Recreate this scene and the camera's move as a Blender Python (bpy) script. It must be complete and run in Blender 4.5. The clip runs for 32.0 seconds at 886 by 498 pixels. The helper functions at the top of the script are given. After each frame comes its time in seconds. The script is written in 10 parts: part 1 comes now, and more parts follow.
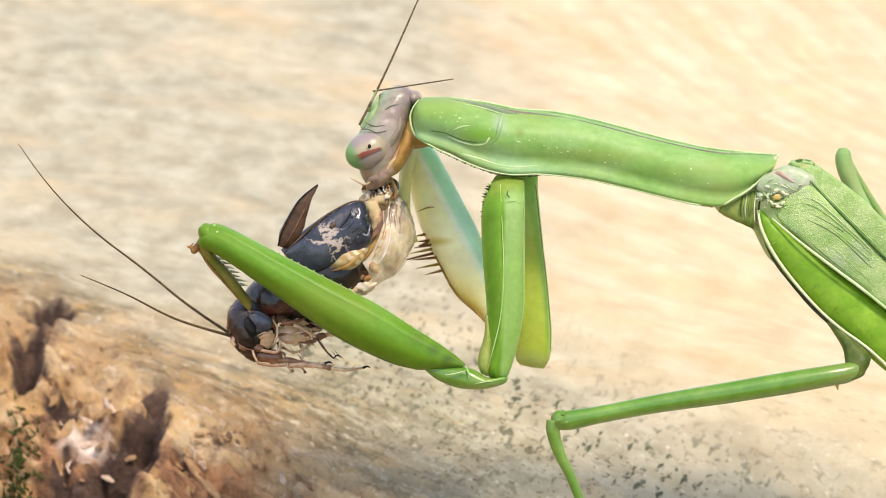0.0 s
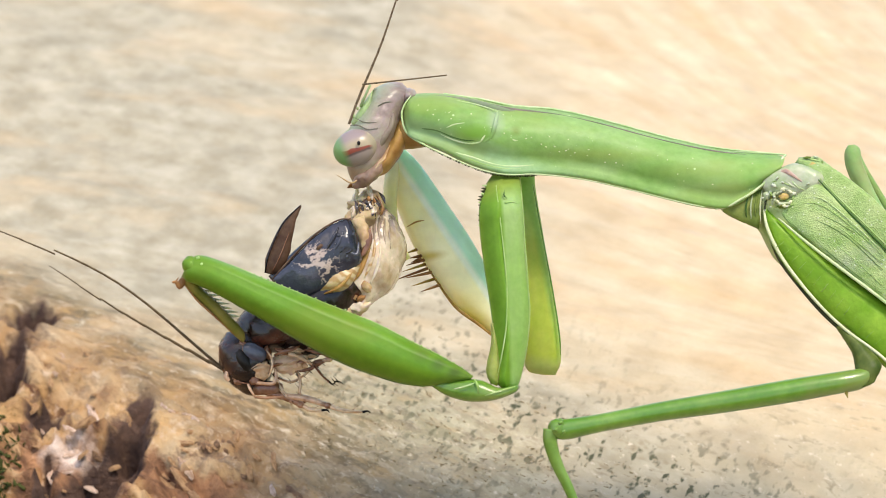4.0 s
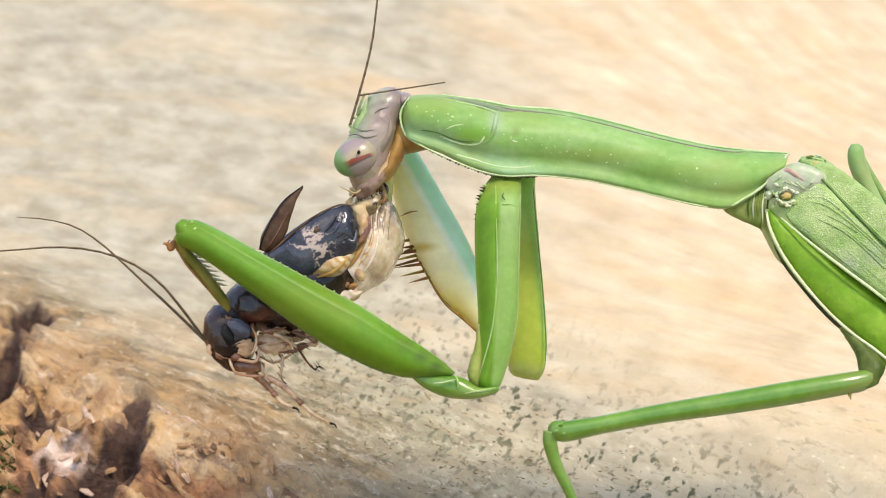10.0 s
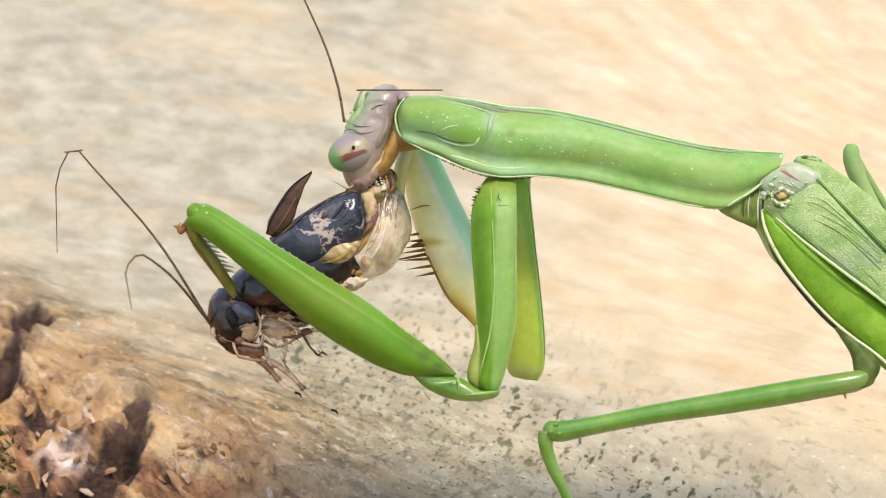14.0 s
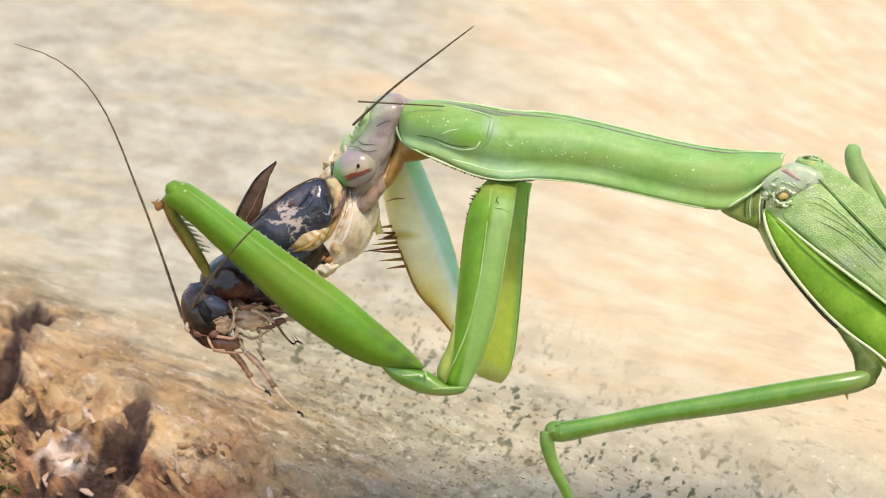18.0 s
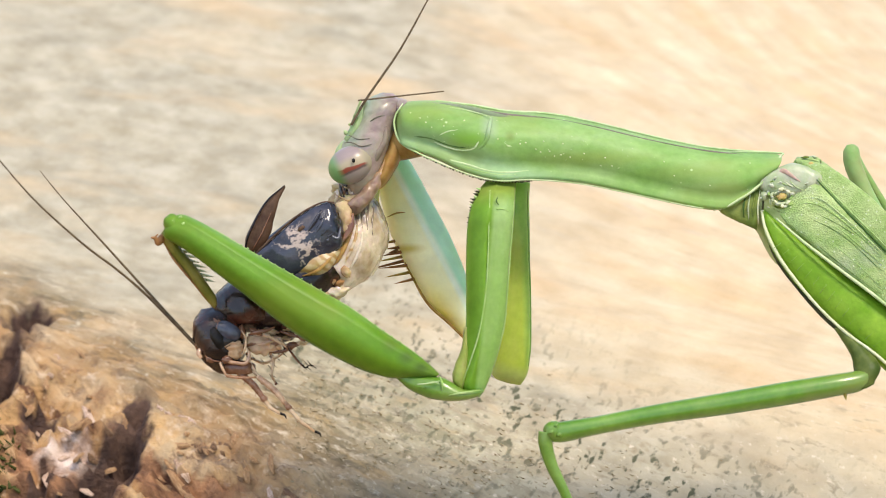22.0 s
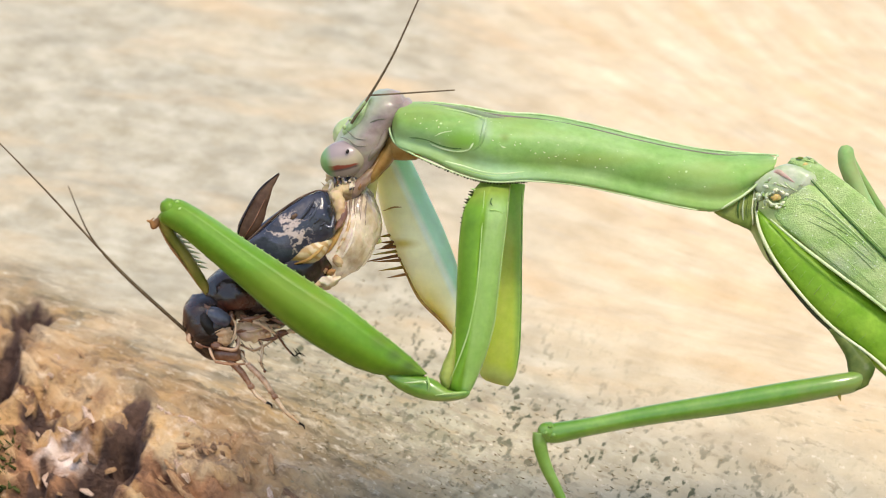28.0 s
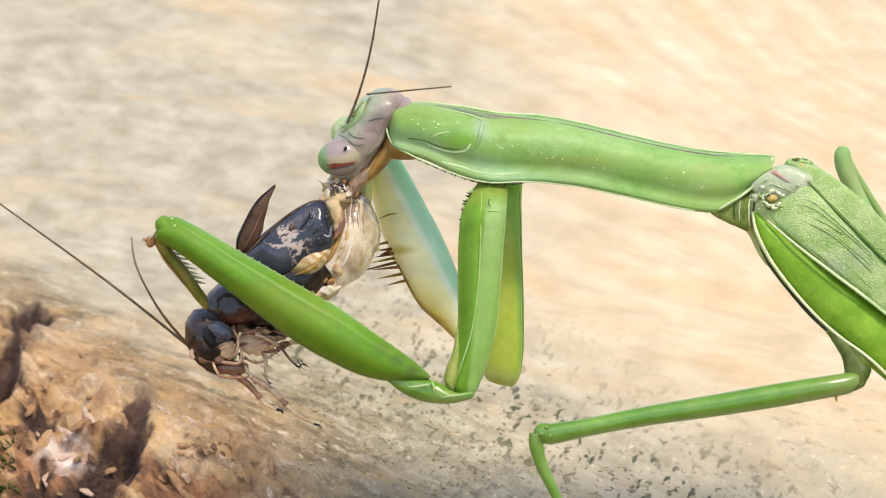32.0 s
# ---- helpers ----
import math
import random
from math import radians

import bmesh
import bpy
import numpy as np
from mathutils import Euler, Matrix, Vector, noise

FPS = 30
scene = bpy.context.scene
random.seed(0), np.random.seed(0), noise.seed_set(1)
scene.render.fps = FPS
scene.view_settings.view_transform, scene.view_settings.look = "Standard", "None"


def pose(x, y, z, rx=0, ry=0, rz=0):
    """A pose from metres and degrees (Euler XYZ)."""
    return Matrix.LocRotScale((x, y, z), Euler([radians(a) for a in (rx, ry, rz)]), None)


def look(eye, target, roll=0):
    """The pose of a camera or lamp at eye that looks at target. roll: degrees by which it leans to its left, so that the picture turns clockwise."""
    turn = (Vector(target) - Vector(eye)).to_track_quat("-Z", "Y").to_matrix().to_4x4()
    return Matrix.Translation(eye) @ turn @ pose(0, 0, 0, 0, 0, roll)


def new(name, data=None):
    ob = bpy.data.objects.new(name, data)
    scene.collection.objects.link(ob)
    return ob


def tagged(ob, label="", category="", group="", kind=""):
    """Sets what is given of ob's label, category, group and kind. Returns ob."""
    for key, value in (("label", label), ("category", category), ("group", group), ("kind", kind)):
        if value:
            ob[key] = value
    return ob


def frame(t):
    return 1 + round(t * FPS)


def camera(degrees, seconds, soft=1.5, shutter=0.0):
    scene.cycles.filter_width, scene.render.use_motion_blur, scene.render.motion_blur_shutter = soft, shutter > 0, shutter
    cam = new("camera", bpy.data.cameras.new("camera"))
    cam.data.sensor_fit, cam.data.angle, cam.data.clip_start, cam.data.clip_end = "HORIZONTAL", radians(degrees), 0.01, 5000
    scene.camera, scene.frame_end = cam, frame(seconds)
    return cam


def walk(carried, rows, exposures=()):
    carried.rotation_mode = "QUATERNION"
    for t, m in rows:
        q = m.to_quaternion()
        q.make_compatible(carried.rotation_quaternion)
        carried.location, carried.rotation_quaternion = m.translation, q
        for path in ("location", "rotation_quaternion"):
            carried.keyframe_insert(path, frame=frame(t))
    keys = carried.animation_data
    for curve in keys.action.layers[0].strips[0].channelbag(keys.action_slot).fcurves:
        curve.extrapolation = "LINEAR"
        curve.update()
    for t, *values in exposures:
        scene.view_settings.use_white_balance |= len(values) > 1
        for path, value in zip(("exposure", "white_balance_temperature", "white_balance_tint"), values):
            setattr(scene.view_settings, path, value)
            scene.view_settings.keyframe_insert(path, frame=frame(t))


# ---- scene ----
import mathutils
import mathutils.bvhtree

# A green mantis feeding on a cricket, on a weathered log. Lengths in the code are millimetres
# in the insects' own frame: x along the log, z up the side view, y away from the viewer.
LENS, D, PITCH = 14.0, 266.05, 15.0
CENTRE = Vector((0.0, 0.0, 0.35))
LEAN = Matrix.Translation(CENTRE) @ pose(0, 0, 0, -PITCH)


def flat(x, y, z, turn=0.0, roll=0.0, tilt=0.0):
    """A pose in the insects' frame: millimetres, a turn within the side view, a roll, a tilt out of the side view."""
    return pose(x / 1000, y / 1000, z / 1000, 0, -turn, 0) @ pose(0, 0, 0, 0, 0, -tilt) @ pose(0, 0, 0, roll, 0, 0)


def stand(x, y, z, turn=0.0):
    return LEAN @ flat(x, y, z, turn)


def seat_at(back):
    """The camera, set back by that many millimetres from its resting place."""
    return LEAN @ pose(-0.02553 * back / 1000, (-D - back) / 1000, -0.01143 * back / 1000, 90, 0, 0)


cam = camera(LENS, 32.0, soft=0.85)
walk(cam, [(0.0, seat_at(14.4)), (1.5, seat_at(10.08)), (3.0, seat_at(5.76)), (4.0, seat_at(2.88)),
           (4.7, seat_at(0.86)), (5.3, seat_at(0.0)), (8.0, seat_at(0.0)), (32.0, seat_at(0.0))],
     exposures=[(0.0, 0.97, 7400, 9), (2.5, 0.90, 7300, 9), (5.3, 0.87, 7150, 10), (32.0, 0.87, 7150, 10)])
cam.data.dof.use_dof = True
cam.data.dof.focus_distance = (D + 6) / 1000
cam.data.dof.aperture_fstop = 74.0

# ---- light ----
SUN_ELEV, SUN_AZ = 62.0, 48.0     # azimuth from straight behind the camera, to its right
world = bpy.data.worlds.new("sky")
scene.world = world
world.use_nodes = True
wn = world.node_tree
sky = wn.nodes.new("ShaderNodeTexSky")
sky.sky_type, sky.sun_disc = 'NISHITA', False
sky.sun_elevation, sky.sun_rotation = radians(SUN_ELEV), radians(180 + SUN_AZ)
wn.links.new(sky.outputs[0], wn.nodes["Background"].inputs[0])
wn.nodes["Background"].inputs[1].default_value = 0.15
sun = new("sun", bpy.data.lights.new("sun", 'SUN'))
sun.data.energy, sun.data.angle, sun.data.color = 1.85, radians(16), (1.0, 0.93, 0.83)
sx = math.sin(radians(SUN_AZ)) * math.cos(radians(SUN_ELEV))
sy = -math.cos(radians(SUN_AZ)) * math.cos(radians(SUN_ELEV))
sun.matrix_basis = look(Vector((sx, sy, math.sin(radians(SUN_ELEV)))) * 2, (0, 0, 0))


# ---- materials ----
def node(nt, kind, **values):
    n = nt.nodes.new(kind)
    for key, value in values.items():
        n.inputs[key.replace("_", " ")].default_value = value
    return n


def mixed(nt, factor, a, b, how='MIX'):
    n = nt.nodes.new("ShaderNodeMix")
    n.data_type, n.blend_type = 'RGBA', how
    for slot, value in ((0, factor), (6, a), (7, b)):
        if isinstance(value, (int, float)):
            n.inputs[slot].default_value = value
        elif isinstance(value, tuple):
            n.inputs[slot].default_value = (*value, 1.0)
        else:
            nt.links.new(value, n.inputs[slot])
    return n.outputs[2]


def ramp(nt, socket, low, high):
    n = nt.nodes.new("ShaderNodeMapRange")
    nt.links.new(socket, n.inputs[0])
    n.inputs[1].default_value, n.inputs[2].default_value = low, high
    return n.outputs[0]


def cloud(nt, where, scale, detail=5.0, rough=0.55, stretch=(1, 1, 1)):
    mp = node(nt, "ShaderNodeMapping", Scale=stretch)
    nt.links.new(where, mp.inputs[0])
    n = node(nt, "ShaderNodeTexNoise", Scale=scale, Detail=detail, Roughness=rough)
    nt.links.new(mp.outputs[0], n.inputs[0])
    return n.outputs[0]


def spot(nt, where, ragged, centre, radii, much, torn_by=0.5):
    """A patch of colour: 1 within an ellipsoid about centre, millimetres, fading out across a ragged border."""
    mp = node(nt, "ShaderNodeMapping", Location=tuple(-c / r for c, r in zip(centre, radii)), Scale=tuple(1000 / r for r in radii))
    nt.links.new(where, mp.inputs[0])
    far = nt.nodes.new("ShaderNodeVectorMath")
    far.operation = 'LENGTH'
    nt.links.new(mp.outputs[0], far.inputs[0])
    edge = nt.nodes.new("ShaderNodeMath")
    edge.operation = 'MULTIPLY_ADD'
    nt.links.new(ragged, edge.inputs[0])
    edge.inputs[1].default_value = torn_by
    nt.links.new(far.outputs["Value"], edge.inputs[2])
    faint = nt.nodes.new("ShaderNodeMath")
    faint.operation = 'MULTIPLY'
    nt.links.new(ramp(nt, edge.outputs[0], 1 + torn_by / 2, 0.2 + torn_by / 2 if torn_by < 1 else 0.75 + torn_by / 2), faint.inputs[0])
    faint.inputs[1].default_value = much
    return faint.outputs[0]


def skin(name, a, b, scale=500.0, rough=0.42, relief=0.25, stretch=(1, 1, 1), fleck=None, fleck_scale=900.0,
         fleck_size=0.12, glow=0.0, coat=0.0, spread=0.13, tint=None, tint_scale=120.0, tint_low=0.48, net=0.0, sides=(), bands=None, spots=(), worn=None):
    """A living or dry surface: two colours in a cloud of two scales, flecks, fine relief."""
    m = bpy.data.materials.new(name)
    m.use_nodes = True
    nt = m.node_tree
    bsdf = nt.nodes["Principled BSDF"]
    where = nt.nodes.new("ShaderNodeTexCoord").outputs["Object"]
    fine = cloud(nt, where, scale, stretch=stretch)
    wide = cloud(nt, where, scale / 7, 3.0, stretch=stretch)
    col = mixed(nt, ramp(nt, fine, 0.5 - spread, 0.5 + spread), a, b)
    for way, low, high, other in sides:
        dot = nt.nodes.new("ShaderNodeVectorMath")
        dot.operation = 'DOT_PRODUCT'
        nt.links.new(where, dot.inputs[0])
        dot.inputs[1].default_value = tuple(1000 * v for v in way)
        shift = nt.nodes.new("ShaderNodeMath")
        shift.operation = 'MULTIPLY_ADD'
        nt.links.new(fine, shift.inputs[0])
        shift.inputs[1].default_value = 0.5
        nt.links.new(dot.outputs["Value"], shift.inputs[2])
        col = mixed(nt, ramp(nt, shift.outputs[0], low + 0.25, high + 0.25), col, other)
    tone = mixed(nt, ramp(nt, wide, 0.3, 0.7), (0.82, 0.84, 0.8), (1.15, 1.13, 1.12))
    col = mixed(nt, 1.0, col, tone, 'MULTIPLY')
    tiny = cloud(nt, where, scale * 5, 3.0, 0.6)
    col = mixed(nt, 1.0, col, mixed(nt, ramp(nt, tiny, 0.3, 0.7), (0.88, 0.90, 0.86), (1.1, 1.09, 1.1)), 'MULTIPLY')
    if tint:
        col = mixed(nt, ramp(nt, cloud(nt, where, tint_scale, 4.0, 0.6, stretch), tint_low, tint_low + 0.22), col, tint)
    if bands:
        way, period, gate, low, high, other = bands
        both = []
        for v in (way, gate):
            dot = nt.nodes.new("ShaderNodeVectorMath")
            dot.operation = 'DOT_PRODUCT'
            nt.links.new(where, dot.inputs[0])
            dot.inputs[1].default_value = tuple(1000 * k for k in v)
            both.append(dot.outputs["Value"])
        turn = nt.nodes.new("ShaderNodeMath")
        turn.operation = 'MULTIPLY_ADD'
        nt.links.new(fine, turn.inputs[0])
        turn.inputs[1].default_value = period * 4
        nt.links.new(both[0], turn.inputs[2])
        wave = nt.nodes.new("ShaderNodeMath")
        wave.operation = 'PINGPONG'
        nt.links.new(turn.outputs[0], wave.inputs[0])
        wave.inputs[1].default_value = period / 2
        stripe = nt.nodes.new("ShaderNodeMath")
        stripe.operation = 'MULTIPLY'
        nt.links.new(ramp(nt, wave.outputs[0], period * 0.2, period * 0.38), stripe.inputs[0])
        nt.links.new(ramp(nt, both[1], low, high), stripe.inputs[1])
        col = mixed(nt, stripe.outputs[0], col, other)
    if worn:
        far = nt.nodes.new("ShaderNodeVectorMath")
        far.operation = 'LENGTH'
        nt.links.new(where, far.inputs[0])
        off = nt.nodes.new("ShaderNodeMath")
        off.operation = 'SUBTRACT'
        nt.links.new(cloud(nt, where, 420, 4, 0.62, (0.9, 1, 1.1)), off.inputs[0])
        off.inputs[1].default_value = 0.5
        size = nt.nodes.new("ShaderNodeMath")
        size.operation = 'ABSOLUTE'
        nt.links.new(off.outputs[0], size.inputs[0])
        fade = nt.nodes.new("ShaderNodeMath")
        fade.operation = 'MULTIPLY_ADD'
        nt.links.new(far.outputs["Value"], fade.inputs[0])
        fade.inputs[1].default_value = 1000 * worn[0]
        nt.links.new(size.outputs[0], fade.inputs[2])
        col = mixed(nt, ramp(nt, fade.outputs[0], 0.075, 0.045), col, worn[1])
    for centre, radii, other, much, *torn_by in spots:
        col = mixed(nt, spot(nt, where, fine, centre, radii, much, *torn_by), col, other)
    if fleck:
        v = node(nt, "ShaderNodeTexVoronoi", Scale=fleck_scale)
        nt.links.new(where, v.inputs["Vector"])
        col = mixed(nt, ramp(nt, v.outputs["Distance"], fleck_size, fleck_size * 0.5), col, fleck)
    nt.links.new(col, bsdf.inputs["Base Color"])
    nt.links.new(mixed(nt, fine, (rough * 0.8,) * 3, (min(1, rough * 1.25),) * 3), bsdf.inputs["Roughness"])
    bp = node(nt, "ShaderNodeBump", Strength=min(1.0, relief * 2), Distance=0.0002)
    height = mixed(nt, 0.35, fine, tiny)
    if net:
        cells = node(nt, "ShaderNodeTexVoronoi", Scale=net)
        cells.feature = 'DISTANCE_TO_EDGE'
        nt.links.new(where, cells.inputs["Vector"])
        line = ramp(nt, cells.outputs["Distance"], 0.16, 0.0)
        height = mixed(nt, 0.25, height, line)
        col = mixed(nt, 1.0, col, mixed(nt, line, (0.97, 0.97, 0.96), (1.12, 1.1, 1.14)), 'MULTIPLY')
        nt.links.new(col, bsdf.inputs["Base Color"])
    nt.links.new(height, bp.inputs["Height"])
    nt.links.new(bp.outputs[0], bsdf.inputs["Normal"])
    if glow:
        bsdf.inputs["Subsurface Weight"].default_value = glow
        bsdf.inputs["Subsurface Radius"].default_value = (0.6, 1.0, 0.25)
        bsdf.inputs["Subsurface Scale"].default_value = 0.0012 if glow < 0.3 else 0.003
    bsdf.inputs["Coat Weight"].default_value = coat
    bsdf.inputs["Specular IOR Level"].default_value = 0.5 if coat else 0.18
    bsdf.inputs["Coat Roughness"].default_value = 0.1
    return m


# Groove shading painted in as spots: a pale saddle between darker pits.
pronotum_green = skin("pronotum_green", (0.20, 0.37, 0.09), (0.31, 0.47, 0.18), 300, 0.42, 0.12, (0.5, 1, 1), (0.50, 0.64, 0.32), 650, 0.07, glow=0.15, tint=(0.25, 0.34, 0.08), tint_scale=170, sides=(((-0.34, 0, -0.94), 4.3, 5.3, (0.33, 0.51, 0.26)),), spots=(((-20.8, -3.5, 4.5), (0.8, 9, 1.5), (0.38, 0.47, 0.35), 0.5), ((-22.3, -3.5, 3.5), (1.7, 9, 0.75), (0.16, 0.33, 0.04), 0.9), ((-19.3, -3.5, 3.7), (0.5, 9, 0.5), (0.16, 0.26, 0.05), 0.9), ((-13.1, -3.5, 2.0), (5.5, 9, 0.8), (0.24, 0.33, 0.07), 0.6), ((-5.7, -3.5, 0.95), (4.0, 9, 0.9), (0.24, 0.34, 0.08), 0.6)))
keel_purple = skin("keel_purple", (0.13, 0.15, 0.09), (0.24, 0.18, 0.17), 500, 0.5, 0.2)
crest_grey = skin("crest_grey", (0.20, 0.29, 0.15), (0.31, 0.31, 0.25), 500, 0.5, 0.2)
pale_edge = skin("pale_edge", (0.42, 0.56, 0.26), (0.58, 0.66, 0.40), 700, 0.45, 0.1)
cream_edge = skin("cream_edge", (0.68, 0.70, 0.42), (0.78, 0.78, 0.55), 700, 0.45, 0.1)
grey_vein = skin("grey_vein", (0.40, 0.48, 0.27), (0.54, 0.58, 0.40), 700, 0.45, 0.1)
ridge_green = skin("ridge_green", (0.32, 0.50, 0.14), (0.44, 0.58, 0.26), 500, 0.5, 0.1)
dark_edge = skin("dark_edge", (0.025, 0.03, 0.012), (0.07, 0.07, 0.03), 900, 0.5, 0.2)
# The lighter upper band is the femur's highlight put into its colour.
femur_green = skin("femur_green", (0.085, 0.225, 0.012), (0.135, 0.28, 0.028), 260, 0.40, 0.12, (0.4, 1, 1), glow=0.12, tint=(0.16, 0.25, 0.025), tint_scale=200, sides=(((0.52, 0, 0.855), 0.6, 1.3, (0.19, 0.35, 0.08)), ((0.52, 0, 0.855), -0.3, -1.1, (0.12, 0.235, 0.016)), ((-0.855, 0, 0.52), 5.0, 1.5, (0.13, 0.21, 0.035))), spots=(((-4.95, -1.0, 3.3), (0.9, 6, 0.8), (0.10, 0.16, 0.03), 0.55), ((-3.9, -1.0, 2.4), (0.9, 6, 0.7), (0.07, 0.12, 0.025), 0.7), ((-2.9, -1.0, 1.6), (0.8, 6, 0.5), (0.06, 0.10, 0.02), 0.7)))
leg_green = skin("leg_green", (0.10, 0.23, 0.02), (0.17, 0.30, 0.05), 350, 0.32, 0.12, glow=0.08, coat=0.25, tint=(0.20, 0.28, 0.06), tint_scale=230)
# Painted shade: olive top under the pronotum, darker panel left of the ridge.
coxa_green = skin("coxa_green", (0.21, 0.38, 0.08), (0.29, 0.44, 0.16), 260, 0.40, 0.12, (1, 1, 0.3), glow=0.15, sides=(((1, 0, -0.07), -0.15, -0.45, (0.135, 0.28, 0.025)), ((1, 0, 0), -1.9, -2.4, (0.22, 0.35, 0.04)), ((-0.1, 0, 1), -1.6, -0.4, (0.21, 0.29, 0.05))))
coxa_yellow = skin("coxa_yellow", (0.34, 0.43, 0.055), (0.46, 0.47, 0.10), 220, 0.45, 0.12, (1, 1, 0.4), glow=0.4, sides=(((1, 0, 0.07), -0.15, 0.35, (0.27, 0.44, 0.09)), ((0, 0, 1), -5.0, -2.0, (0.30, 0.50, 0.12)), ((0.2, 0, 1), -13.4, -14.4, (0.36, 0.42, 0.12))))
inner_cream = skin("inner_cream", (0.86, 0.82, 0.46), (0.92, 0.89, 0.62), 200, 0.45, 0.1, glow=0.15, tint=(0.82, 0.70, 0.16), tint_scale=110)
def inner_femur_material():
    """The inner face of a foreleg: green upper edge, white stripe, cream, yellow below."""
    m = bpy.data.materials.new("inner_femur")
    m.use_nodes = True
    nt = m.node_tree
    bsdf = nt.nodes["Principled BSDF"]
    where = nt.nodes.new("ShaderNodeTexCoord").outputs["Object"]
    mp = node(nt, "ShaderNodeMapping", Rotation=(0, radians(116.6), 0), Scale=(1000, 1000, 1000))
    nt.links.new(where, mp.inputs[0])
    axes = nt.nodes.new("ShaderNodeSeparateXYZ")
    nt.links.new(mp.outputs[0], axes.inputs[0])
    along, across = axes.outputs[0], axes.outputs[2]
    fine = cloud(nt, where, 700, 4)
    wide = cloud(nt, where, 160, 4)
    cream = mixed(nt, ramp(nt, wide, 0.35, 0.65), (0.88, 0.84, 0.44), (0.94, 0.91, 0.60))
    yellow = mixed(nt, ramp(nt, wide, 0.4, 0.6), (0.80, 0.66, 0.10), (0.86, 0.78, 0.26))
    low = mixed(nt, ramp(nt, along, 11.0, 5.5), cream, yellow)
    col = mixed(nt, ramp(nt, across, 0.9, 2.2), cream, low)
    col = mixed(nt, ramp(nt, across, 0.75, 0.45), col, (0.86, 0.92, 0.74))
    col = mixed(nt, spot(nt, where, wide, (-7.1, -1.2, 9.3), (1.5, 6, 0.5), 0.8), col, (0.58, 0.47, 0.06))
    green = mixed(nt, ramp(nt, wide, 0.35, 0.65), (0.50, 0.86, 0.58), (0.62, 0.90, 0.70))
    col = mixed(nt, ramp(nt, across, 0.28, -0.05), col, green)
    col = mixed(nt, 1.0, col, mixed(nt, ramp(nt, fine, 0.3, 0.7), (0.9, 0.9, 0.86), (1.06, 1.06, 1.06)), 'MULTIPLY')
    nt.links.new(col, bsdf.inputs["Base Color"])
    bsdf.inputs["Roughness"].default_value = 0.45
    bsdf.inputs["Specular IOR Level"].default_value = 0.3
    bsdf.inputs["Subsurface Weight"].default_value = 0.5
    bsdf.inputs["Subsurface Radius"].default_value = (0.9, 1.0, 0.5)
    bsdf.inputs["Subsurface Scale"].default_value = 0.002
    bp = node(nt, "ShaderNodeBump", Strength=0.3, Distance=0.0002)
    nt.links.new(fine, bp.inputs["Height"])
    nt.links.new(bp.outputs[0], bsdf.inputs["Normal"])
    return m


inner_femur = inner_femur_material()
amber = skin("amber", (0.24, 0.115, 0.03), (0.42, 0.25, 0.08), 400, 0.4, 0.15, glow=0.2)
face_mauve = skin("face_mauve", (0.24, 0.17, 0.155), (0.40, 0.305, 0.285), 380, 0.36, 0.25, (1, 1, 1.6), glow=0.12, coat=0.15, tint=(0.36, 0.35, 0.25), tint_scale=260, sides=(((-0.9, 0, 0.4), 1.9, 3.1, (0.33, 0.39, 0.25)), ((0.5, 0, 1), 2.0, 3.0, (0.50, 0.35, 0.31)), ((0.8, 0, -0.6), 0.1, 0.9, (0.20, 0.14, 0.13)), ((0.3, 0, -1), 2.3, 3.1, (0.30, 0.20, 0.12))))
labium_brown = skin("labium_brown", (0.18, 0.10, 0.07), (0.34, 0.225, 0.165), 420, 0.32, 0.3, (1, 1, 0.7), glow=0.2, coat=0.3, tint=(0.46, 0.28, 0.10), tint_scale=260, tint_low=0.52)
pink_skin = skin("pink_skin", (0.48, 0.27, 0.22), (0.60, 0.42, 0.36), 500, 0.4, 0.2, glow=0.15)
face_green = skin("face_green", (0.34, 0.46, 0.22), (0.48, 0.52, 0.32), 420, 0.4, 0.15, glow=0.15)
eye_green = skin("eye_green", (0.34, 0.44, 0.20), (0.50, 0.54, 0.32), 350, 0.35, 0.05, glow=0.3)
hinge_amber = skin("hinge_amber", (0.40, 0.26, 0.08), (0.56, 0.42, 0.16), 700, 0.35, 0.15, glow=0.2)
neck_olive = skin("neck_olive", (0.09, 0.15, 0.025), (0.24, 0.28, 0.07), 500, 0.45, 0.3)
membrane = skin("membrane", (0.24, 0.30, 0.06), (0.38, 0.37, 0.13), 320, 0.4, 0.15, glow=0.3)
far_leg_green = skin("far_leg_green", (0.18, 0.35, 0.10), (0.30, 0.44, 0.19), 320, 0.42, 0.12, glow=0.1, tint=(0.28, 0.32, 0.12), tint_scale=240)
dark_mauve = skin("dark_mauve", (0.14, 0.095, 0.085), (0.25, 0.18, 0.165), 420, 0.36, 0.12, tint=(0.28, 0.26, 0.17), tint_scale=300)
walk_leg_green = skin("walk_leg_green", (0.09, 0.225, 0.016), (0.15, 0.29, 0.035), 350, 0.30, 0.12, glow=0.08, coat=0.6, tint=(0.17, 0.25, 0.045), tint_scale=230)
walk_leg_green.node_tree.nodes["Principled BSDF"].inputs["Coat Roughness"].default_value = 0.2
hip_olive = skin("hip_olive", (0.05, 0.085, 0.015), (0.14, 0.17, 0.04), 500, 0.45, 0.3)
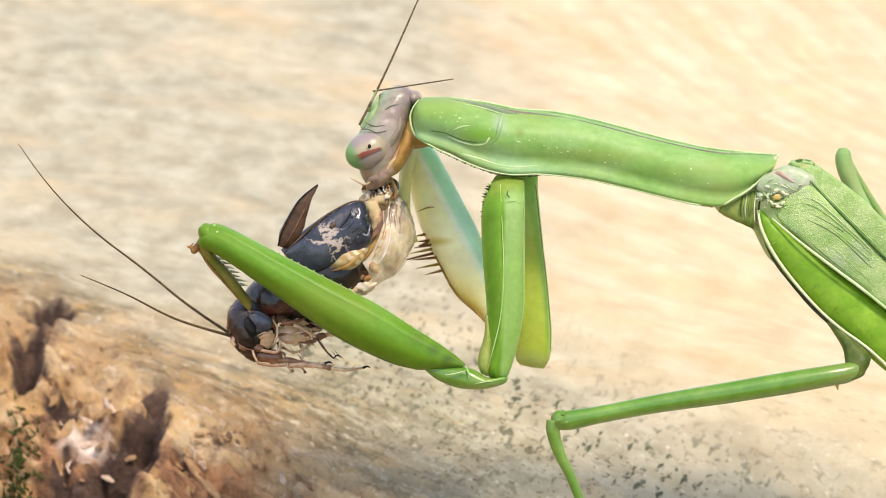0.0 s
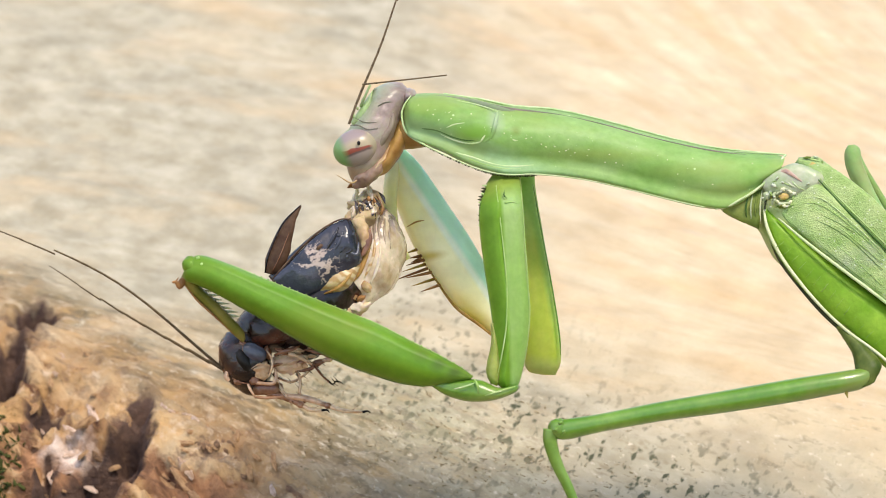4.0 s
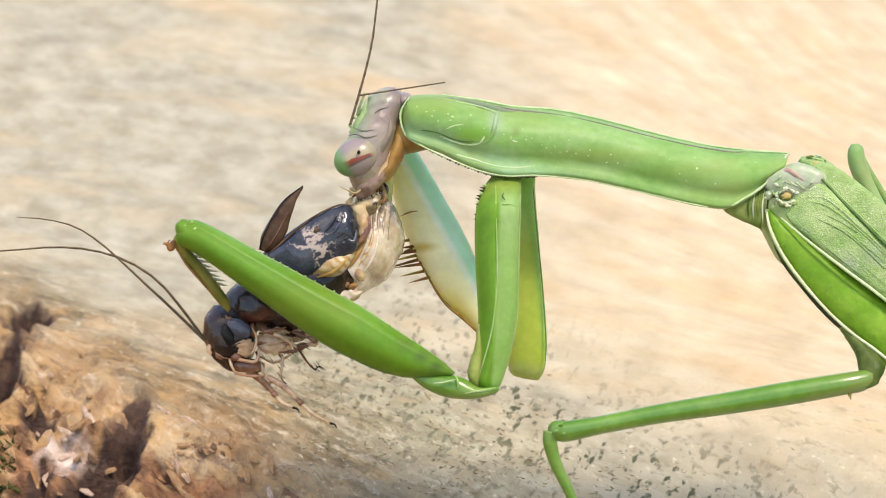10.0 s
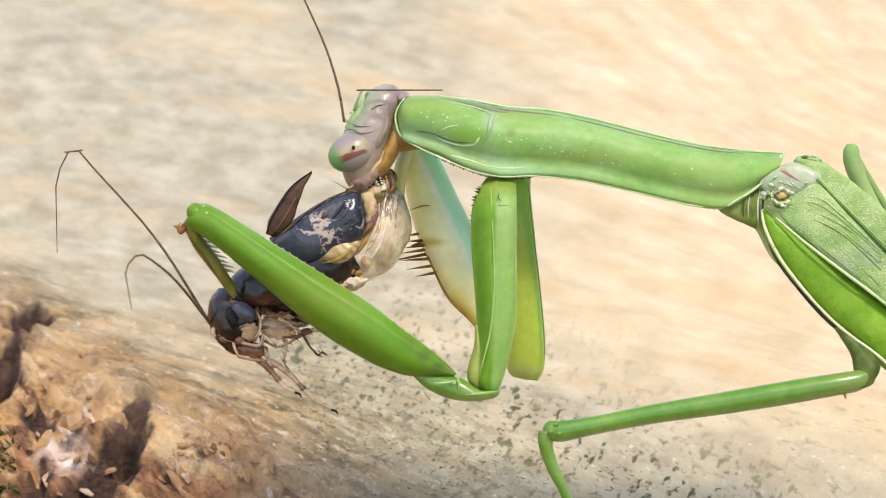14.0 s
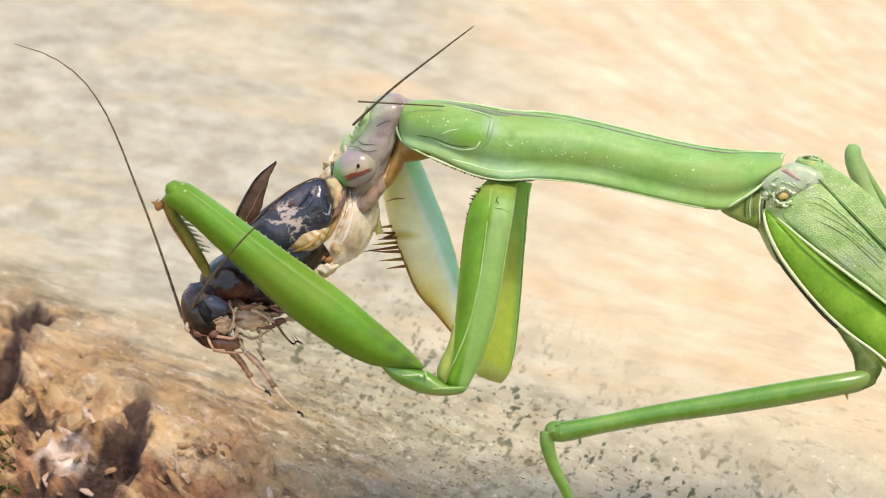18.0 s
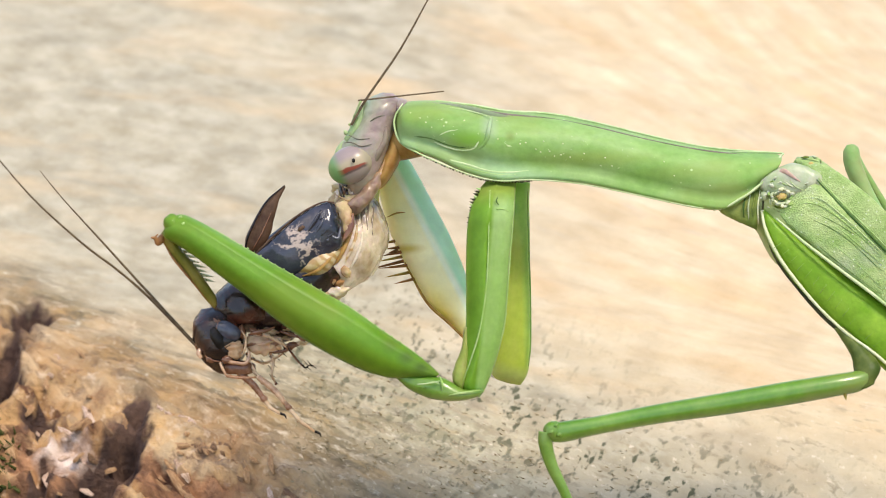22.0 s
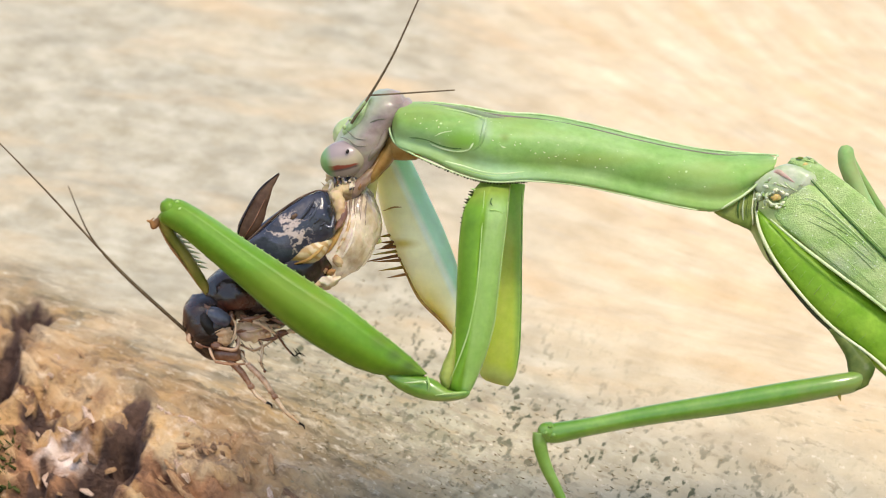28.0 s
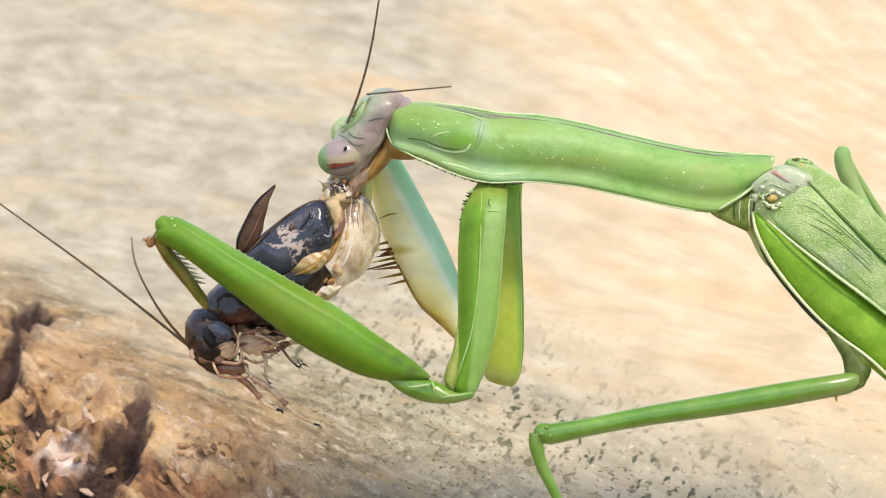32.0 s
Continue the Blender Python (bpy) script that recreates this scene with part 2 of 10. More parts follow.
def eye_material():
    """A compound eye banded in green, tan, dark red and mauve along its length."""
    m = bpy.data.materials.new("banded_eye")
    m.use_nodes = True
    nt = m.node_tree
    bsdf = nt.nodes["Principled BSDF"]
    where = nt.nodes.new("ShaderNodeTexCoord").outputs["Object"]
    mp = node(nt, "ShaderNodeMapping", Rotation=(0, radians(27), 0), Scale=(1000, 1000, 1000))
    nt.links.new(where, mp.inputs[0])
    axes = nt.nodes.new("ShaderNodeSeparateXYZ")
    nt.links.new(mp.outputs[0], axes.inputs[0])
    wob = cloud(nt, where, 900, 3)
    along, across = axes.outputs[0], nt.nodes.new("ShaderNodeMath")
    across.operation = 'MULTIPLY_ADD'
    nt.links.new(wob, across.inputs[0])
    across.inputs[1].default_value = 0.3
    nt.links.new(axes.outputs[2], across.inputs[2])
    z = across.outputs[0]
    col = mixed(nt, ramp(nt, z, 0.45, 0.85), (0.43, 0.35, 0.23), (0.31, 0.24, 0.23))
    lift = nt.nodes.new("ShaderNodeMath")
    lift.operation = 'MULTIPLY_ADD'
    nt.links.new(along, lift.inputs[0])
    lift.inputs[1].default_value = 0.13
    nt.links.new(z, lift.inputs[2])
    y = lift.outputs[0]
    col = mixed(nt, ramp(nt, y, 0.13, 0.05), col, (0.26, 0.055, 0.032))
    # Dark line below the red band, painted in as its under-shadow.
    col = mixed(nt, ramp(nt, z, -0.16, -0.24), col, (0.12, 0.08, 0.07))
    col = mixed(nt, ramp(nt, z, -0.30, -0.42), col, (0.31, 0.25, 0.22))
    col = mixed(nt, ramp(nt, along, 1.0, 1.3), col, (0.36, 0.31, 0.21))
    col = mixed(nt, ramp(nt, along, -0.55, -1.1), col, (0.17, 0.32, 0.11))
    nt.links.new(col, bsdf.inputs["Base Color"])
    bsdf.inputs["Roughness"].default_value = 0.3
    bsdf.inputs["Specular IOR Level"].default_value = 0.4
    bsdf.inputs["Coat Weight"].default_value = 0.12
    return m


banded_eye = eye_material()
black = skin("black", (0.008, 0.007, 0.006), (0.02, 0.016, 0.014), 700, 0.25, 0.1)
mouth_flesh = skin("mouth_flesh", (0.40, 0.26, 0.14), (0.58, 0.44, 0.26), 420, 0.32, 0.25, glow=0.2, tint=(0.34, 0.14, 0.06), tint_scale=300)
thorax_green = skin("thorax_green", (0.20, 0.30, 0.07), (0.40, 0.46, 0.20), 420, 0.42, 0.25, glow=0.1)
tegmen_green = skin("tegmen_green", (0.26, 0.41, 0.12), (0.42, 0.53, 0.23), 700, 0.3, 0.3, (0.6, 1, 1.0), (0.60, 0.67, 0.46), 2300, 0.17, tint=(0.36, 0.42, 0.27), tint_scale=300, tint_low=0.52, net=5200)
plate_mauve = skin("plate_mauve", (0.27, 0.37, 0.17), (0.42, 0.44, 0.32), 380, 0.34, 0.35, glow=0.1, coat=0.2, tint=(0.28, 0.42, 0.15), tint_scale=260, tint_low=0.48)
crust_white = skin("crust_white", (0.42, 0.47, 0.33), (0.60, 0.62, 0.50), 700, 0.4, 0.3, coat=0.2)
costal_green = skin("costal_green", (0.13, 0.28, 0.015), (0.21, 0.37, 0.035), 500, 0.36, 0.2, (0.5, 1, 0.7), glow=0.15)
dusk_green = skin("dusk_green", (0.08, 0.16, 0.04), (0.20, 0.28, 0.10), 600, 0.45, 0.3)
vein_dark = skin("vein_dark", (0.035, 0.09, 0.02), (0.07, 0.15, 0.035), 700, 0.45, 0.1)
antenna_brown = skin("antenna_brown", (0.09, 0.06, 0.035), (0.17, 0.12, 0.07), 900, 0.5, 0.1)
tibia_olive = skin("tibia_olive", (0.18, 0.18, 0.03), (0.34, 0.27, 0.07), 420, 0.38, 0.2)
strand_cream = skin("strand_cream", (0.66, 0.50, 0.28), (0.84, 0.74, 0.54), 500, 0.3, 0.4, (1, 1, 0.4), glow=0.3, coat=0.3)
spine_brown = skin("spine_brown", (0.20, 0.08, 0.025), (0.36, 0.18, 0.07), 600, 0.35, 0.1)
chitin_black = skin("chitin_black", (0.006, 0.003, 0.0025), (0.028, 0.011, 0.008), 420, 0.26, 0.35, coat=0.12, tint=(0.15, 0.04, 0.02), tint_scale=330, tint_low=0.51)
chitin_brown = skin("chitin_brown", (0.13, 0.045, 0.022), (0.32, 0.155, 0.085), 600, 0.26, 0.3, coat=0.3)
chitin_tan = skin("chitin_tan", (0.52, 0.30, 0.15), (0.78, 0.56, 0.37), 900, 0.3, 0.3, coat=0.5, tint=(0.20, 0.09, 0.05), tint_scale=800, tint_low=0.58)
tear_red = skin("tear_red", (0.14, 0.05, 0.025), (0.34, 0.17, 0.09), 520, 0.2, 0.4, glow=0.15, coat=0.5, tint=(0.05, 0.02, 0.012), tint_scale=420, tint_low=0.52)
wet_black = skin("wet_black", (0.012, 0.009, 0.010), (0.07, 0.055, 0.06), 600, 0.12, 0.3, coat=0.7, tint=(0.22, 0.12, 0.07), tint_scale=420, tint_low=0.54)
leg_tan = skin("leg_tan", (0.36, 0.17, 0.085), (0.66, 0.42, 0.27), 700, 0.24, 0.3, coat=0.5, tint=(0.15, 0.055, 0.03), tint_scale=500, tint_low=0.54)
tegmen_black = skin("tegmen_black", (0.008, 0.008, 0.014), (0.032, 0.032, 0.05), 420, 0.18, 0.4, (0.5, 1, 1), coat=0.35)
slate = skin("slate", (0.03, 0.032, 0.05), (0.085, 0.09, 0.125), 600, 0.2, 0.25, coat=0.3)
torn_tegmen = skin("torn_tegmen", (0.012, 0.012, 0.020), (0.048, 0.048, 0.072), 420, 0.18, 0.45, (0.5, 1, 1), coat=0.3, worn=(0.036, (0.46, 0.35, 0.29)))
wing_brown = skin("wing_brown", (0.07, 0.035, 0.02), (0.15, 0.085, 0.055), 700, 0.35, 0.25)
belly_cream = skin("belly_cream", (0.58, 0.42, 0.26), (0.88, 0.78, 0.66), 420, 0.3, 0.35, glow=0.25, coat=0.3, tint=(0.52, 0.34, 0.17), tint_scale=300, tint_low=0.55)
belly_folds = skin("belly_folds", (0.46, 0.33, 0.21), (0.78, 0.67, 0.54), 420, 0.26, 0.3, glow=0.25, coat=0.4, tint=(0.52, 0.34, 0.17), tint_scale=300, tint_low=0.56, bands=((1, 0, -0.25), 0.62, (-0.55, 0, 0.8), -0.3, 0.7, (0.23, 0.165, 0.13)))
membrane_tan = skin("membrane_tan", (0.46, 0.30, 0.13), (0.72, 0.58, 0.38), 320, 0.3, 0.3, glow=0.2, coat=0.4, bands=((0.5, 0, 0.86), 0.8, (0, 0, 0), -1.0, -0.5, (0.46, 0.27, 0.09)))
belly_stripe = skin("belly_stripe", (0.16, 0.11, 0.075), (0.36, 0.26, 0.18), 500, 0.28, 0.3, coat=0.2)

joint_beige = skin("joint_beige", (0.50, 0.33, 0.20), (0.68, 0.50, 0.34), 500, 0.35, 0.3, glow=0.2, coat=0.2)
pale_chip = skin("pale_chip", (0.50, 0.38, 0.26), (0.66, 0.55, 0.42), 260, 0.75, 0.6)
fibre_dark = skin("fibre_dark", (0.25, 0.18, 0.10), (0.36, 0.27, 0.16), 500, 0.8, 0.4)
fibre_tan = skin("fibre_tan", (0.32, 0.25, 0.155), (0.46, 0.37, 0.25), 500, 0.8, 0.4)
moss_green = skin("moss_green", (0.04, 0.05, 0.012), (0.10, 0.11, 0.035), 600, 0.8, 0.4)


def torn(nt, layer, ragged):
    """A layer with a crisp, ragged border."""
    n = nt.nodes.new("ShaderNodeMath")
    n.operation = 'ADD'
    nt.links.new(layer, n.inputs[0])
    nt.links.new(ragged, n.inputs[1])
    return ramp(nt, n.outputs[0], 0.75, 1.2)


def log_material():
    m = bpy.data.materials.new("weathered_wood")
    m.use_nodes = True
    nt = m.node_tree
    bsdf = nt.nodes["Principled BSDF"]
    where = nt.nodes.new("ShaderNodeTexCoord").outputs["Object"]

    def layer(name):
        n = nt.nodes.new("ShaderNodeAttribute")
        n.attribute_name = name
        return n.outputs["Fac"]
    flow = nt.nodes.new("ShaderNodeAttribute")
    flow.attribute_name = "grain"
    flow = flow.outputs["Vector"]
    grain = cloud(nt, flow, 260, 4, 0.55, (0.42, 1, 1))
    broad = cloud(nt, flow, 55, 5, 0.55, (0.6, 1, 1))
    blot = cloud(nt, flow, 120, 4, 0.55, (0.42, 1, 1))
    fibre = cloud(nt, flow, 620, 4, 0.55, (0.25, 1, 1))
    smear = cloud(nt, flow, 200, 4, 0.55, (0.6, 1, 1.3))
    mottle = cloud(nt, where, 330, 4, 0.6)
    col = mixed(nt, ramp(nt, grain, 0.32, 0.70), (0.575, 0.435, 0.275), (0.69, 0.57, 0.40))
    col = mixed(nt, ramp(nt, blot, 0.50, 0.78), col, (0.63, 0.43, 0.245))
    col = mixed(nt, ramp(nt, smear, 0.60, 0.86), col, (0.50, 0.43, 0.34))
    col = mixed(nt, ramp(nt, fibre, 0.58, 0.95), col, (0.52, 0.37, 0.22))
    grain2 = cloud(nt, flow, 330, 5, 0.6, (0.85, 1, 1))
    smear2 = cloud(nt, flow, 190, 4, 0.55, (0.9, 1, 1))
    pale = mixed(nt, ramp(nt, grain2, 0.34, 0.64), (0.35, 0.303, 0.215), (0.50, 0.452, 0.352))
    pale = mixed(nt, ramp(nt, smear2, 0.50, 0.76), pale, (0.32, 0.287, 0.215))
    pale = mixed(nt, ramp(nt, blot, 0.54, 0.72), pale, (0.51, 0.392, 0.255))
    bleach = nt.nodes.new("ShaderNodeMath")
    bleach.operation = 'MULTIPLY'
    nt.links.new(layer("bleach"), bleach.inputs[0])
    nt.links.new(ramp(nt, broad, 0.25, 0.5), bleach.inputs[1])
    col = mixed(nt, bleach.outputs[0], col, pale)
    col = mixed(nt, 1.0, col, mixed(nt, ramp(nt, mottle, 0.3, 0.7), (0.88, 0.87, 0.85), (1.06, 1.06, 1.05)), 'MULTIPLY')
    grey = mixed(nt, ramp(nt, grain, 0.36, 0.64), (0.24, 0.175, 0.095), (0.40, 0.315, 0.205))
    grey = mixed(nt, ramp(nt, mottle, 0.40, 0.60), (0.19, 0.14, 0.075), grey)
    grey = mixed(nt, ramp(nt, cloud(nt, flow, 330, 4, 0.6, (0.3, 1, 1)), 0.50, 0.70), grey, (0.40, 0.25, 0.10))
    grey = mixed(nt, ramp(nt, cloud(nt, flow, 640, 4, 0.6, (0.35, 1, 1)), 0.55, 0.70), grey, (0.53, 0.44, 0.32))
    grey = mixed(nt, ramp(nt, cloud(nt, flow, 800, 4, 0.6, (0.3, 1, 1)), 0.53, 0.64), grey, (0.10, 0.075, 0.04))
    grey = mixed(nt, ramp(nt, cloud(nt, where, 1400, 3, 0.55, (1, 0.5, 1)), 0.64, 0.76), grey, (0.54, 0.46, 0.34))
    cool = mixed(nt, ramp(nt, grain2, 0.36, 0.62), (0.255, 0.235, 0.145), (0.42, 0.385, 0.265))
    cool = mixed(nt, ramp(nt, cloud(nt, flow, 800, 4, 0.6, (0.4, 1, 1)), 0.55, 0.68), cool, (0.21, 0.185, 0.135))
    cool = mixed(nt, ramp(nt, cloud(nt, flow, 600, 4, 0.6, (0.4, 1, 1)), 0.56, 0.72), cool, (0.44, 0.32, 0.17))
    grey = mixed(nt, layer("cool"), grey, cool)
    grey = mixed(nt, ramp(nt, cloud(nt, flow, 950, 5, 0.65, (0.38, 1, 1)), 0.52, 0.70), grey, (0.105, 0.08, 0.045))
    grey = mixed(nt, ramp(nt, cloud(nt, flow, 1200, 4, 0.6, (0.5, 1, 1)), 0.58, 0.74), grey, (0.58, 0.50, 0.385))
    weather = nt.nodes.new("ShaderNodeMath")
    weather.operation = 'MULTIPLY'
    nt.links.new(layer("stain"), weather.inputs[0])
    nt.links.new(ramp(nt, broad, 0.22, 0.5), weather.inputs[1])
    col = mixed(nt, weather.outputs[0], col, grey)
    grains = mixed(nt, ramp(nt, cloud(nt, flow, 1100, 4, 0.6, (0.45, 1, 1)), 0.56, 0.68), col, (0.33, 0.265, 0.175))
    grains = mixed(nt, ramp(nt, cloud(nt, flow, 1500, 4, 0.6, (0.7, 1, 1)), 0.60, 0.72), grains, (0.70, 0.60, 0.455))
    col = mixed(nt, layer("grains"), col, grains)
    # dark mould blots, in the stained stretch alone
    patch = cloud(nt, where, 150, 3)
    speck = nt.nodes.new("ShaderNodeMath")
    speck.operation = 'MAXIMUM'
    nt.links.new(ramp(nt, cloud(nt, where, 1050, 2, 0.45, (1.0, 0.6, 0.75)), 0.605, 0.68), speck.inputs[0])
    nt.links.new(ramp(nt, cloud(nt, where, 1600, 2, 0.45, (1.0, 0.5, 0.65)), 0.60, 0.69), speck.inputs[1])
    dots = nt.nodes.new("ShaderNodeMath")
    dots.operation = 'MULTIPLY'
    nt.links.new(speck.outputs[0], dots.inputs[0])
    nt.links.new(ramp(nt, patch, 0.28, 0.42), dots.inputs[1])
    dots2 = nt.nodes.new("ShaderNodeMath")
    dots2.operation = 'MULTIPLY'
    nt.links.new(dots.outputs[0], dots2.inputs[0])
    nt.links.new(layer("specks"), dots2.inputs[1])
    col = mixed(nt, dots2.outputs[0], col, (0.075, 0.078, 0.042))
    brown = mixed(nt, ramp(nt, cloud(nt, flow, 170, 5, 0.6, (0.45, 1, 1)), 0.36, 0.64), (0.32, 0.155, 0.062), (0.62, 0.38, 0.17))
    brown = mixed(nt, ramp(nt, cloud(nt, flow, 380, 4, 0.6, (0.4, 1, 1)), 0.50, 0.72), brown, (0.64, 0.45, 0.27))
    brown = mixed(nt, ramp(nt, cloud(nt, flow, 420, 5, 0.65, (0.6, 1, 1)), 0.49, 0.62), brown, (0.15, 0.066, 0.034))
    brown = mixed(nt, ramp(nt, cloud(nt, where, 700, 4, 0.6), 0.58, 0.70), brown, (0.66, 0.47, 0.32))
    col = mixed(nt, layer("bark"), col, brown)
    # Dark decayed wood and the shade inside crevices, painted in one brown.
    shaded_brown = mixed(nt, ramp(nt, cloud(nt, where, 500, 5, 0.65), 0.35, 0.7), (0.045, 0.026, 0.022), (0.15, 0.085, 0.06))
    # Red-brown wood; its strong contrast stands in for the seam's crevice shade and highlights.
    rust = mixed(nt, ramp(nt, cloud(nt, flow, 520, 5, 0.65, (0.5, 1, 1)), 0.36, 0.64), (0.06, 0.022, 0.012), (0.48, 0.24, 0.12))
    col = mixed(nt, torn(nt, layer("rust"), cloud(nt, where, 520, 4, 0.6)), col, rust)
    white = mixed(nt, ramp(nt, cloud(nt, where, 620, 4, 0.6), 0.36, 0.62), (0.44, 0.28, 0.20), (0.78, 0.62, 0.53))
    col = mixed(nt, torn(nt, layer("chalk"), cloud(nt, where, 480, 4, 0.65, (1, 0.6, 0.6))), col, white)
    col = mixed(nt, torn(nt, layer("shaded_rot"), cloud(nt, where, 430, 4, 0.6)), col, shaded_brown)
    nt.links.new(col, bsdf.inputs["Base Color"])
    bsdf.inputs["Roughness"].default_value = 0.78
    bsdf.inputs["Specular IOR Level"].default_value = 0.25
    bp = node(nt, "ShaderNodeBump", Strength=0.5, Distance=0.0005)
    nt.links.new(grain, bp.inputs["Height"])
    bp2 = node(nt, "ShaderNodeBump", Strength=0.6, Distance=0.0005)
    nt.links.new(mixed(nt, 0.5, fibre, cloud(nt, where, 1500, 4, 0.7)), bp2.inputs["Height"])
    nt.links.new(bp.outputs[0], bp2.inputs["Normal"])
    bp3 = node(nt, "ShaderNodeBump", Distance=0.0009)
    nt.links.new(layer("bark"), bp3.inputs["Strength"])
    nt.links.new(cloud(nt, where, 330, 7, 0.7, (0.5, 1, 1)), bp3.inputs["Height"])
    nt.links.new(bp2.outputs[0], bp3.inputs["Normal"])
    nt.links.new(bp3.outputs[0], bsdf.inputs["Normal"])
    return m


def flake_material(name, low, high):
    """Bark scales that differ from one to the next: dark, rust or pale, all with a grain."""
    m = bpy.data.materials.new(name)
    m.use_nodes = True
    nt = m.node_tree
    bsdf = nt.nodes["Principled BSDF"]
    where = nt.nodes.new("ShaderNodeTexCoord").outputs["Object"]
    pick = nt.nodes.new("ShaderNodeObjectInfo").outputs["Random"]
    grain = cloud(nt, where, 3.2, 6, 0.7, (0.5, 1.4, 1))
    rust = mixed(nt, ramp(nt, grain, 0.35, 0.65), (0.30, 0.145, 0.065), (0.58, 0.35, 0.17))
    dark = mixed(nt, ramp(nt, grain, 0.35, 0.65), (0.12, 0.06, 0.035), (0.32, 0.18, 0.09))
    pale = mixed(nt, ramp(nt, grain, 0.35, 0.65), (0.46, 0.28, 0.19), (0.78, 0.60, 0.48))
    col = mixed(nt, ramp(nt, pick, low, low + 0.2), dark, rust)
    col = mixed(nt, ramp(nt, pick, high, high + 0.06), col, pale)
    nt.links.new(col, bsdf.inputs["Base Color"])
    bsdf.inputs["Roughness"].default_value = 0.8
    bp = node(nt, "ShaderNodeBump", Strength=0.8, Distance=0.0004)
    nt.links.new(grain, bp.inputs["Height"])
    nt.links.new(bp.outputs[0], bsdf.inputs["Normal"])
    return m


bark_flake = flake_material("bark_flake", 0.15, 0.82)
pale_flake = flake_material("pale_flake", -0.3, 0.12)
soil = skin("soil", (0.09, 0.06, 0.035), (0.17, 0.12, 0.07), 60, 0.9, 0.8)
weathered_wood = log_material()

# ---- shapes ----
ORIGIN = {}


def part(name, bm, material, parent, label="", at=None):
    """One mesh under a thing or a part; the shape is in the insects' frame, at is the joint about which it turns."""
    me = bpy.data.meshes.new(name)
    base = Vector(at if at is not None else ORIGIN.get(parent, (0, 0, 0)))
    bmesh.ops.recalc_face_normals(bm, faces=bm.faces)
    bmesh.ops.transform(bm, matrix=Matrix.Scale(0.001, 4) @ Matrix.Translation(-base), verts=bm.verts)
    for f in bm.faces:
        f.smooth = True
    bm.to_mesh(me)
    bm.free()
    me.materials.append(material)
    ob = new(name, me)
    ORIGIN[ob] = base
    ob.parent = parent
    ob.matrix_basis = Matrix.Translation((base - ORIGIN.get(parent, Vector())) / 1000)
    if label:
        tagged(ob, label)
    return ob


def spline(rows, cuts):
    """Catmull-Rom through rows of numbers."""
    a = np.array(rows, float)
    a = np.vstack([2 * a[0] - a[1], a, 2 * a[-1] - a[-2]])
    out = []
    for i in range(1, len(a) - 2):
        p0, p1, p2, p3 = a[i - 1], a[i], a[i + 1], a[i + 2]
        for k in range(cuts):
            t = k / cuts
            out.append(0.5 * (2 * p1 + (p2 - p0) * t + (2 * p0 - 5 * p1 + 4 * p2 - p3) * t * t + (3 * p1 - p0 - 3 * p2 + p3) * t ** 3))
    out.append(a[-2])
    return np.array(out)


def skinned(rings, bm=None):
    """Rings of points joined into one closed skin."""
    bm = bm or bmesh.new()
    made = [[bm.verts.new(p) for p in ring] for ring in rings]
    n = len(made[0])
    for a, b in zip(made, made[1:]):
        for i in range(n):
            bm.faces.new((a[i], a[(i + 1) % n], b[(i + 1) % n], b[i]))
    for ring in (made[0], made[-1]):
        c = bm.verts.new(sum((v.co for v in ring), Vector()) / n)
        for i in range(n):
            bm.faces.new((ring[i], ring[(i + 1) % n], c))
    return bm


def loft(spans, n=20, cuts=5, power=2.0, rough=0.0, bm=None, section=None, rings_of=0.0):
    """Spans: upper edge x, z; lower edge x, z; half depth; middle depth. section: corners (along, across) of the cut."""
    if section is None:
        section = []
        for k in range(n):
            c, s = math.cos(2 * math.pi * k / n), math.sin(2 * math.pi * k / n)
            section.append((math.copysign(abs(c) ** (2 / power), c), math.copysign(abs(s) ** (2 / power), s)))
    rings = []
    for k, (x1, z1, x2, z2, half, yc) in enumerate(spline(spans, cuts)):
        swell = 1 + (0.07 * abs(math.sin(k * rings_of)) if rings_of else 0)
        c, h = Vector(((x1 + x2) / 2, yc, (z1 + z2) / 2)), Vector(((x1 - x2) / 2, 0, (z1 - z2) / 2))
        ring = []
        for a, b in section:
            p = c + h * a * swell + Vector((0, b * half * swell, 0))
            if rough:
                p += noise.noise_vector(p * 1.1) * rough + noise.noise_vector(p * 2.9) * rough * 0.55 + noise.noise_vector(p * 6.5) * rough * 0.3
            ring.append(p)
        rings.append(ring)
    return skinned(rings, bm)


def tube(points, radii, n=8, cuts=4, bm=None, flatten=1.0):
    """A round strand through points, with its radius at each."""
    q = spline([(*p, r) for p, r in zip(points, radii)], cuts)
    rings, side = [], None
    for i, (x, y, z, r) in enumerate(q):
        a, b = q[max(0, i - 1)], q[min(len(q) - 1, i + 1)]
        way = Vector((b - a)[:3]).normalized()
        side = way.cross(Vector((0, 1, 0)) if side is None else side.cross(way)).normalized()
        if side.length < 0.5:
            side = way.orthogonal().normalized()
        up = side.cross(way)
        rings.append([Vector((x, y, z)) + (side * math.cos(2 * math.pi * k / n) + up * math.sin(2 * math.pi * k / n) * flatten) * max(r, 0.004) for k in range(n)])
    return skinned(rings, bm)


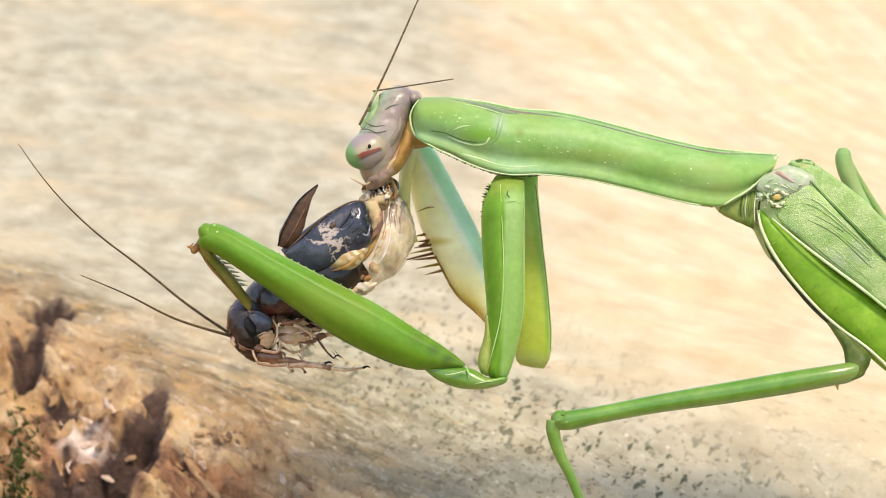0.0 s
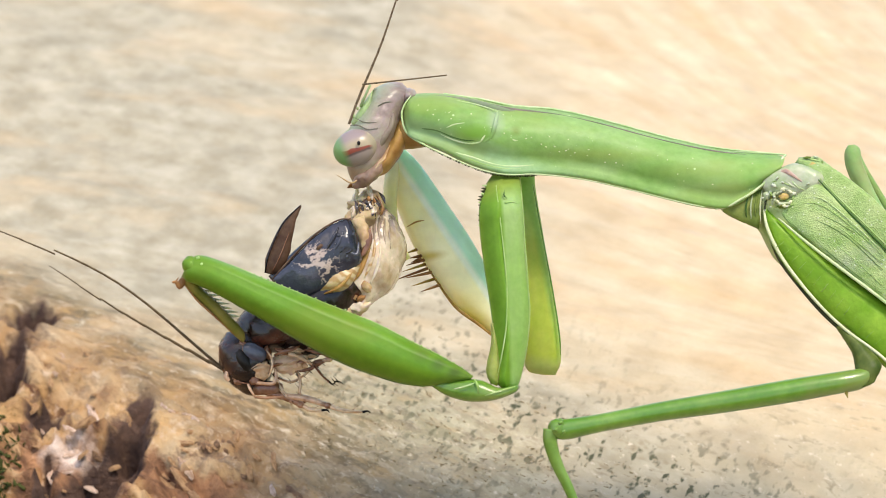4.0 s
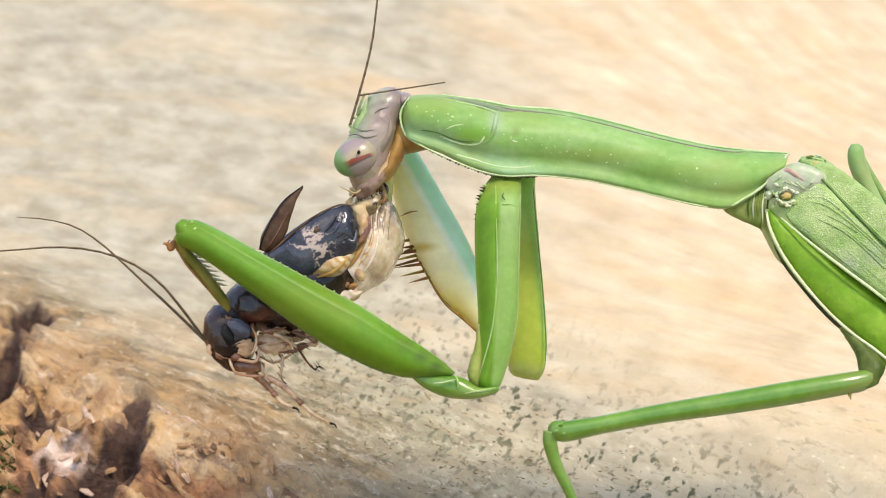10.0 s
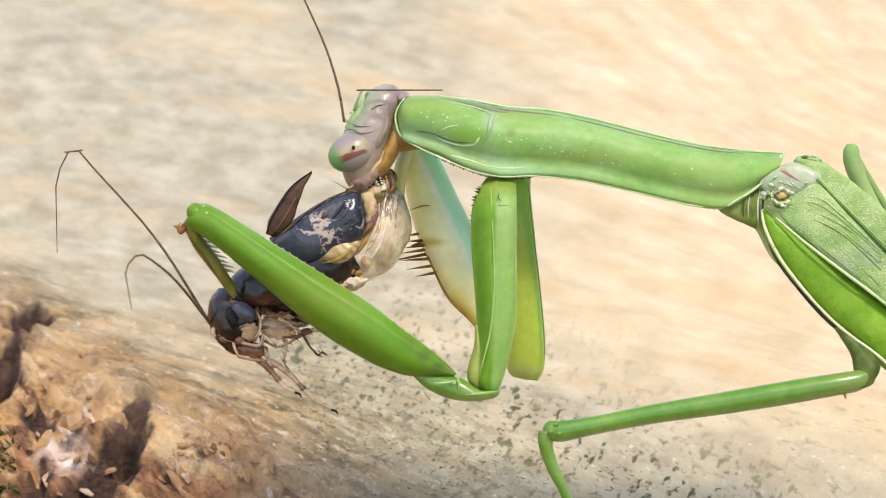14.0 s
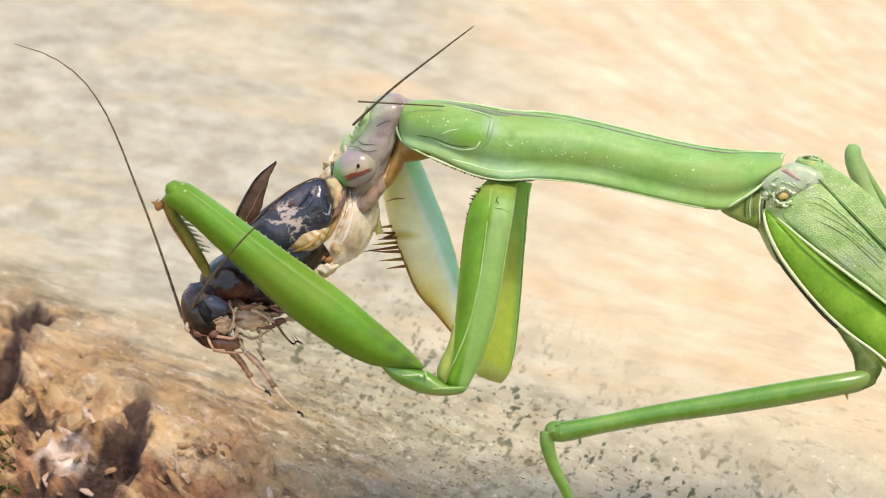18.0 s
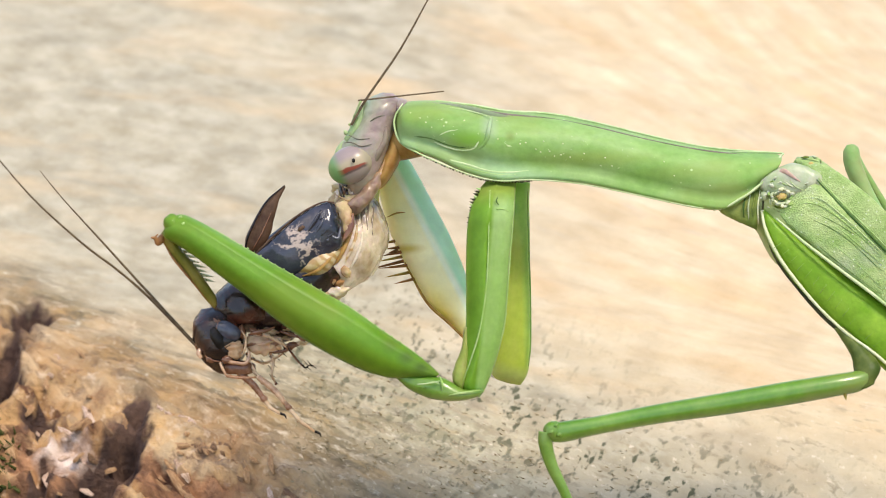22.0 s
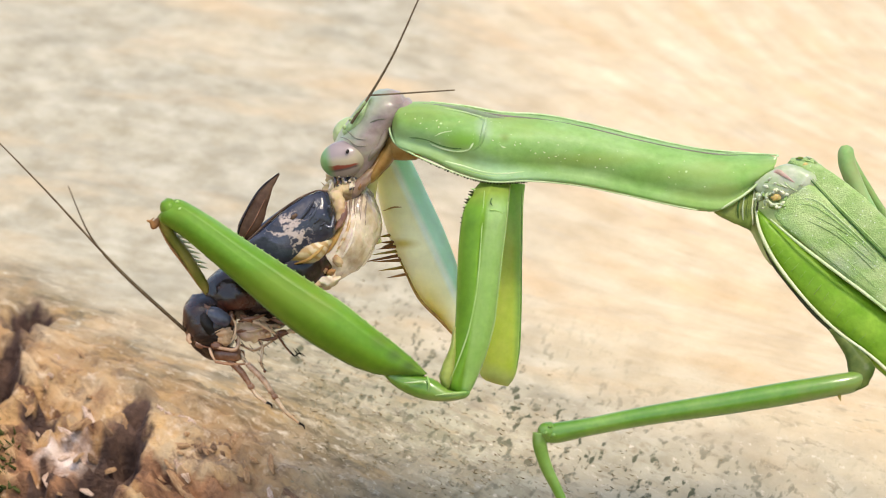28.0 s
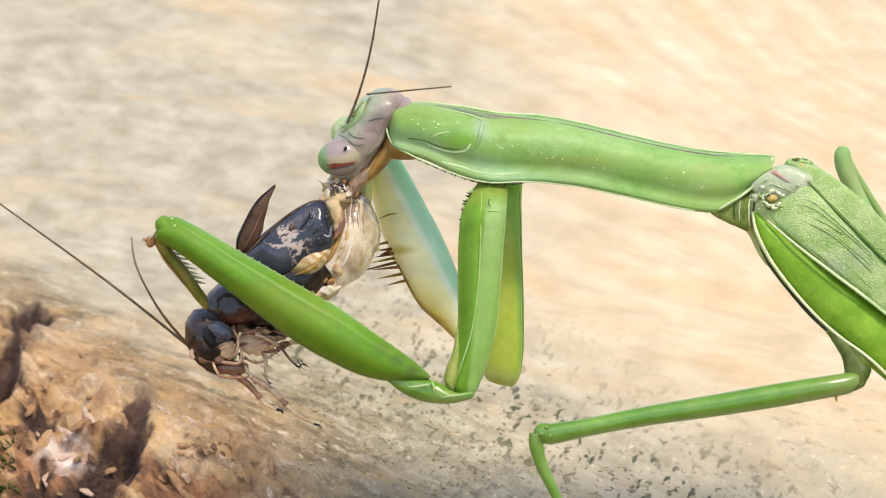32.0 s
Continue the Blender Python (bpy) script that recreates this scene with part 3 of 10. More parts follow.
def egg(centre, size, turn=0.0, bm=None, rings=12, n=18, lump=0.0, lean=0.0):
    """An ovoid of half sizes x, y, z, turned within the side view."""
    bm = bm or bmesh.new()
    made = bmesh.ops.create_uvsphere(bm, u_segments=n, v_segments=rings, radius=1.0)["verts"]
    m = Matrix.Translation(centre) @ pose(0, 0, 0, lean, -turn, 0) @ Matrix.Diagonal((*size, 1))
    for v in made:
        if lump:
            v.co *= 1 + lump * noise.noise(Vector(v.co) * 2.3 + Vector(centre))
        v.co = m @ v.co
    return bm


def thorn(root, tip, r, bm=None, n=6):
    return tube([root, tuple((np.array(root) * 0.45 + np.array(tip) * 0.55)), tip], [r, r * 0.6, 0.01], n, 2, bm)


def thing(name, label, category, m, kind="", group=""):
    ob = tagged(new(name), label, category, group, kind)
    ob.matrix_basis = m
    ORIGIN[ob] = Vector()
    return ob


# ---- the log ----
FOOT = Vector((0, -8.02, 320.06)) / 1000      # a point of the log's surface below the insects
SLOPE, YAW, RADIUS = 20.0, -17.0, 0.7
LOG = Matrix.Translation(FOOT) @ pose(0, 0, 0, SLOPE) @ pose(0, 0, 0, 0, 0, YAW)


def edge_of_wood(x):
    """Where the bare wood ends, up the slope, at x; millimetres."""
    return 19.9 - 0.845 * (x + 5.9)


def spaced(dense_low, dense_high, step, low, high, grow=1.16):
    mid = list(np.arange(dense_low, dense_high + 1e-9, step))
    out, d = [], step
    x = mid[-1]
    while x < high:
        d *= grow
        x = min(high, x + d)
        out.append(x)
    under, d = [], step
    x = mid[0]
    while x > low:
        d *= grow
        x = max(low, x - d)
        under.append(x)
    return np.array(under[::-1] + mid + out)


# Crevices and holes of the broken edge: painted shade over some decayed wood.
SHADED_ROT = ((-24.8, 32.9, -25.6, 29.4, 0.7), (-25.6, 29.4, -27.4, 25.8, 1.4), (-27.4, 25.8, -31.0, 21.4, 2.2), (-31.0, 21.4, -34.0, 15.5, 3.0),
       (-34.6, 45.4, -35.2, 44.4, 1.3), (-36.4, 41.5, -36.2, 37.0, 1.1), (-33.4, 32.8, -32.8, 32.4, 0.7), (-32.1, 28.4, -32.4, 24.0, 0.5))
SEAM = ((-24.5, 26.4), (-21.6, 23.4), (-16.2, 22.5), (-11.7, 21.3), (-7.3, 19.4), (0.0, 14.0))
CRACKS = tuple((*c, 3.5 if c[4] > 1 else 2.0) for c in SHADED_ROT) + ((-17.0, 20.5, -23.0, 15.0, 0.9, 4.0), (-9.0, 14.0, -15.0, 9.0, 0.8, 3.0))


def log_relief(x, t):
    """Height of the log's skin over its round, millimetres, and its bark, stain and speck layers."""
    v = Vector((x, t, 0))
    wob = 2.2 * noise.noise(v * 0.11) + 1.1 * noise.noise(v * 0.4)
    beyond = (edge_of_wood(x) - t) * 0.76 + wob
    g = Vector((x * 0.956 + t * -0.292, (t * 0.956 + x * 0.292) * 4.0, 3.0))
    h = 0.6 * noise.noise(g * 0.03) + 0.25 * noise.noise(g * 0.11) + 0.13 * noise.noise(g * 0.35)
    near = max(0.0, min(1.0, 1.0 + (beyond + 18) / 18))
    h += (0.05 + 0.16 * near) * (noise.noise(v * 1.7) + 0.6 * noise.noise(v * 3.6))
    bark = min(1.0, max(0.0, (beyond + 5) / 11 + 0.3 * noise.noise(v * 0.35) + 0.25 * noise.noise(v * 1.1)))
    bark *= 1.0 if x < -18 else max(0.4, 1 - (x + 18) / 14)
    shaded_rot = 0.0
    for x1, t1, x2, t2, w in SHADED_ROT:
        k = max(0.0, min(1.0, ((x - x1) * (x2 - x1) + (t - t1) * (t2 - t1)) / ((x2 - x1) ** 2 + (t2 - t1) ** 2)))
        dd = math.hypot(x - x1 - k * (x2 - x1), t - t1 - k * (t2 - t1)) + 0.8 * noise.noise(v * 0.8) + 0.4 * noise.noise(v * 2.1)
        shaded_rot = max(shaded_rot, min(1.0, max(0.0, 1.9 - dd / w)))
    rust = 0.0
    for (x1, t1), (x2, t2) in zip(SEAM, SEAM[1:]):
        k = max(0.0, min(1.0, ((x - x1) * (x2 - x1) + (t - t1) * (t2 - t1)) / ((x2 - x1) ** 2 + (t2 - t1) ** 2)))
        dd = math.hypot(x - x1 - k * (x2 - x1), (t - t1 - k * (t2 - t1)) * (1.0 if t > t1 + k * (t2 - t1) else 0.45)) + 0.7 * noise.noise(v * 0.7)
        rust = max(rust, min(1.0, max(0.0, 1.7 - dd / 1.3)))
    rust *= 1.0 if x < -20 else max(0.1, 1 - (x + 20) / 8)
    h -= 0.8 * rust
    rust = max(rust, min(1.0, max(0.0, 1.25 - math.hypot((x + 31) / 7, (t - 24) / 9) + 0.65 * noise.noise(v * 0.3) + 0.4 * noise.noise(v * 0.9))))
    if beyond > -6:
        e = Vector(((x * 0.764 - t * 0.645) * 0.16, (x * 0.645 + t * 0.764) * 0.75, 4.0))
        h += min(1.0, (beyond + 6) / 8) * (0.9 * noise.noise(e) + 0.6 * noise.noise(e * 2.3) + 0.35 * noise.noise(e * 5.0))
    if beyond > 0:
        w = Vector((x + 0.6 * t, t * 0.8, 1)) + noise.noise_vector(v * 0.25) * 2.0
        lump = noise.fractal(w * 0.2 + Vector((7, 2, 5)), 0.85, 2.1, 6)
        ridge = 1 - abs(noise.noise(w * 0.33 + Vector((3, 9, 1)))) * 2
        h -= (0.30 if x < -20 else max(0.12, 0.30 - 0.018 * (x + 20))) * max(0.0, beyond - 2)
        h += min(1.0, beyond / 6) * (1.5 * lump + 1.2 * ridge * ridge - 0.6 + 0.5 * abs(noise.noise(w * 1.3)) + 0.3 * noise.noise(w * 3.1))
    for x1, t1, x2, t2, w, deep in CRACKS:
        k = max(0.0, min(1.0, ((x - x1) * (x2 - x1) + (t - t1) * (t2 - t1)) / ((x2 - x1) ** 2 + (t2 - t1) ** 2)))
        dd = math.hypot(x - x1 - k * (x2 - x1), t - t1 - k * (t2 - t1)) + 0.7 * noise.noise(v * 0.9)
        if dd < 4 * w:
            h -= deep * math.exp(-max(0.0, dd / w) ** 3)
    reach = 1.0 if x > -12 else max(0.35, 1 + (x + 12) / 22)
    stain = math.exp(-(max(0.0, abs(beyond + 7 * reach) - 6 * reach) / (7.0 * reach)) ** 2) * (1 if t < 45 else math.exp(-((t - 45) / 12) ** 2))
    stain *= 1.0 if x < -10 else max(0.12, 0.95 - (x + 10) * 0.012 - max(0.0, x + 1) * 0.045)
    bleach = 1.0 if x < -8 else math.exp(-((x + 8) / 16) ** 2)
    bleach = max(bleach, 0.9 * math.exp(-((beyond + 20) / 9.0) ** 2))
    specks = math.exp(-((beyond + 15 + 5 * noise.noise(v * 0.05)) / 10.0) ** 2) * (1.0 if t < 42 else math.exp(-((t - 42) / 14) ** 2))
    specks *= min(1.0, max(0.0, (x + 19) / 7))
    return h, bark, min(1.0, stain), specks, bleach, shaded_rot, rust


def build_log():
    ss = spaced(-70, 70, 0.45, -900, 1100)
    aa = spaced(-4, 150, 0.42, -2199, 2199, 1.2)
    cy, sy_ = math.cos(radians(YAW)), math.sin(radians(YAW))
    co, bark, stain, specks, pale, shaded_layer, red, chalk, cool, grit, flow = [], [], [], [], [], [], [], [], [], [], []
    r = RADIUS * 1000
    for a in aa:
        ca, sa = math.cos(a / r), math.sin(a / r)
        low = max(0.0, min(1.0, (46 - a) / 20))
        for s in ss:
            x, t = s * cy - a * sy_, s * sy_ + a * cy
            if abs(s) < 110 and -60 < a < 200:
                h, b, st, sp, bl, ro, ru = log_relief(x, t)
            else:
                h, b, st, sp = 2.0 * noise.noise(Vector((s * 0.01, a * 0.03, 0))), (1.0 if t < edge_of_wood(x) else 0.0), 0.0, 0.0
                bl, ro, ru = (1.0 if x < -8 else 0.0), 0.0, 0.0
                if t < edge_of_wood(x):
                    h -= 12 - 3 * noise.noise(Vector((s, a, 0)) * 0.05)
            co.append((s, (r + h) * sa, (r + h) * ca - r))
            bark.append(b), stain.append(st), specks.append(sp), pale.append(bl), shaded_layer.append(ro), red.append(ru), chalk.append(max(0.0, 1 - math.hypot((x + 30.6) / 3.6, (t - 29.3) / 2.6), 0.9 - math.hypot((x + 27.8) / 2.4, (t - 28.2) / 1.6))), cool.append(min(1.0, max(0.0, (x + 12 + (t - 30) * 0.8) / 12))), grit.append(max(0.0, min(0.9, (41 + 2 * noise.noise(Vector((x, t, 0)) * 0.15) - t) / 15)) if abs(s) < 110 and -60 < a < 200 else 0.0)
            bend = min(1.2, max(0.0, (a - 38) / 55))
            fan = 0.0157 * max(0.0, s + 40) ** 2 if s < -5 else 19.25 + 1.1 * (s + 5)
            flow.append((s, a + bend * fan + low * 0.36 * max(-60, min(60, s)), 0))
    n, k = len(ss), len(aa)
    faces = [(j * n + i, j * n + i + 1, (j + 1) * n + i + 1, (j + 1) * n + i) for j in range(k - 1) for i in range(n - 1)]
    faces.append([j * n for j in range(k)])
    faces.append([j * n + n - 1 for j in range(k - 1, -1, -1)])
    me = bpy.data.meshes.new("log")
    me.from_pydata((np.array(co) / 1000).tolist(), [], faces)
    for name, values in (("bark", bark), ("stain", stain), ("specks", specks), ("bleach", pale), ("shaded_rot", shaded_layer), ("rust", red), ("chalk", chalk), ("cool", cool), ("grains", grit)):
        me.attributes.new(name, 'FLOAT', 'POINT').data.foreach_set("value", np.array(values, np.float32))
    me.attributes.new("grain", 'FLOAT_VECTOR', 'POINT').data.foreach_set("vector", (np.array(flow, np.float32) / 1000).ravel())
    me.materials.append(weathered_wood)
    for p in me.polygons[:-2]:
        p.use_smooth = True
    ob = tagged(new("log", me), "weathered cream log, stripped of bark, with a broken brown edge", "log", kind="structure")
    ob.matrix_basis = LOG
    return ob


log = build_log()


def on_log(x, t, up=0.0):
    """A place on the log's skin, metres in the log's frame, from millimetres across and up the slope."""
    cy, sy_ = math.cos(radians(YAW)), math.sin(radians(YAW))
    s, a = x * cy + t * sy_, -x * sy_ + t * cy
    r = RADIUS * 1000
    h = log_relief(x, t)[0] + up
    return Vector((s, (r + h) * math.sin(a / r), (r + h) * math.cos(a / r) - r)) / 1000


def build_ground():
    n, size, rnd = 60, 60.0, random.Random(4)
    co, faces = [], []
    for j in range(n + 1):
        for i in range(n + 1):
            u, v = (i / n * 2 - 1), (j / n * 2 - 1)
            x, y = math.copysign(abs(u) ** 3, u) * size, math.copysign(abs(v) ** 3, v) * size
            co.append((x, y, -1.05 + 0.02 * noise.noise(Vector((x * 3, y * 3, 0)))))
    for j in range(n):
        for i in range(n):
            faces.append((j * (n + 1) + i, j * (n + 1) + i + 1, (j + 1) * (n + 1) + i + 1, (j + 1) * (n + 1) + i))
    me = bpy.data.meshes.new("ground")
    me.from_pydata(co, [], faces)
    me.materials.append(soil)
    tagged(new("ground", me), "bare brown soil ground under the log", "ground", kind="structure")


build_ground()

# ---- the mantis ----
mantis = thing("mantis", "bright green praying mantis eating a cricket on a log", "mantis", stand(0, 0, 0))


def build_thorax():
    body = part("thorax", loft([(19.92, 5.25, 19.92, 4.00, 1.20, 0.00), (20.88, 5.67, 20.67, 2.79, 2.40, 0.00), (22.25, 5.88, 21.92, 2.08, 2.60, 0.00), (23.42, 5.67, 23.29, 1.46, 2.80, 0.00),
        (25.67, 5.46, 24.75, -1.00, 3.40, 0.00), (27.75, 4.62, 27.42, -2.38, 3.40, 0.00), (30.67, 2.12, 30.25, -4.62, 3.60, 0.00), (32.75, 0.04, 32.50, -6.46, 3.80, 0.00)], 22), thorax_green, mantis, "segmented green thorax with pale folds")
    part("neck_plate", loft([(20.67, 3.68, 20.54, 2.77, 0.30, -2.10), (22.06, 4.17, 21.69, 2.07, 0.45, -2.25), (23.37, 4.42, 23.16, 1.45, 0.50, -2.40)], 20, 6, 2.6, rough=0.08), neck_olive, body, "dark olive folded neck skin")
    for i in range(5):
        x = 1322 + 8.5 * i
        part("neck_fold", tube([uw_point(x + 4, 344 - 3 * i, -2.72), uw_point(x, 366, -2.92), uw_point(x + 1, 384 + 4 * i, -2.7)], [0.03, 0.07, 0.03], 8, 4), (vein_dark, grey_vein, neck_olive, cream_edge, dark_edge)[i], body)
    part("neck_knob", egg((23.69, -3.00, 3.91), (0.28, 0.3, 0.34), 20, lump=0.3), grey_vein, body)
    for p, r in (((24.91, -3.55, 3.86), 0.72), ((27.14, -2.30, 6.20), 0.6)):
        part("wing_hinge", egg(p, (r * 0.5, r * 0.22, r * 0.34), 8, lump=0.4), hinge_amber, body, "amber wing hinge knob")
        for first, last, wide, material in ((2.4, 5.6, 0.12, grey_vein), (5.9, 8.2, 0.09, ridge_green)):
            ring = [(p[0] + r * (1.0 + 0.12 * math.sin(a * 3)) * math.cos(a), p[1] + 0.08, p[2] + r * (0.78 + 0.1 * math.sin(a * 2.3)) * math.sin(a)) for a in np.linspace(first, last, 7)]
            part("hinge_collar", tube(ring, [r * wide * (0.5 if k in (0, 6) else 1 + 0.35 * math.sin(k * 1.9)) for k in range(7)], 9, 4, flatten=0.6), material, body, "pale wrinkled skin round the hinge")
        for k in range(8):
            a = k * 0.83 + 0.4
            part("hinge_fold", egg((p[0] + r * 1.35 * math.cos(a), p[1] + 0.16, p[2] + r * 1.05 * math.sin(a)), (r * (0.25 + 0.1 * (k % 3)), 0.14, r * 0.13), math.degrees(a) + 70 + 25 * (k % 2), lump=0.6), (tegmen_green, grey_vein, neck_olive)[k % 3], body)
    part("hinge_mound", egg((27.33, -1.60, 6.05), (1.45, 0.8, 0.72), -16, lump=0.2), tegmen_green, body)
    plate = part("shoulder_plate", loft([(23.42, 5.24, 23.38, 4.49, 0.30, -2.80), (24.48, 5.89, 24.07, 4.00, 0.60, -2.90), (25.89, 6.31, 25.47, 3.67, 0.80, -2.85), (27.37, 5.81, 27.04, 4.16, 0.90, -2.90), (28.39, 5.07, 28.14, 4.74, 0.15, -2.60)], 26, 8, 2.3, rough=0.05), plate_mauve, body, "greyish mauve plate between the wing hinges")
    plate_at = skin_of(plate)
    rnd = random.Random(31)
    for k in range(16):
        a = 0.6 + k * 0.33
        x, y = 1391 + rnd.uniform(13, 19) * math.cos(a), 350 + rnd.uniform(11, 17) * math.sin(a)
        part("hinge_crust", egg(plate_at(x, y, 0.06, -3.75), (rnd.uniform(0.10, 0.2), 0.14, rnd.uniform(0.07, 0.13)), math.degrees(-a) + 90, lump=0.6, rings=8, n=10), (cream_edge, grey_vein, crust_white)[k % 3], body, "whitish crust round the wing hinge")
    for x, y, w in ((1372, 328, 0.22), (1360, 344, 0.16), (1366, 340, 0.2), (1352, 350, 0.12), (1378, 314, 0.15), (1388, 322, 0.12), (1408, 342, 0.2), (1420, 344, 0.16), (1434, 346, 0.18), (1434, 324, 0.13), (1356, 372, 0.1), (1366, 366, 0.1)):
        part("hinge_crust", egg(plate_at(x, y, 0.04, -3.6), (w, 0.12, w * 0.6), rnd.uniform(-30, 40), lump=0.5, rings=8, n=10), (crust_white, grey_vein)[x % 2], body)
    part("pink_fold", tube([(24.61, -3.30, 5.60), (25.04, -3.50, 5.72), (25.48, -3.66, 5.47), (26.29, -3.72, 4.89)], [0.05, 0.2, 0.15, 0.03], 8, 5, flatten=0.4), pink_skin, body, "pink skin fold")
    for i in range(5):
        part("pale_fold", tube([uw_point(1364 + 9 * i, 328 - 4 * i, -3.2 - 0.06 * i), uw_point(1372 + 10 * i, 320 + 2 * i, -3.48 - 0.06 * i), uw_point(1384 + 12 * i, 322 + 4 * i, -3.5 - 0.06 * i)], [0.03, 0.06, 0.02], 7, 5, flatten=0.5), grey_vein if i % 2 else tegmen_green, body)
    abdomen = part("abdomen", loft([(29.03, 2.54, 28.82, -3.09, 3.40, 0.30), (32.79, -0.38, 32.62, -6.63, 4.00, 0.30), (38.21, -5.38, 37.58, -11.22, 4.40, 0.30), (44.47, -11.64, 42.38, -18.31, 4.00, 0.30),
        (49.89, -17.48, 47.80, -22.48, 2.80, 0.30), (53.23, -21.65, 52.39, -23.74, 0.80, 0.30)], 22), costal_green, mantis, "green segmented abdomen under the wings")


FLAT_CUT = ((1, 0), (0.985, -0.5), (0.93, -0.86), (0.75, -0.97), (0.4, -1), (0, -1.02), (-0.4, -1), (-0.75, -0.97), (-0.93, -0.86), (-0.985, -0.5), (-1, 0), (-0.95, 0.6), (-0.5, 0.9), (0, 1), (0.5, 0.9), (0.95, 0.6))


def build_wings():
    far = part("tegmen", loft([(26.79, 6.24, 26.54, 5.08, 0.30, -2.10), (28.31, 6.15, 27.32, 4.50, 0.70, -2.50), (30.54, 4.57, 29.10, 2.18, 0.90, -2.90), (32.37, 2.92, 31.34, -0.16, 1.00, -3.10), (37.76, -2.64, 36.53, -6.14, 1.20, -2.80),
        (44.15, -9.57, 42.49, -13.63, 1.40, -1.60), (50.89, -17.81, 50.06, -20.30, 0.80, -1.00), (53.42, -20.94, 53.21, -21.35, 0.20, -0.80)], 22, 6, rough=0.03, section=FLAT_CUT), tegmen_green, mantis, "leathery light green forewing")
    near = part("tegmen", loft([(24.72, 3.34, 24.64, 2.84, 0.20, -3.00), (25.69, 3.99, 25.12, 2.02, 0.30, -3.15), (27.47, 4.77, 26.89, 0.45, 0.50, -3.50), (29.83, 2.51, 29.34, -1.68, 0.70, -3.70), (32.29, 0.04, 32.12, -3.86, 0.75, -3.75),
        (37.65, -5.51, 37.24, -8.18, 0.80, -3.60), (43.92, -11.91, 43.09, -14.38, 0.80, -3.00), (50.29, -18.98, 49.67, -20.22, 0.50, -2.00), (52.64, -21.49, 52.52, -21.70, 0.20, -1.60)], 22, 6, rough=0.03, section=FLAT_CUT), tegmen_green, mantis, "leathery light green forewing with raised veins")
    part("fold_line", tube([(27.33, -3.60, 5.22), (28.56, -4.05, 3.82), (30.37, -4.35, 1.93), (32.40, -4.50, -0.12), (37.55, -4.30, -5.37), (43.82, -3.60, -11.80)], [0.04, 0.085, 0.085, 0.085, 0.08, 0.05], 6, 5), vein_dark, near, "dark seam between the wings")
    part("fold_line", tube([(27.47, -3.50, 5.35), (28.73, -3.95, 3.90), (30.55, -4.20, 2.05), (32.58, -4.35, 0.04)], [0.03, 0.06, 0.06, 0.05], 6, 5), ridge_green, near)
    veins = (((1402, 368), (1440, 374), (1482, 392), (1516, 412)), ((1402, 374), (1449, 390), (1502, 419), (1566, 478)), ((1398, 378), (1440, 402), (1500, 446), (1566, 506)),
             ((1396, 384), (1434, 416), (1488, 462), (1566, 521)), ((1404, 362), (1450, 360), (1500, 392), (1568, 452)), ((1425, 350), (1460, 352), (1510, 392), (1568, 446)), ((1440, 384), (1490, 404), (1530, 436), (1568, 466)))
    for i, row in enumerate(veins):
        pts = [uw_point(x, y, -float(np.interp(x, (1396, 1408, 1452, 1510, 1570), (3.35, 3.5, 4.06, 4.46, 4.58)))) for x, y in row]
        part("wing_vein", tube(pts, [0.015, 0.03, 0.03, 0.02], 6, 6), (dusk_green, dusk_green, ridge_green, dusk_green, ridge_green, pale_edge, ridge_green)[i], near)
    # Dark strip put in for the shadow beside the leading vein.
    part("wing_shade_strip", tube([(26.14, -3.60, 1.69), (28.15, -4.00, 0.04), (30.59, -4.20, -2.01), (32.43, -4.30, -3.57)], [0.06, 0.16, 0.22, 0.22], 8, 4, flatten=0.5), dusk_green, near, "strip of painted shade beside the leading vein")
    costal = part("costal_field", loft([(23.66, 3.01, 23.42, 2.43, 0.30, -2.80), (24.76, 2.02, 23.98, 0.45, 0.70, -3.00), (27.01, 0.25, 25.45, -2.02, 0.90, -3.10), (29.47, -1.77, 27.62, -4.40, 1.00, -3.20), (32.36, -3.91, 30.92, -7.45, 1.10, -3.20),
        (37.74, -8.28, 36.50, -12.11, 1.10, -3.00), (44.00, -14.41, 43.17, -16.88, 0.90, -2.50), (49.91, -20.24, 49.29, -21.48, 0.40, -1.80)], 16), costal_green, mantis, "translucent bright green lower wing field")
    part("wing_edge", tube([(23.45, -3.40, 2.84), (23.75, -3.70, 1.36), (24.87, -4.00, -0.86), (27.12, -4.10, -3.73), (29.36, -4.20, -5.91), (32.23, -4.20, -8.08), (36.77, -4.00, -12.35), (43.47, -3.20, -17.04)],
        [0.08, 0.12, 0.12, 0.11, 0.11, 0.12, 0.1, 0.06], 8, 5), cream_edge, costal, "pale cream wing margin")
    part("wing_vein", tube([(24.50, -3.60, 2.26), (26.57, -4.20, 0.45), (29.33, -4.50, -1.68), (32.20, -4.50, -3.85), (37.55, -4.30, -8.24)], [0.06, 0.11, 0.12, 0.12, 0.08], 8, 5), pale_edge, costal, "thick pale leading vein")
    # Dark tube laid where the wing margin only casts shade.
    part("wing_shadow_edge", tube([(23.63, -2.70, 2.02), (24.07, -2.90, 0.62), (24.79, -3.10, -0.99), (26.26, -3.20, -2.92), (27.90, -3.30, -4.81), (29.96, -3.30, -6.67), (31.45, -3.20, -8.07)], [0.06, 0.16, 0.17, 0.17, 0.16, 0.14, 0.06], 8, 5), dark_edge, costal, "strip of shade painted along the wing margin")
    for i in range(14):
        f = i / 13
        x, y = 1376 + 175 * f, 438 + 175 * f
        p, q = uw_point(x, y, -4.2), uw_point(x + 13, y - 9 - 8 * math.sin(f * 3), -4.25)
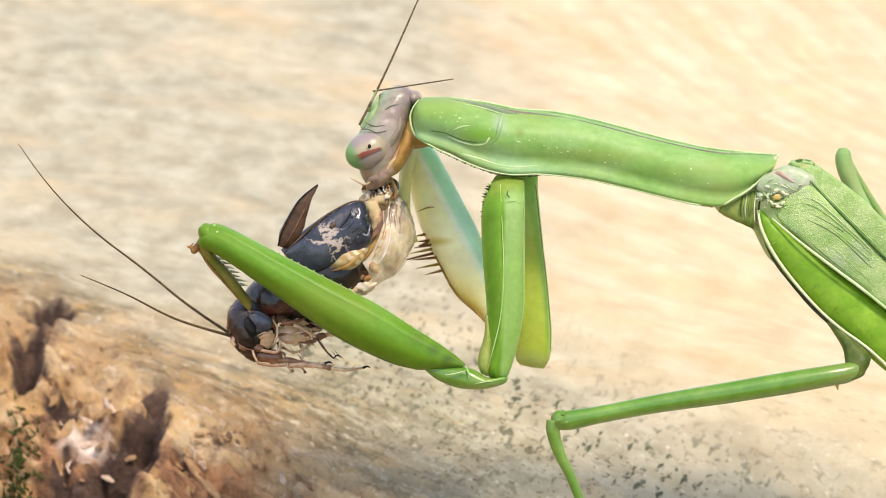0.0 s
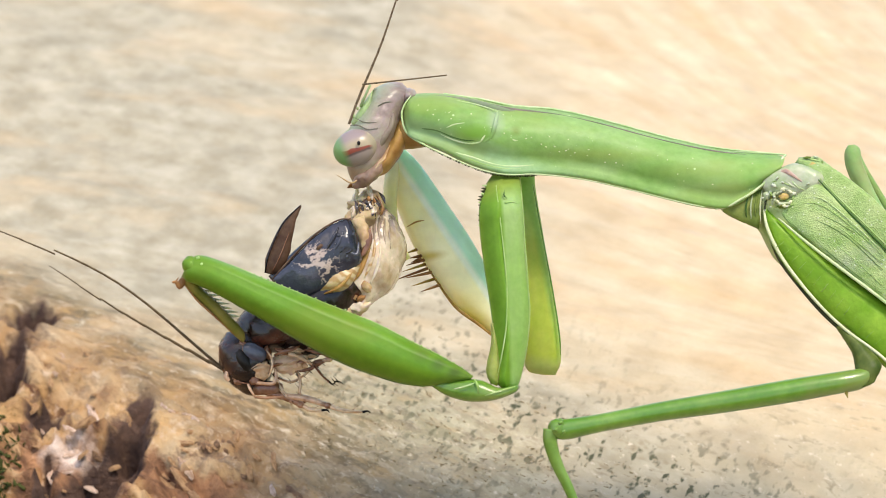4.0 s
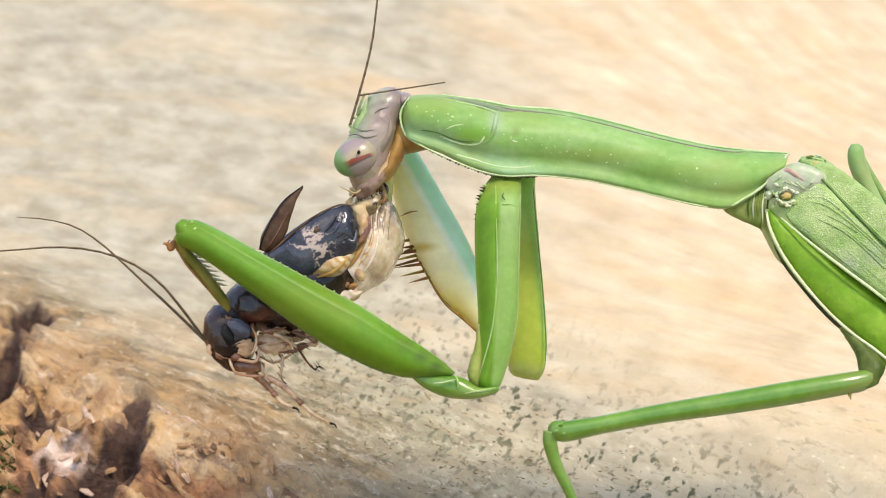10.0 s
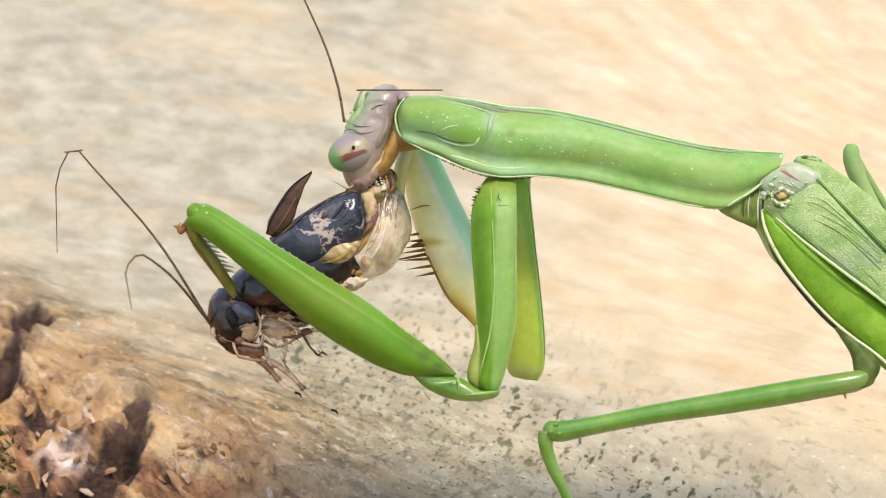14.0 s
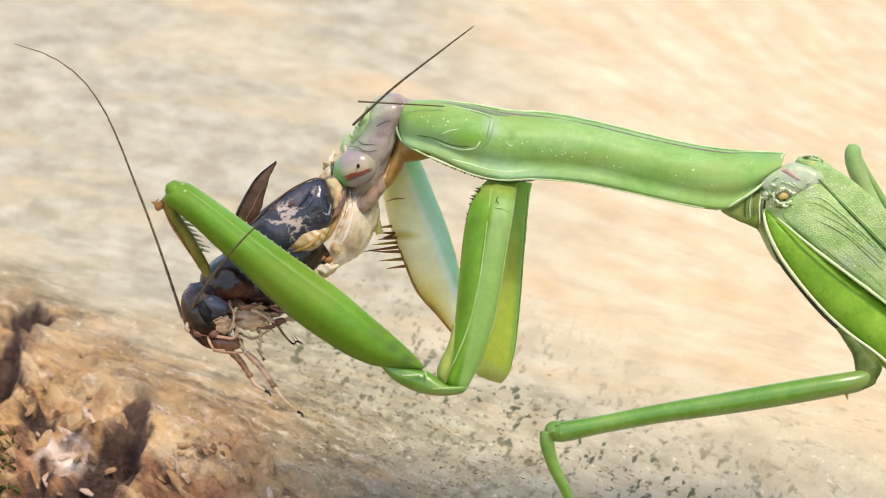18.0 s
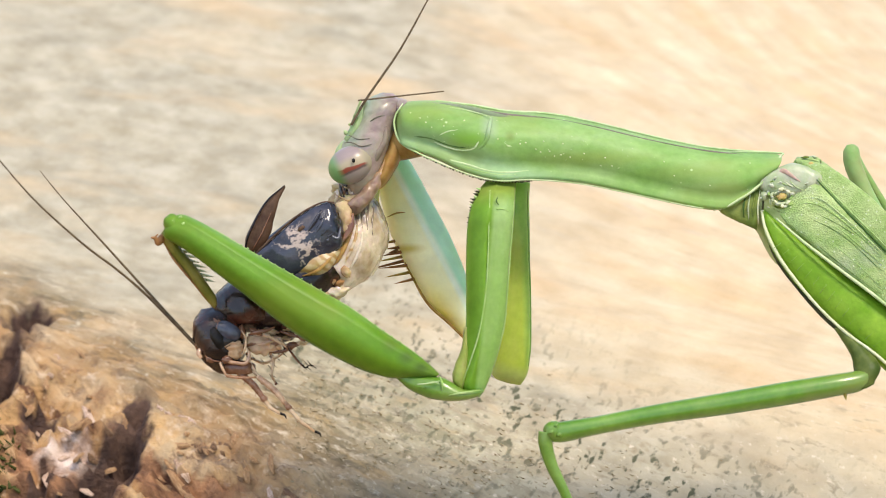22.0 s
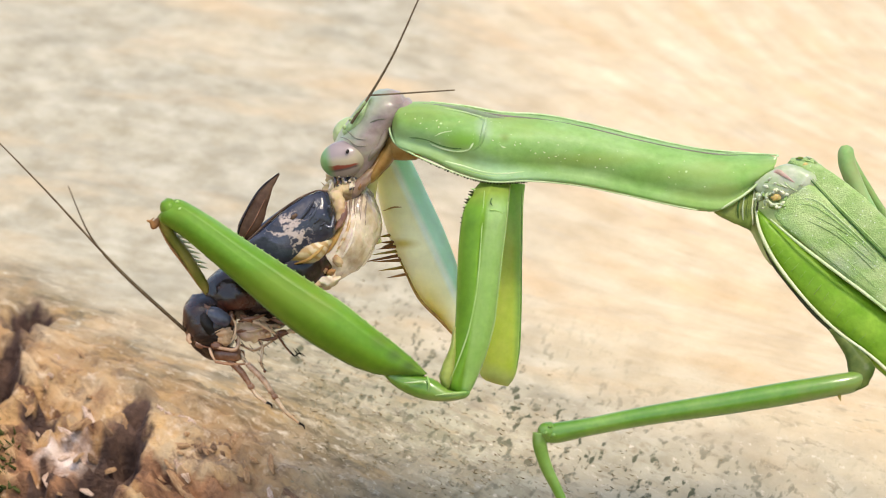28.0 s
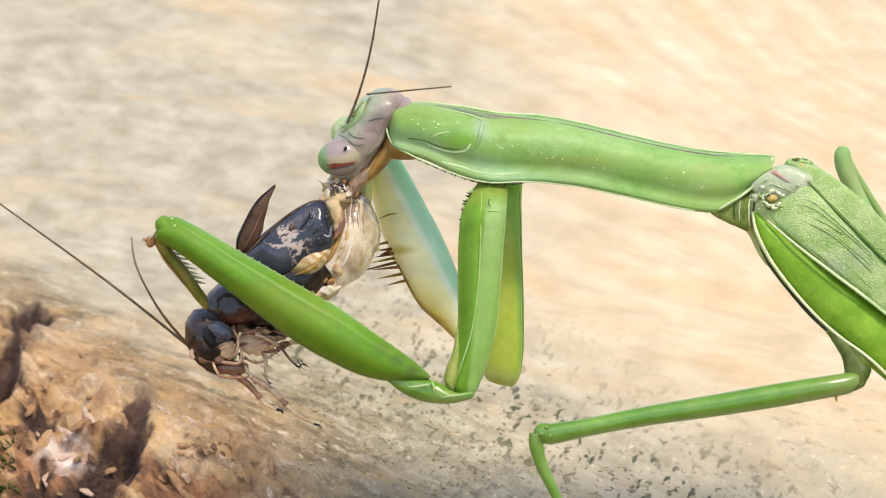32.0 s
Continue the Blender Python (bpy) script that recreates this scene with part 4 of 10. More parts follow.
        part("fine_vein", tube([p, q], [0.012 + 0.02 * (i % 3 == 0), 0.01], 5, 2), leg_green, costal)


def side(x, y, d):
    """x and z of a place in the side view."""
    a, _, c = uw_point(x, y, d)
    return a, c


def uw_point(x, y, d):
    k = (1 + d / D) / 24
    return ((x - 784) * k, d, (441 - y) * k)


def skin_of(ob):
    """A function from a place on the side view to the near skin of a built part, with a lift off it."""
    me, base = ob.data, ORIGIN[ob]
    tree = mathutils.bvhtree.BVHTree.FromPolygons([v.co * 1000 + base for v in me.vertices], [tuple(p.vertices) for p in me.polygons])

    def place(x, y, lift=0.0, deep=-2.5):
        a, b = Vector(uw_point(x, y, -14)), Vector(uw_point(x, y, 14))
        hit = tree.ray_cast(a, (b - a).normalized())
        return tuple(hit[0] - (b - a).normalized() * lift) if hit[0] is not None else uw_point(x, y, deep)
    return place


PRONOTUM_NEAR = ((0.97, -0.16), (0.88, -0.40), (0.72, -0.64), (0.5, -0.82), (0.25, -0.92), (0.0, -0.96), (-0.25, -0.94), (-0.45, -0.87), (-0.6, -0.82), (-0.74, -0.84), (-0.9, -0.88), (-1.0, -0.86), (-1.0, -0.74), (-0.88, -0.5), (-0.8, -0.2))
PRONOTUM_CUT = ((1.0, 0.0), *PRONOTUM_NEAR, *((a, -b) for a, b in PRONOTUM_NEAR[::-1]))


def build_pronotum():
    at = (24.50, 0.00, 4.83)
    pro = part("pronotum", loft([(-3.21, 10.04, -3.25, 9.46, 0.60, 0.00), (-2.92, 10.96, -2.96, 8.46, 2.00, 0.00), (-2.25, 11.33, -2.33, 7.88, 3.00, 0.00), (-0.38, 11.38, -0.25, 7.12, 3.60, 0.00), (1.92, 11.08, 2.08, 6.00, 4.00, 0.00), (4.21, 10.58, 4.54, 5.38, 4.20, 0.00),
        (6.50, 10.38, 6.83, 5.42, 3.70, 0.00), (9.00, 10.08, 9.00, 5.29, 3.20, 0.00), (11.58, 9.50, 11.29, 4.96, 3.00, 0.00), (14.42, 8.75, 13.79, 4.38, 2.90, 0.00), (17.33, 8.04, 16.50, 3.71, 3.00, 0.00), (20.25, 7.46, 19.21, 3.12, 3.20, 0.00),
        (22.83, 7.21, 21.08, 3.08, 3.40, 0.00), (24.62, 7.08, 22.75, 4.08, 3.50, 0.00), (25.21, 6.88, 24.42, 5.38, 3.40, 0.00)], cuts=8, section=PRONOTUM_CUT), pronotum_green, mantis, "long smooth green pronotum, finely toothed along its margins", at)
    part("keel", tube([(3.15, -1.20, 10.58), (5.01, -1.60, 10.15), (8.13, -1.35, 9.78), (11.53, -1.25, 9.12), (15.60, -1.20, 8.09), (19.74, -1.25, 7.26), (24.51, -1.20, 6.72)], [0.05, 0.14, 0.14, 0.12, 0.10, 0.09, 0.06], 10, 6), keel_purple, pro, "purplish brown midline keel")
    part("keel_edge", tube([(-0.17, 0.00, 11.38), (2.75, 0.00, 10.96), (5.04, 0.00, 10.52), (8.17, 0.00, 10.27), (11.58, 0.00, 9.56), (15.67, 0.00, 8.50), (19.83, 0.00, 7.58), (24.62, 0.00, 7.12)], [0.05, 0.09, 0.09, 0.09, 0.08, 0.08, 0.08, 0.06], 7, 6), pale_edge, pro, "pale crest of the keel")
    part("rim", tube([(-2.57, -1.50, 11.15), (-3.11, -1.60, 10.31), (-3.23, -1.60, 9.48), (-2.81, -2.00, 8.31), (-1.61, -2.80, 7.50), (0.66, -3.30, 6.42), (2.71, -3.60, 5.63), (4.56, -3.60, 5.30), (6.83, -3.20, 5.35), (10.14, -2.75, 5.03), (13.87, -2.55, 4.25), (17.16, -2.60, 3.47), (19.22, -2.75, 3.05)],
        [0.04, 0.07, 0.08, 0.08, 0.07, 0.06, 0.06, 0.06, 0.06, 0.05, 0.05, 0.05, 0.05], 8, 6), pale_edge, pro, "pale narrow margin")
    part("rear_rim", tube([(20.00, -2.20, 2.93), (20.90, -2.85, 3.13), (21.75, -3.05, 3.62), (22.65, -3.10, 4.16), (23.64, -3.10, 4.98), (24.43, -3.00, 5.97), (25.00, -1.80, 6.79), (25.00, -0.90, 7.06), (21.44, -0.80, 7.23)], [0.05, 0.08, 0.09, 0.09, 0.09, 0.09, 0.08, 0.07, 0.04], 8, 6), pale_edge, pro, "pale rolled rear margin")
    part("groove", tube([(3.96, -2.90, 10.10), (3.78, -3.55, 9.58), (3.61, -3.97, 8.82), (3.37, -4.02, 8.08), (2.79, -3.90, 7.60)], [0.03, 0.12, 0.15, 0.12, 0.03], 10, 6, flatten=0.12), pronotum_green, pro, "shallow pale crossing groove")
    part("pale_line", tube([(-2.08, -1.00, 11.08), (-0.17, -1.70, 10.89), (1.69, -2.10, 10.62), (3.14, -2.60, 10.23), (3.87, -3.10, 9.92)], [0.02, 0.045, 0.05, 0.05, 0.03], 6, 5), pale_edge, pro)
    part("crest", tube([(-0.79, -1.20, 11.16), (1.08, -1.60, 10.93), (2.73, -2.00, 10.55), (4.17, -2.20, 10.12), (5.21, -1.90, 10.01)], [0.05, 0.13, 0.2, 0.2, 0.06], 8, 5, flatten=0.3), crest_grey, pro, "grey crest behind the head")
    edge = spline([(-1.90, -2.70, 7.67), (-0.37, -3.10, 6.92), (1.07, -3.40, 6.25), (2.71, -3.60, 5.63), (3.95, -3.65, 5.34), (5.59, -3.40, 5.27), (6.75, -3.20, 5.35)], 7)
    for i, p in enumerate(edge):
        q = p + np.array([-0.03, 0.0, -0.07])
        part("denticle", egg(tuple(q), (0.05 + 0.03 * (i % 3), 0.06, 0.08), 30, rings=5, n=7), dark_edge if i % 3 or i > 20 else leg_green, pro)
    skin_at = skin_of(pro)

    def crease(name, row, r, material, label="", flatten=0.35):
        part(name, tube([skin_at(x, y) for x, y in row], [0.015] + [r] * (len(row) - 2) + [0.015], 8, 6, flatten=flatten), material, pro, label)
    crease("lobe_groove", ((722, 229), (748, 231), (772, 235), (796, 245), (822, 251), (842, 250)), 0.055, vein_dark, "dark crease below the front lobe")
    crease("lobe_edge", ((776, 241), (798, 250), (822, 256), (842, 255), (852, 246), (856, 232)), 0.075, pale_edge, "pale edge of the front lobe")
    crease("flange_edge", ((786, 269), (812, 276), (838, 283), (858, 290), (884, 296), (912, 297), (944, 294)), 0.06, pale_edge, "pale inner edge of the flared margin")
    crease("flange_crease", ((806, 278), (836, 288), (862, 296), (890, 301), (920, 301)), 0.04, ridge_green)
    crease("saddle_fold", ((884, 206), (876, 222), (868, 238), (866, 250)), 0.05, pale_edge, "", 0.3)
    crease("pit_edge", ((900, 244), (906, 250), (913, 251)), 0.06, pale_edge)
    crease("lobe_crease", ((786, 229), (800, 223), (818, 220)), 0.04, pale_edge)
    for x, y in ((735, 189), (762, 206), (752, 198), (790, 202), (772, 215), (794, 213), (830, 204), (889, 238), (887, 205), (928, 247), (938, 245), (956, 257), (964, 262), (980, 261), (970, 243), (1004, 248), (1000, 268), (1016, 272), (1041, 266), (1038, 276), (988, 270), (1078, 274), (1090, 289), (1102, 293), (1070, 288), (1182, 283), (1227, 280), (1334, 288), (1263, 326), (1200, 308)):
        part("granule", egg(skin_at(x, y), (0.035 + 0.025 * ((x * 7 + y) % 3) / 2, 0.035, 0.04), 0, rings=5, n=7), cream_edge, pro)
    rnd = random.Random(11)
    for i in range(40):
        x = rnd.uniform(740, 1340)
        part("granule", egg(skin_at(x, 228 + 0.16 * max(0, x - 860) + rnd.gauss(0, 22)), (0.03, 0.03, 0.035), 0, rings=4, n=6), pale_edge, pro)
    return pro


def build_head():
    at = (-2.99, -1.00, 9.09)
    head = part("head", loft([(-4.25, 11.97, -3.50, 11.89, 0.40, 0.30), (-5.21, 11.55, -2.88, 11.14, 1.60, 0.30), (-5.92, 10.76, -3.13, 9.89, 2.20, 0.30), (-6.46, 9.80, -3.42, 8.88, 2.50, 0.20), (-7.00, 8.54, -3.79, 7.71, 2.70, 0.00), (-7.41, 7.20, -4.08, 6.54, 2.50, -0.20), (-7.24, 5.78, -4.41, 5.45, 2.10, -0.40), (-6.82, 4.70, -5.16, 4.53, 1.40, -0.60), (-6.40, 4.07, -5.90, 3.95, 0.40, -0.60)], 32, 8, 2.25, rough=0.06), face_mauve, mantis, "mauve and green triangular head bent over the prey", at)
    part("nape", egg((-2.95, 0.10, 10.95), (0.62, 1.4, 0.62), 10, lump=0.12), face_mauve, head, "pinkish nape")
    centre = (-6.49, -2.15, 6.70)
    eye = part("eye", egg(centre, (1.70, 1.32, 1.37), 27, rings=24, n=32), banded_eye, head, "green compound eye banded in tan and dark red", centre)
    pupil = part("pupil", egg((-6.25, -3.62, 7.03), (0.13, 0.1, 0.17), 0, rings=8, n=10), black, eye, "black false pupil")
    centre = (-6.39, 2.50, 7.28)
    part("eye", egg(centre, (1.5, 1.25, 1.25), 27, rings=18, n=24), eye_green, head, "pale green compound eye")
    part("cheek", loft([(*side(690, 205, -1.5), *side(683, 207, -1.5), 0.25, -1.55), (*side(694, 228, -1.5), *side(678, 236, -1.5), 0.45, -1.75), (*side(686, 252, -1.5), *side(664, 256, -1.5), 0.5, -1.95), (*side(674, 276, -1.5), *side(654, 278, -1.5), 0.45, -1.9), (*side(660, 302, -1.5), *side(646, 302, -1.5), 0.35, -1.7), (*side(648, 318, -1.5), *side(642, 318, -1.5), 0.15, -1.5)], 16, 6, rough=0.05), dark_mauve, head, "dark mauve cheek behind the eye")
    part("neck", loft([(-3.75, 9.00, -3.92, 7.46, 0.80, 0.00), (-3.17, 9.42, -3.50, 6.92, 1.60, 0.00), (-2.04, 9.12, -2.46, 7.04, 1.80, 0.00), (-0.79, 8.38, -1.33, 7.29, 1.00, 0.00)], 18, 6), amber, head, "amber soft neck")
    part("throat", loft([(-3.58, 8.78, -2.74, 7.28, 1.20, -0.50), (-3.91, 7.69, -3.32, 6.11, 1.40, -0.70), (-4.48, 6.52, -3.99, 5.19, 1.30, -0.90), (-5.15, 5.44, -4.82, 4.61, 0.80, -0.90)], 18, 6, rough=0.06), amber, head, "orange-brown throat")
    part("mouthparts", loft([(-3.82, 7.42, -4.65, 6.01, 0.70, -1.20), (-3.90, 6.47, -5.35, 4.94, 1.10, -1.20), (-4.32, 5.52, -6.14, 4.19, 1.10, -1.10), (-5.31, 4.44, -6.56, 3.86, 0.60, -1.00)], 20, 7, rough=0.09), mouth_flesh, head, "tan mouthparts wet from the prey")
    labium = part("labium", loft([(*side(692, 276, -2.2), *side(682, 270, -2.2), 0.25, -1.4), (*side(688, 300, -2.2), *side(668, 291, -2.2), 0.45, -1.6), (*side(676, 324, -2.2), *side(650, 310, -2.2), 0.60, -1.75), (*side(658, 340, -2.2), *side(634, 325, -2.2), 0.60, -1.75), (*side(642, 350, -2.2), *side(626, 338, -2.2), 0.40, -1.7), (*side(632, 352, -2.2), *side(626, 347, -2.2), 0.15, -1.65)], 24, 8, rough=0.14), labium_brown, head, "brown wet lower lip closed on the prey")
    part("mandible", loft([(-5.55, 4.76, -6.21, 4.43, 0.40, -1.50), (-5.89, 4.27, -6.71, 4.02, 0.50, -1.40), (-6.30, 3.77, -6.89, 3.69, 0.15, -1.20)], 12, 4), spine_brown, head)
    for pts in ([(-5.96, -1.90, 4.51), (-6.53, -2.30, 4.09), (-7.19, -2.30, 4.34), (-7.69, -2.20, 4.59)],):
        part("palp", tube(pts, [0.08, 0.07, 0.05, 0.02][:len(pts)], 8, 4), mouth_flesh, head)
    for pts in ([(-7.03, -2.10, 8.31), (-6.44, -2.50, 8.38), (-5.73, -2.70, 8.13), (-4.95, -2.65, 8.29)], [(-5.13, -2.10, 9.92), (-4.63, -2.00, 10.26), (-4.06, -1.75, 10.35)], [(-6.70, -2.00, 8.89), (-5.94, -2.50, 8.63), (-5.12, -2.60, 8.71)]):
        part("suture", tube(pts, [0.02] + [0.05] * (len(pts) - 2) + [0.02], 6, 4), keel_purple, head)
    part("face_plate", loft([(-5.49, 11.35, -5.74, 10.93, 0.30, -0.60), (-5.94, 10.67, -5.56, 9.76, 0.80, -0.90), (-6.47, 9.67, -5.98, 8.84, 0.80, -1.10), (-7.05, 8.58, -6.72, 8.25, 0.30, -1.30)], 16, 6), face_green, head, "greenish front of the face")
    for p in ((-6.30, -1.60, 10.23), (-6.62, -1.70, 9.65), (-6.14, -1.20, 10.00)):
        part("ocellus", egg(p, (0.12, 0.12, 0.13), 0, rings=7, n=10), eye_green, head)
    part("antenna_base", egg((-6.91, -1.90, 9.06), (0.16, 0.16, 0.2), 20, rings=7, n=10), face_green, head)
    part("scape", tube([(-6.38, -1.50, 9.82), (-6.16, -2.00, 10.55), (-5.82, -2.30, 11.44)], [0.14, 0.1, 0.09], 8, 4), face_green, head)
    return head, pupil, labium


def build_antenna(head, at, step, radii, material, name="antenna_section", tip=None):
    made = []
    for a, b in zip(radii, radii[1:]):
        low = 0.0 if not made else 0.25 * step - 0.05
        high = step if len(made) == len(radii) - 2 else 0.75 * step + 0.05
        s = part(name, tube([(at[0] + low, at[1], at[2]), (at[0] + (low + high) * 0.5, at[1], at[2]), (at[0] + high, at[1], at[2])], [a, (a + b) / 2, b], 7, 3), material, head, at=at)
        made.append(s)
    return made


def bent(sections, step, radii, material):
    """A short piece at each joint of an antenna, which rounds the bend there."""
    made = []
    for s, r in zip(sections[1:], radii[1:]):
        at = ORIGIN[s]
        made.append(part("antenna_joint", tube([(at[0] - step * 0.24, at[1], at[2]), at, (at[0] + step * 0.24, at[1], at[2])], [r * 1.02, r, r * 0.98], 7, 3), material, s.parent, at=at))
    return made


FEMUR_CUT = ((1, 0), (0.96, -0.28), (0.84, -0.55), (0.66, -0.78), (0.5, -0.86), (0.36, -0.88), (0.2, -0.97), (0.0, -1.0), (-0.3, -0.97), (-0.6, -0.8), (-0.84, -0.54), (-0.96, -0.26),
             (-1, 0), (-0.96, 0.26), (-0.84, 0.54), (-0.6, 0.8), (-0.3, 0.97), (0.0, 1.0), (0.3, 0.97), (0.6, 0.8), (0.84, 0.54), (0.96, 0.28))


def build_near_foreleg():
    at = (4.42, -4.50, 5.04)
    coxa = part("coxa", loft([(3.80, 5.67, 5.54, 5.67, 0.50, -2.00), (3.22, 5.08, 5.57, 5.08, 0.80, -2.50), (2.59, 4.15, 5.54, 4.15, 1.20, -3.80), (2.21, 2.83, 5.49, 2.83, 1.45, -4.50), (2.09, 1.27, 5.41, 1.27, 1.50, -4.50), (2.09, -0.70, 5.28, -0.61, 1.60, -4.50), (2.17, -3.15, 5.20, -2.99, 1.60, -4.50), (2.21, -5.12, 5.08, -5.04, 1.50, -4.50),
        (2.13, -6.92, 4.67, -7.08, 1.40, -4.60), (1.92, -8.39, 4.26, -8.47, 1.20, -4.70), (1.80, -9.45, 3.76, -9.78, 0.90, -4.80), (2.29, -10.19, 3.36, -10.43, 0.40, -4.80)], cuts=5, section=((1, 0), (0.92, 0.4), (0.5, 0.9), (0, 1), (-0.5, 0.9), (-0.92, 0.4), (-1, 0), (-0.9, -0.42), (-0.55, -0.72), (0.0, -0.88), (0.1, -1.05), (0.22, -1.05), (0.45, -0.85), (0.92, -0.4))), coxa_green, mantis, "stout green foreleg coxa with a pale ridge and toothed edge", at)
    part("ridge", tube([(3.67, -5.40, 4.61), (3.66, -6.05, 2.08), (3.66, -6.15, -0.24), (3.58, -6.15, -2.81), (3.22, -6.10, -5.54), (2.69, -6.00, -7.53), (2.12, -5.70, -9.26)], [0.02, 0.035, 0.045, 0.05, 0.05, 0.045, 0.02], 8, 5), ridge_green, coxa, "pale raised ridge")
    part("joint_membrane", loft([(2.15, -5.36, 2.37, -5.36, 0.40, -4.60), (1.92, -7.00, 2.54, -7.16, 0.65, -4.80), (1.50, -8.22, 2.53, -8.63, 0.75, -5.00), (1.36, -9.11, 2.21, -9.69, 0.70, -5.10), (1.60, -9.77, 2.04, -10.01, 0.30, -5.10)], 16, 5, rough=0.06), membrane, coxa, "yellowish skin at the joint")
    part("edge_line", tube([(5.44, -4.90, 3.93), (5.31, -5.10, 0.45), (5.15, -5.10, -3.23), (4.99, -5.00, -5.27), (4.25, -4.90, -8.14)], [0.02, 0.035, 0.035, 0.035, 0.02], 7, 5), ridge_green, coxa)
    rnd = random.Random(5)
    for i, p in enumerate(spline([(2.71, -4.30, 4.63), (2.29, -4.50, 3.65), (2.13, -4.60, 2.50), (2.05, -4.60, 0.45), (2.09, -4.60, -1.60)], 5)):
        L = rnd.uniform(0.06, 0.20) if i < 14 else rnd.uniform(0.0, 0.1)
        part("tooth", thorn(tuple(p + np.array([0.28, 0, 0])), tuple(p + np.array([0.1 - L, 0.1 * rnd.uniform(-1, 1), 0.08])), 0.1), dark_edge if i % 3 else ridge_green, coxa)
    part("joint_spot", tube([(4.25, -5.30, 4.12), (4.16, -5.45, 3.80), (4.33, -5.50, 3.55)], [0.02, 0.05, 0.03], 6, 3), vein_dark, coxa)
    part("joint_spot", tube([(4.16, -5.60, 3.22), (4.57, -5.50, 3.26), (5.15, -5.20, 3.06)], [0.05, 0.03, 0.02], 6, 3), ridge_green, coxa)
    at = (2.08, -6.00, -9.82)
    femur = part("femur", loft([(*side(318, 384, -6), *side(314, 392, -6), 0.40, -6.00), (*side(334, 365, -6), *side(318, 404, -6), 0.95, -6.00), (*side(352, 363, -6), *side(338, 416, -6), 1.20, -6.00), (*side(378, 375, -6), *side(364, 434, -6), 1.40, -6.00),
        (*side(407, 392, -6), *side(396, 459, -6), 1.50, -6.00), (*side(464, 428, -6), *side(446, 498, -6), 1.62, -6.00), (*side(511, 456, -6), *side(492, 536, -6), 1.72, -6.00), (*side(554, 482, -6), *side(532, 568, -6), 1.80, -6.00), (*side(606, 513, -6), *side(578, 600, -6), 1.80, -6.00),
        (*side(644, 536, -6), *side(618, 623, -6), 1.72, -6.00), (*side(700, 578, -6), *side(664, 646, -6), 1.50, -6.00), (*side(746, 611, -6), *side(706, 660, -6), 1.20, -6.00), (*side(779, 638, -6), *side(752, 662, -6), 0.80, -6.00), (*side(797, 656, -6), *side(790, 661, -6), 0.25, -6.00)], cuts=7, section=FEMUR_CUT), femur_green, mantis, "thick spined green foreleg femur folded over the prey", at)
    part("trochanter", loft([(*side(724, 648, -6), *side(720, 662, -6), 0.30, -5.80), (*side(764, 656, -6), *side(744, 683, -6), 0.80, -5.80), (*side(806, 664, -6), *side(782, 700, -6), 0.95, -5.80), (*side(838, 684, -6), *side(826, 705, -6), 0.95, -5.70), (*side(866, 684, -6), *side(862, 699, -6), 0.60, -5.50), (*side(874, 686, -6), *side(873, 692, -6), 0.20, -5.40)], 18, 6, 2.3), leg_green, femur, "short green trochanter under the femur")
    # Joint skin; the pale colour stands in for the white highlight on it.
    part("trochanter_line", tube([uw_point(757, 673, -6.85), uw_point(776, 672, -6.95), uw_point(797, 668, -6.9)], [0.02, 0.06, 0.03], 7, 4), pale_edge, femur, "joint skin with its highlight put in as pale colour")
    part("trochanter_line", tube([uw_point(797, 660, -6.7), uw_point(801, 673, -6.85), uw_point(800, 686, -6.75)], [0.03, 0.09, 0.03], 7, 4), ridge_green, femur)
    part("trochanter_line", tube([uw_point(812, 694, -6.75), uw_point(836, 690, -6.75), uw_point(868, 686, -6.2)], [0.02, 0.05, 0.03], 7, 4), ridge_green, femur)
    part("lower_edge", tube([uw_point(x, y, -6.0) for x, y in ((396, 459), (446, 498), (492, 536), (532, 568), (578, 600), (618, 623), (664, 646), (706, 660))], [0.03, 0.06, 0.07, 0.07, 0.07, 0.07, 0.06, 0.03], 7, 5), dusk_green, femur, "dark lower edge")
    # Pale tube along the upper rim, standing in for its highlight line.
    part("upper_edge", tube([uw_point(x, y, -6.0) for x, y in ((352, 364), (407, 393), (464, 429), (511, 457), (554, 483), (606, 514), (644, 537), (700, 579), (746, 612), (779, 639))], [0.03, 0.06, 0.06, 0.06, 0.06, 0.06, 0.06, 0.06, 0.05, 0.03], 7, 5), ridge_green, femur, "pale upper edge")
    edge = spline([uw_point(x, y, -6.1) for x, y in ((440, 412), (511, 455), (606, 512), (700, 577), (779, 637))], 6)
    for i, p in enumerate(edge):
        part("denticle", egg(tuple(p + np.array([0.01, 0, 0.02])), (0.05 + 0.02 * (i % 3), 0.05, 0.05), -35, rings=5, n=7), ridge_green, femur)
    part("knee_lobe", egg((-18.36, -6.10, 2.44), (0.7, 0.95, 0.85), 35, lump=0.1), femur_green, femur)
    for p in ((-17.83, -6.75, 3.01), (-18.39, -6.85, 2.76), (-17.61, -7.00, 2.52)):
        part("knee_bump", egg(p, (0.16, 0.1, 0.12), 20, rings=6, n=9), ridge_green, femur)
    tibia = part("tibia", loft([(-19.02, 2.33, -18.45, 1.76, 0.40, -5.40), (-19.40, 1.67, -18.26, 1.31, 0.70, -5.20), (-18.98, 0.70, -17.95, 0.74, 0.70, -4.90), (-18.02, -0.61, -17.12, -0.33, 0.65, -4.60), (-17.14, -1.89, -16.27, -1.64, 0.60, -4.30), (-16.42, -2.91, -15.60, -2.75, 0.40, -4.00), (-15.77, -3.66, -15.53, -3.41, 0.10, -3.80)], 16, 5), tibia_olive, femur, "olive tibia closed on the prey")
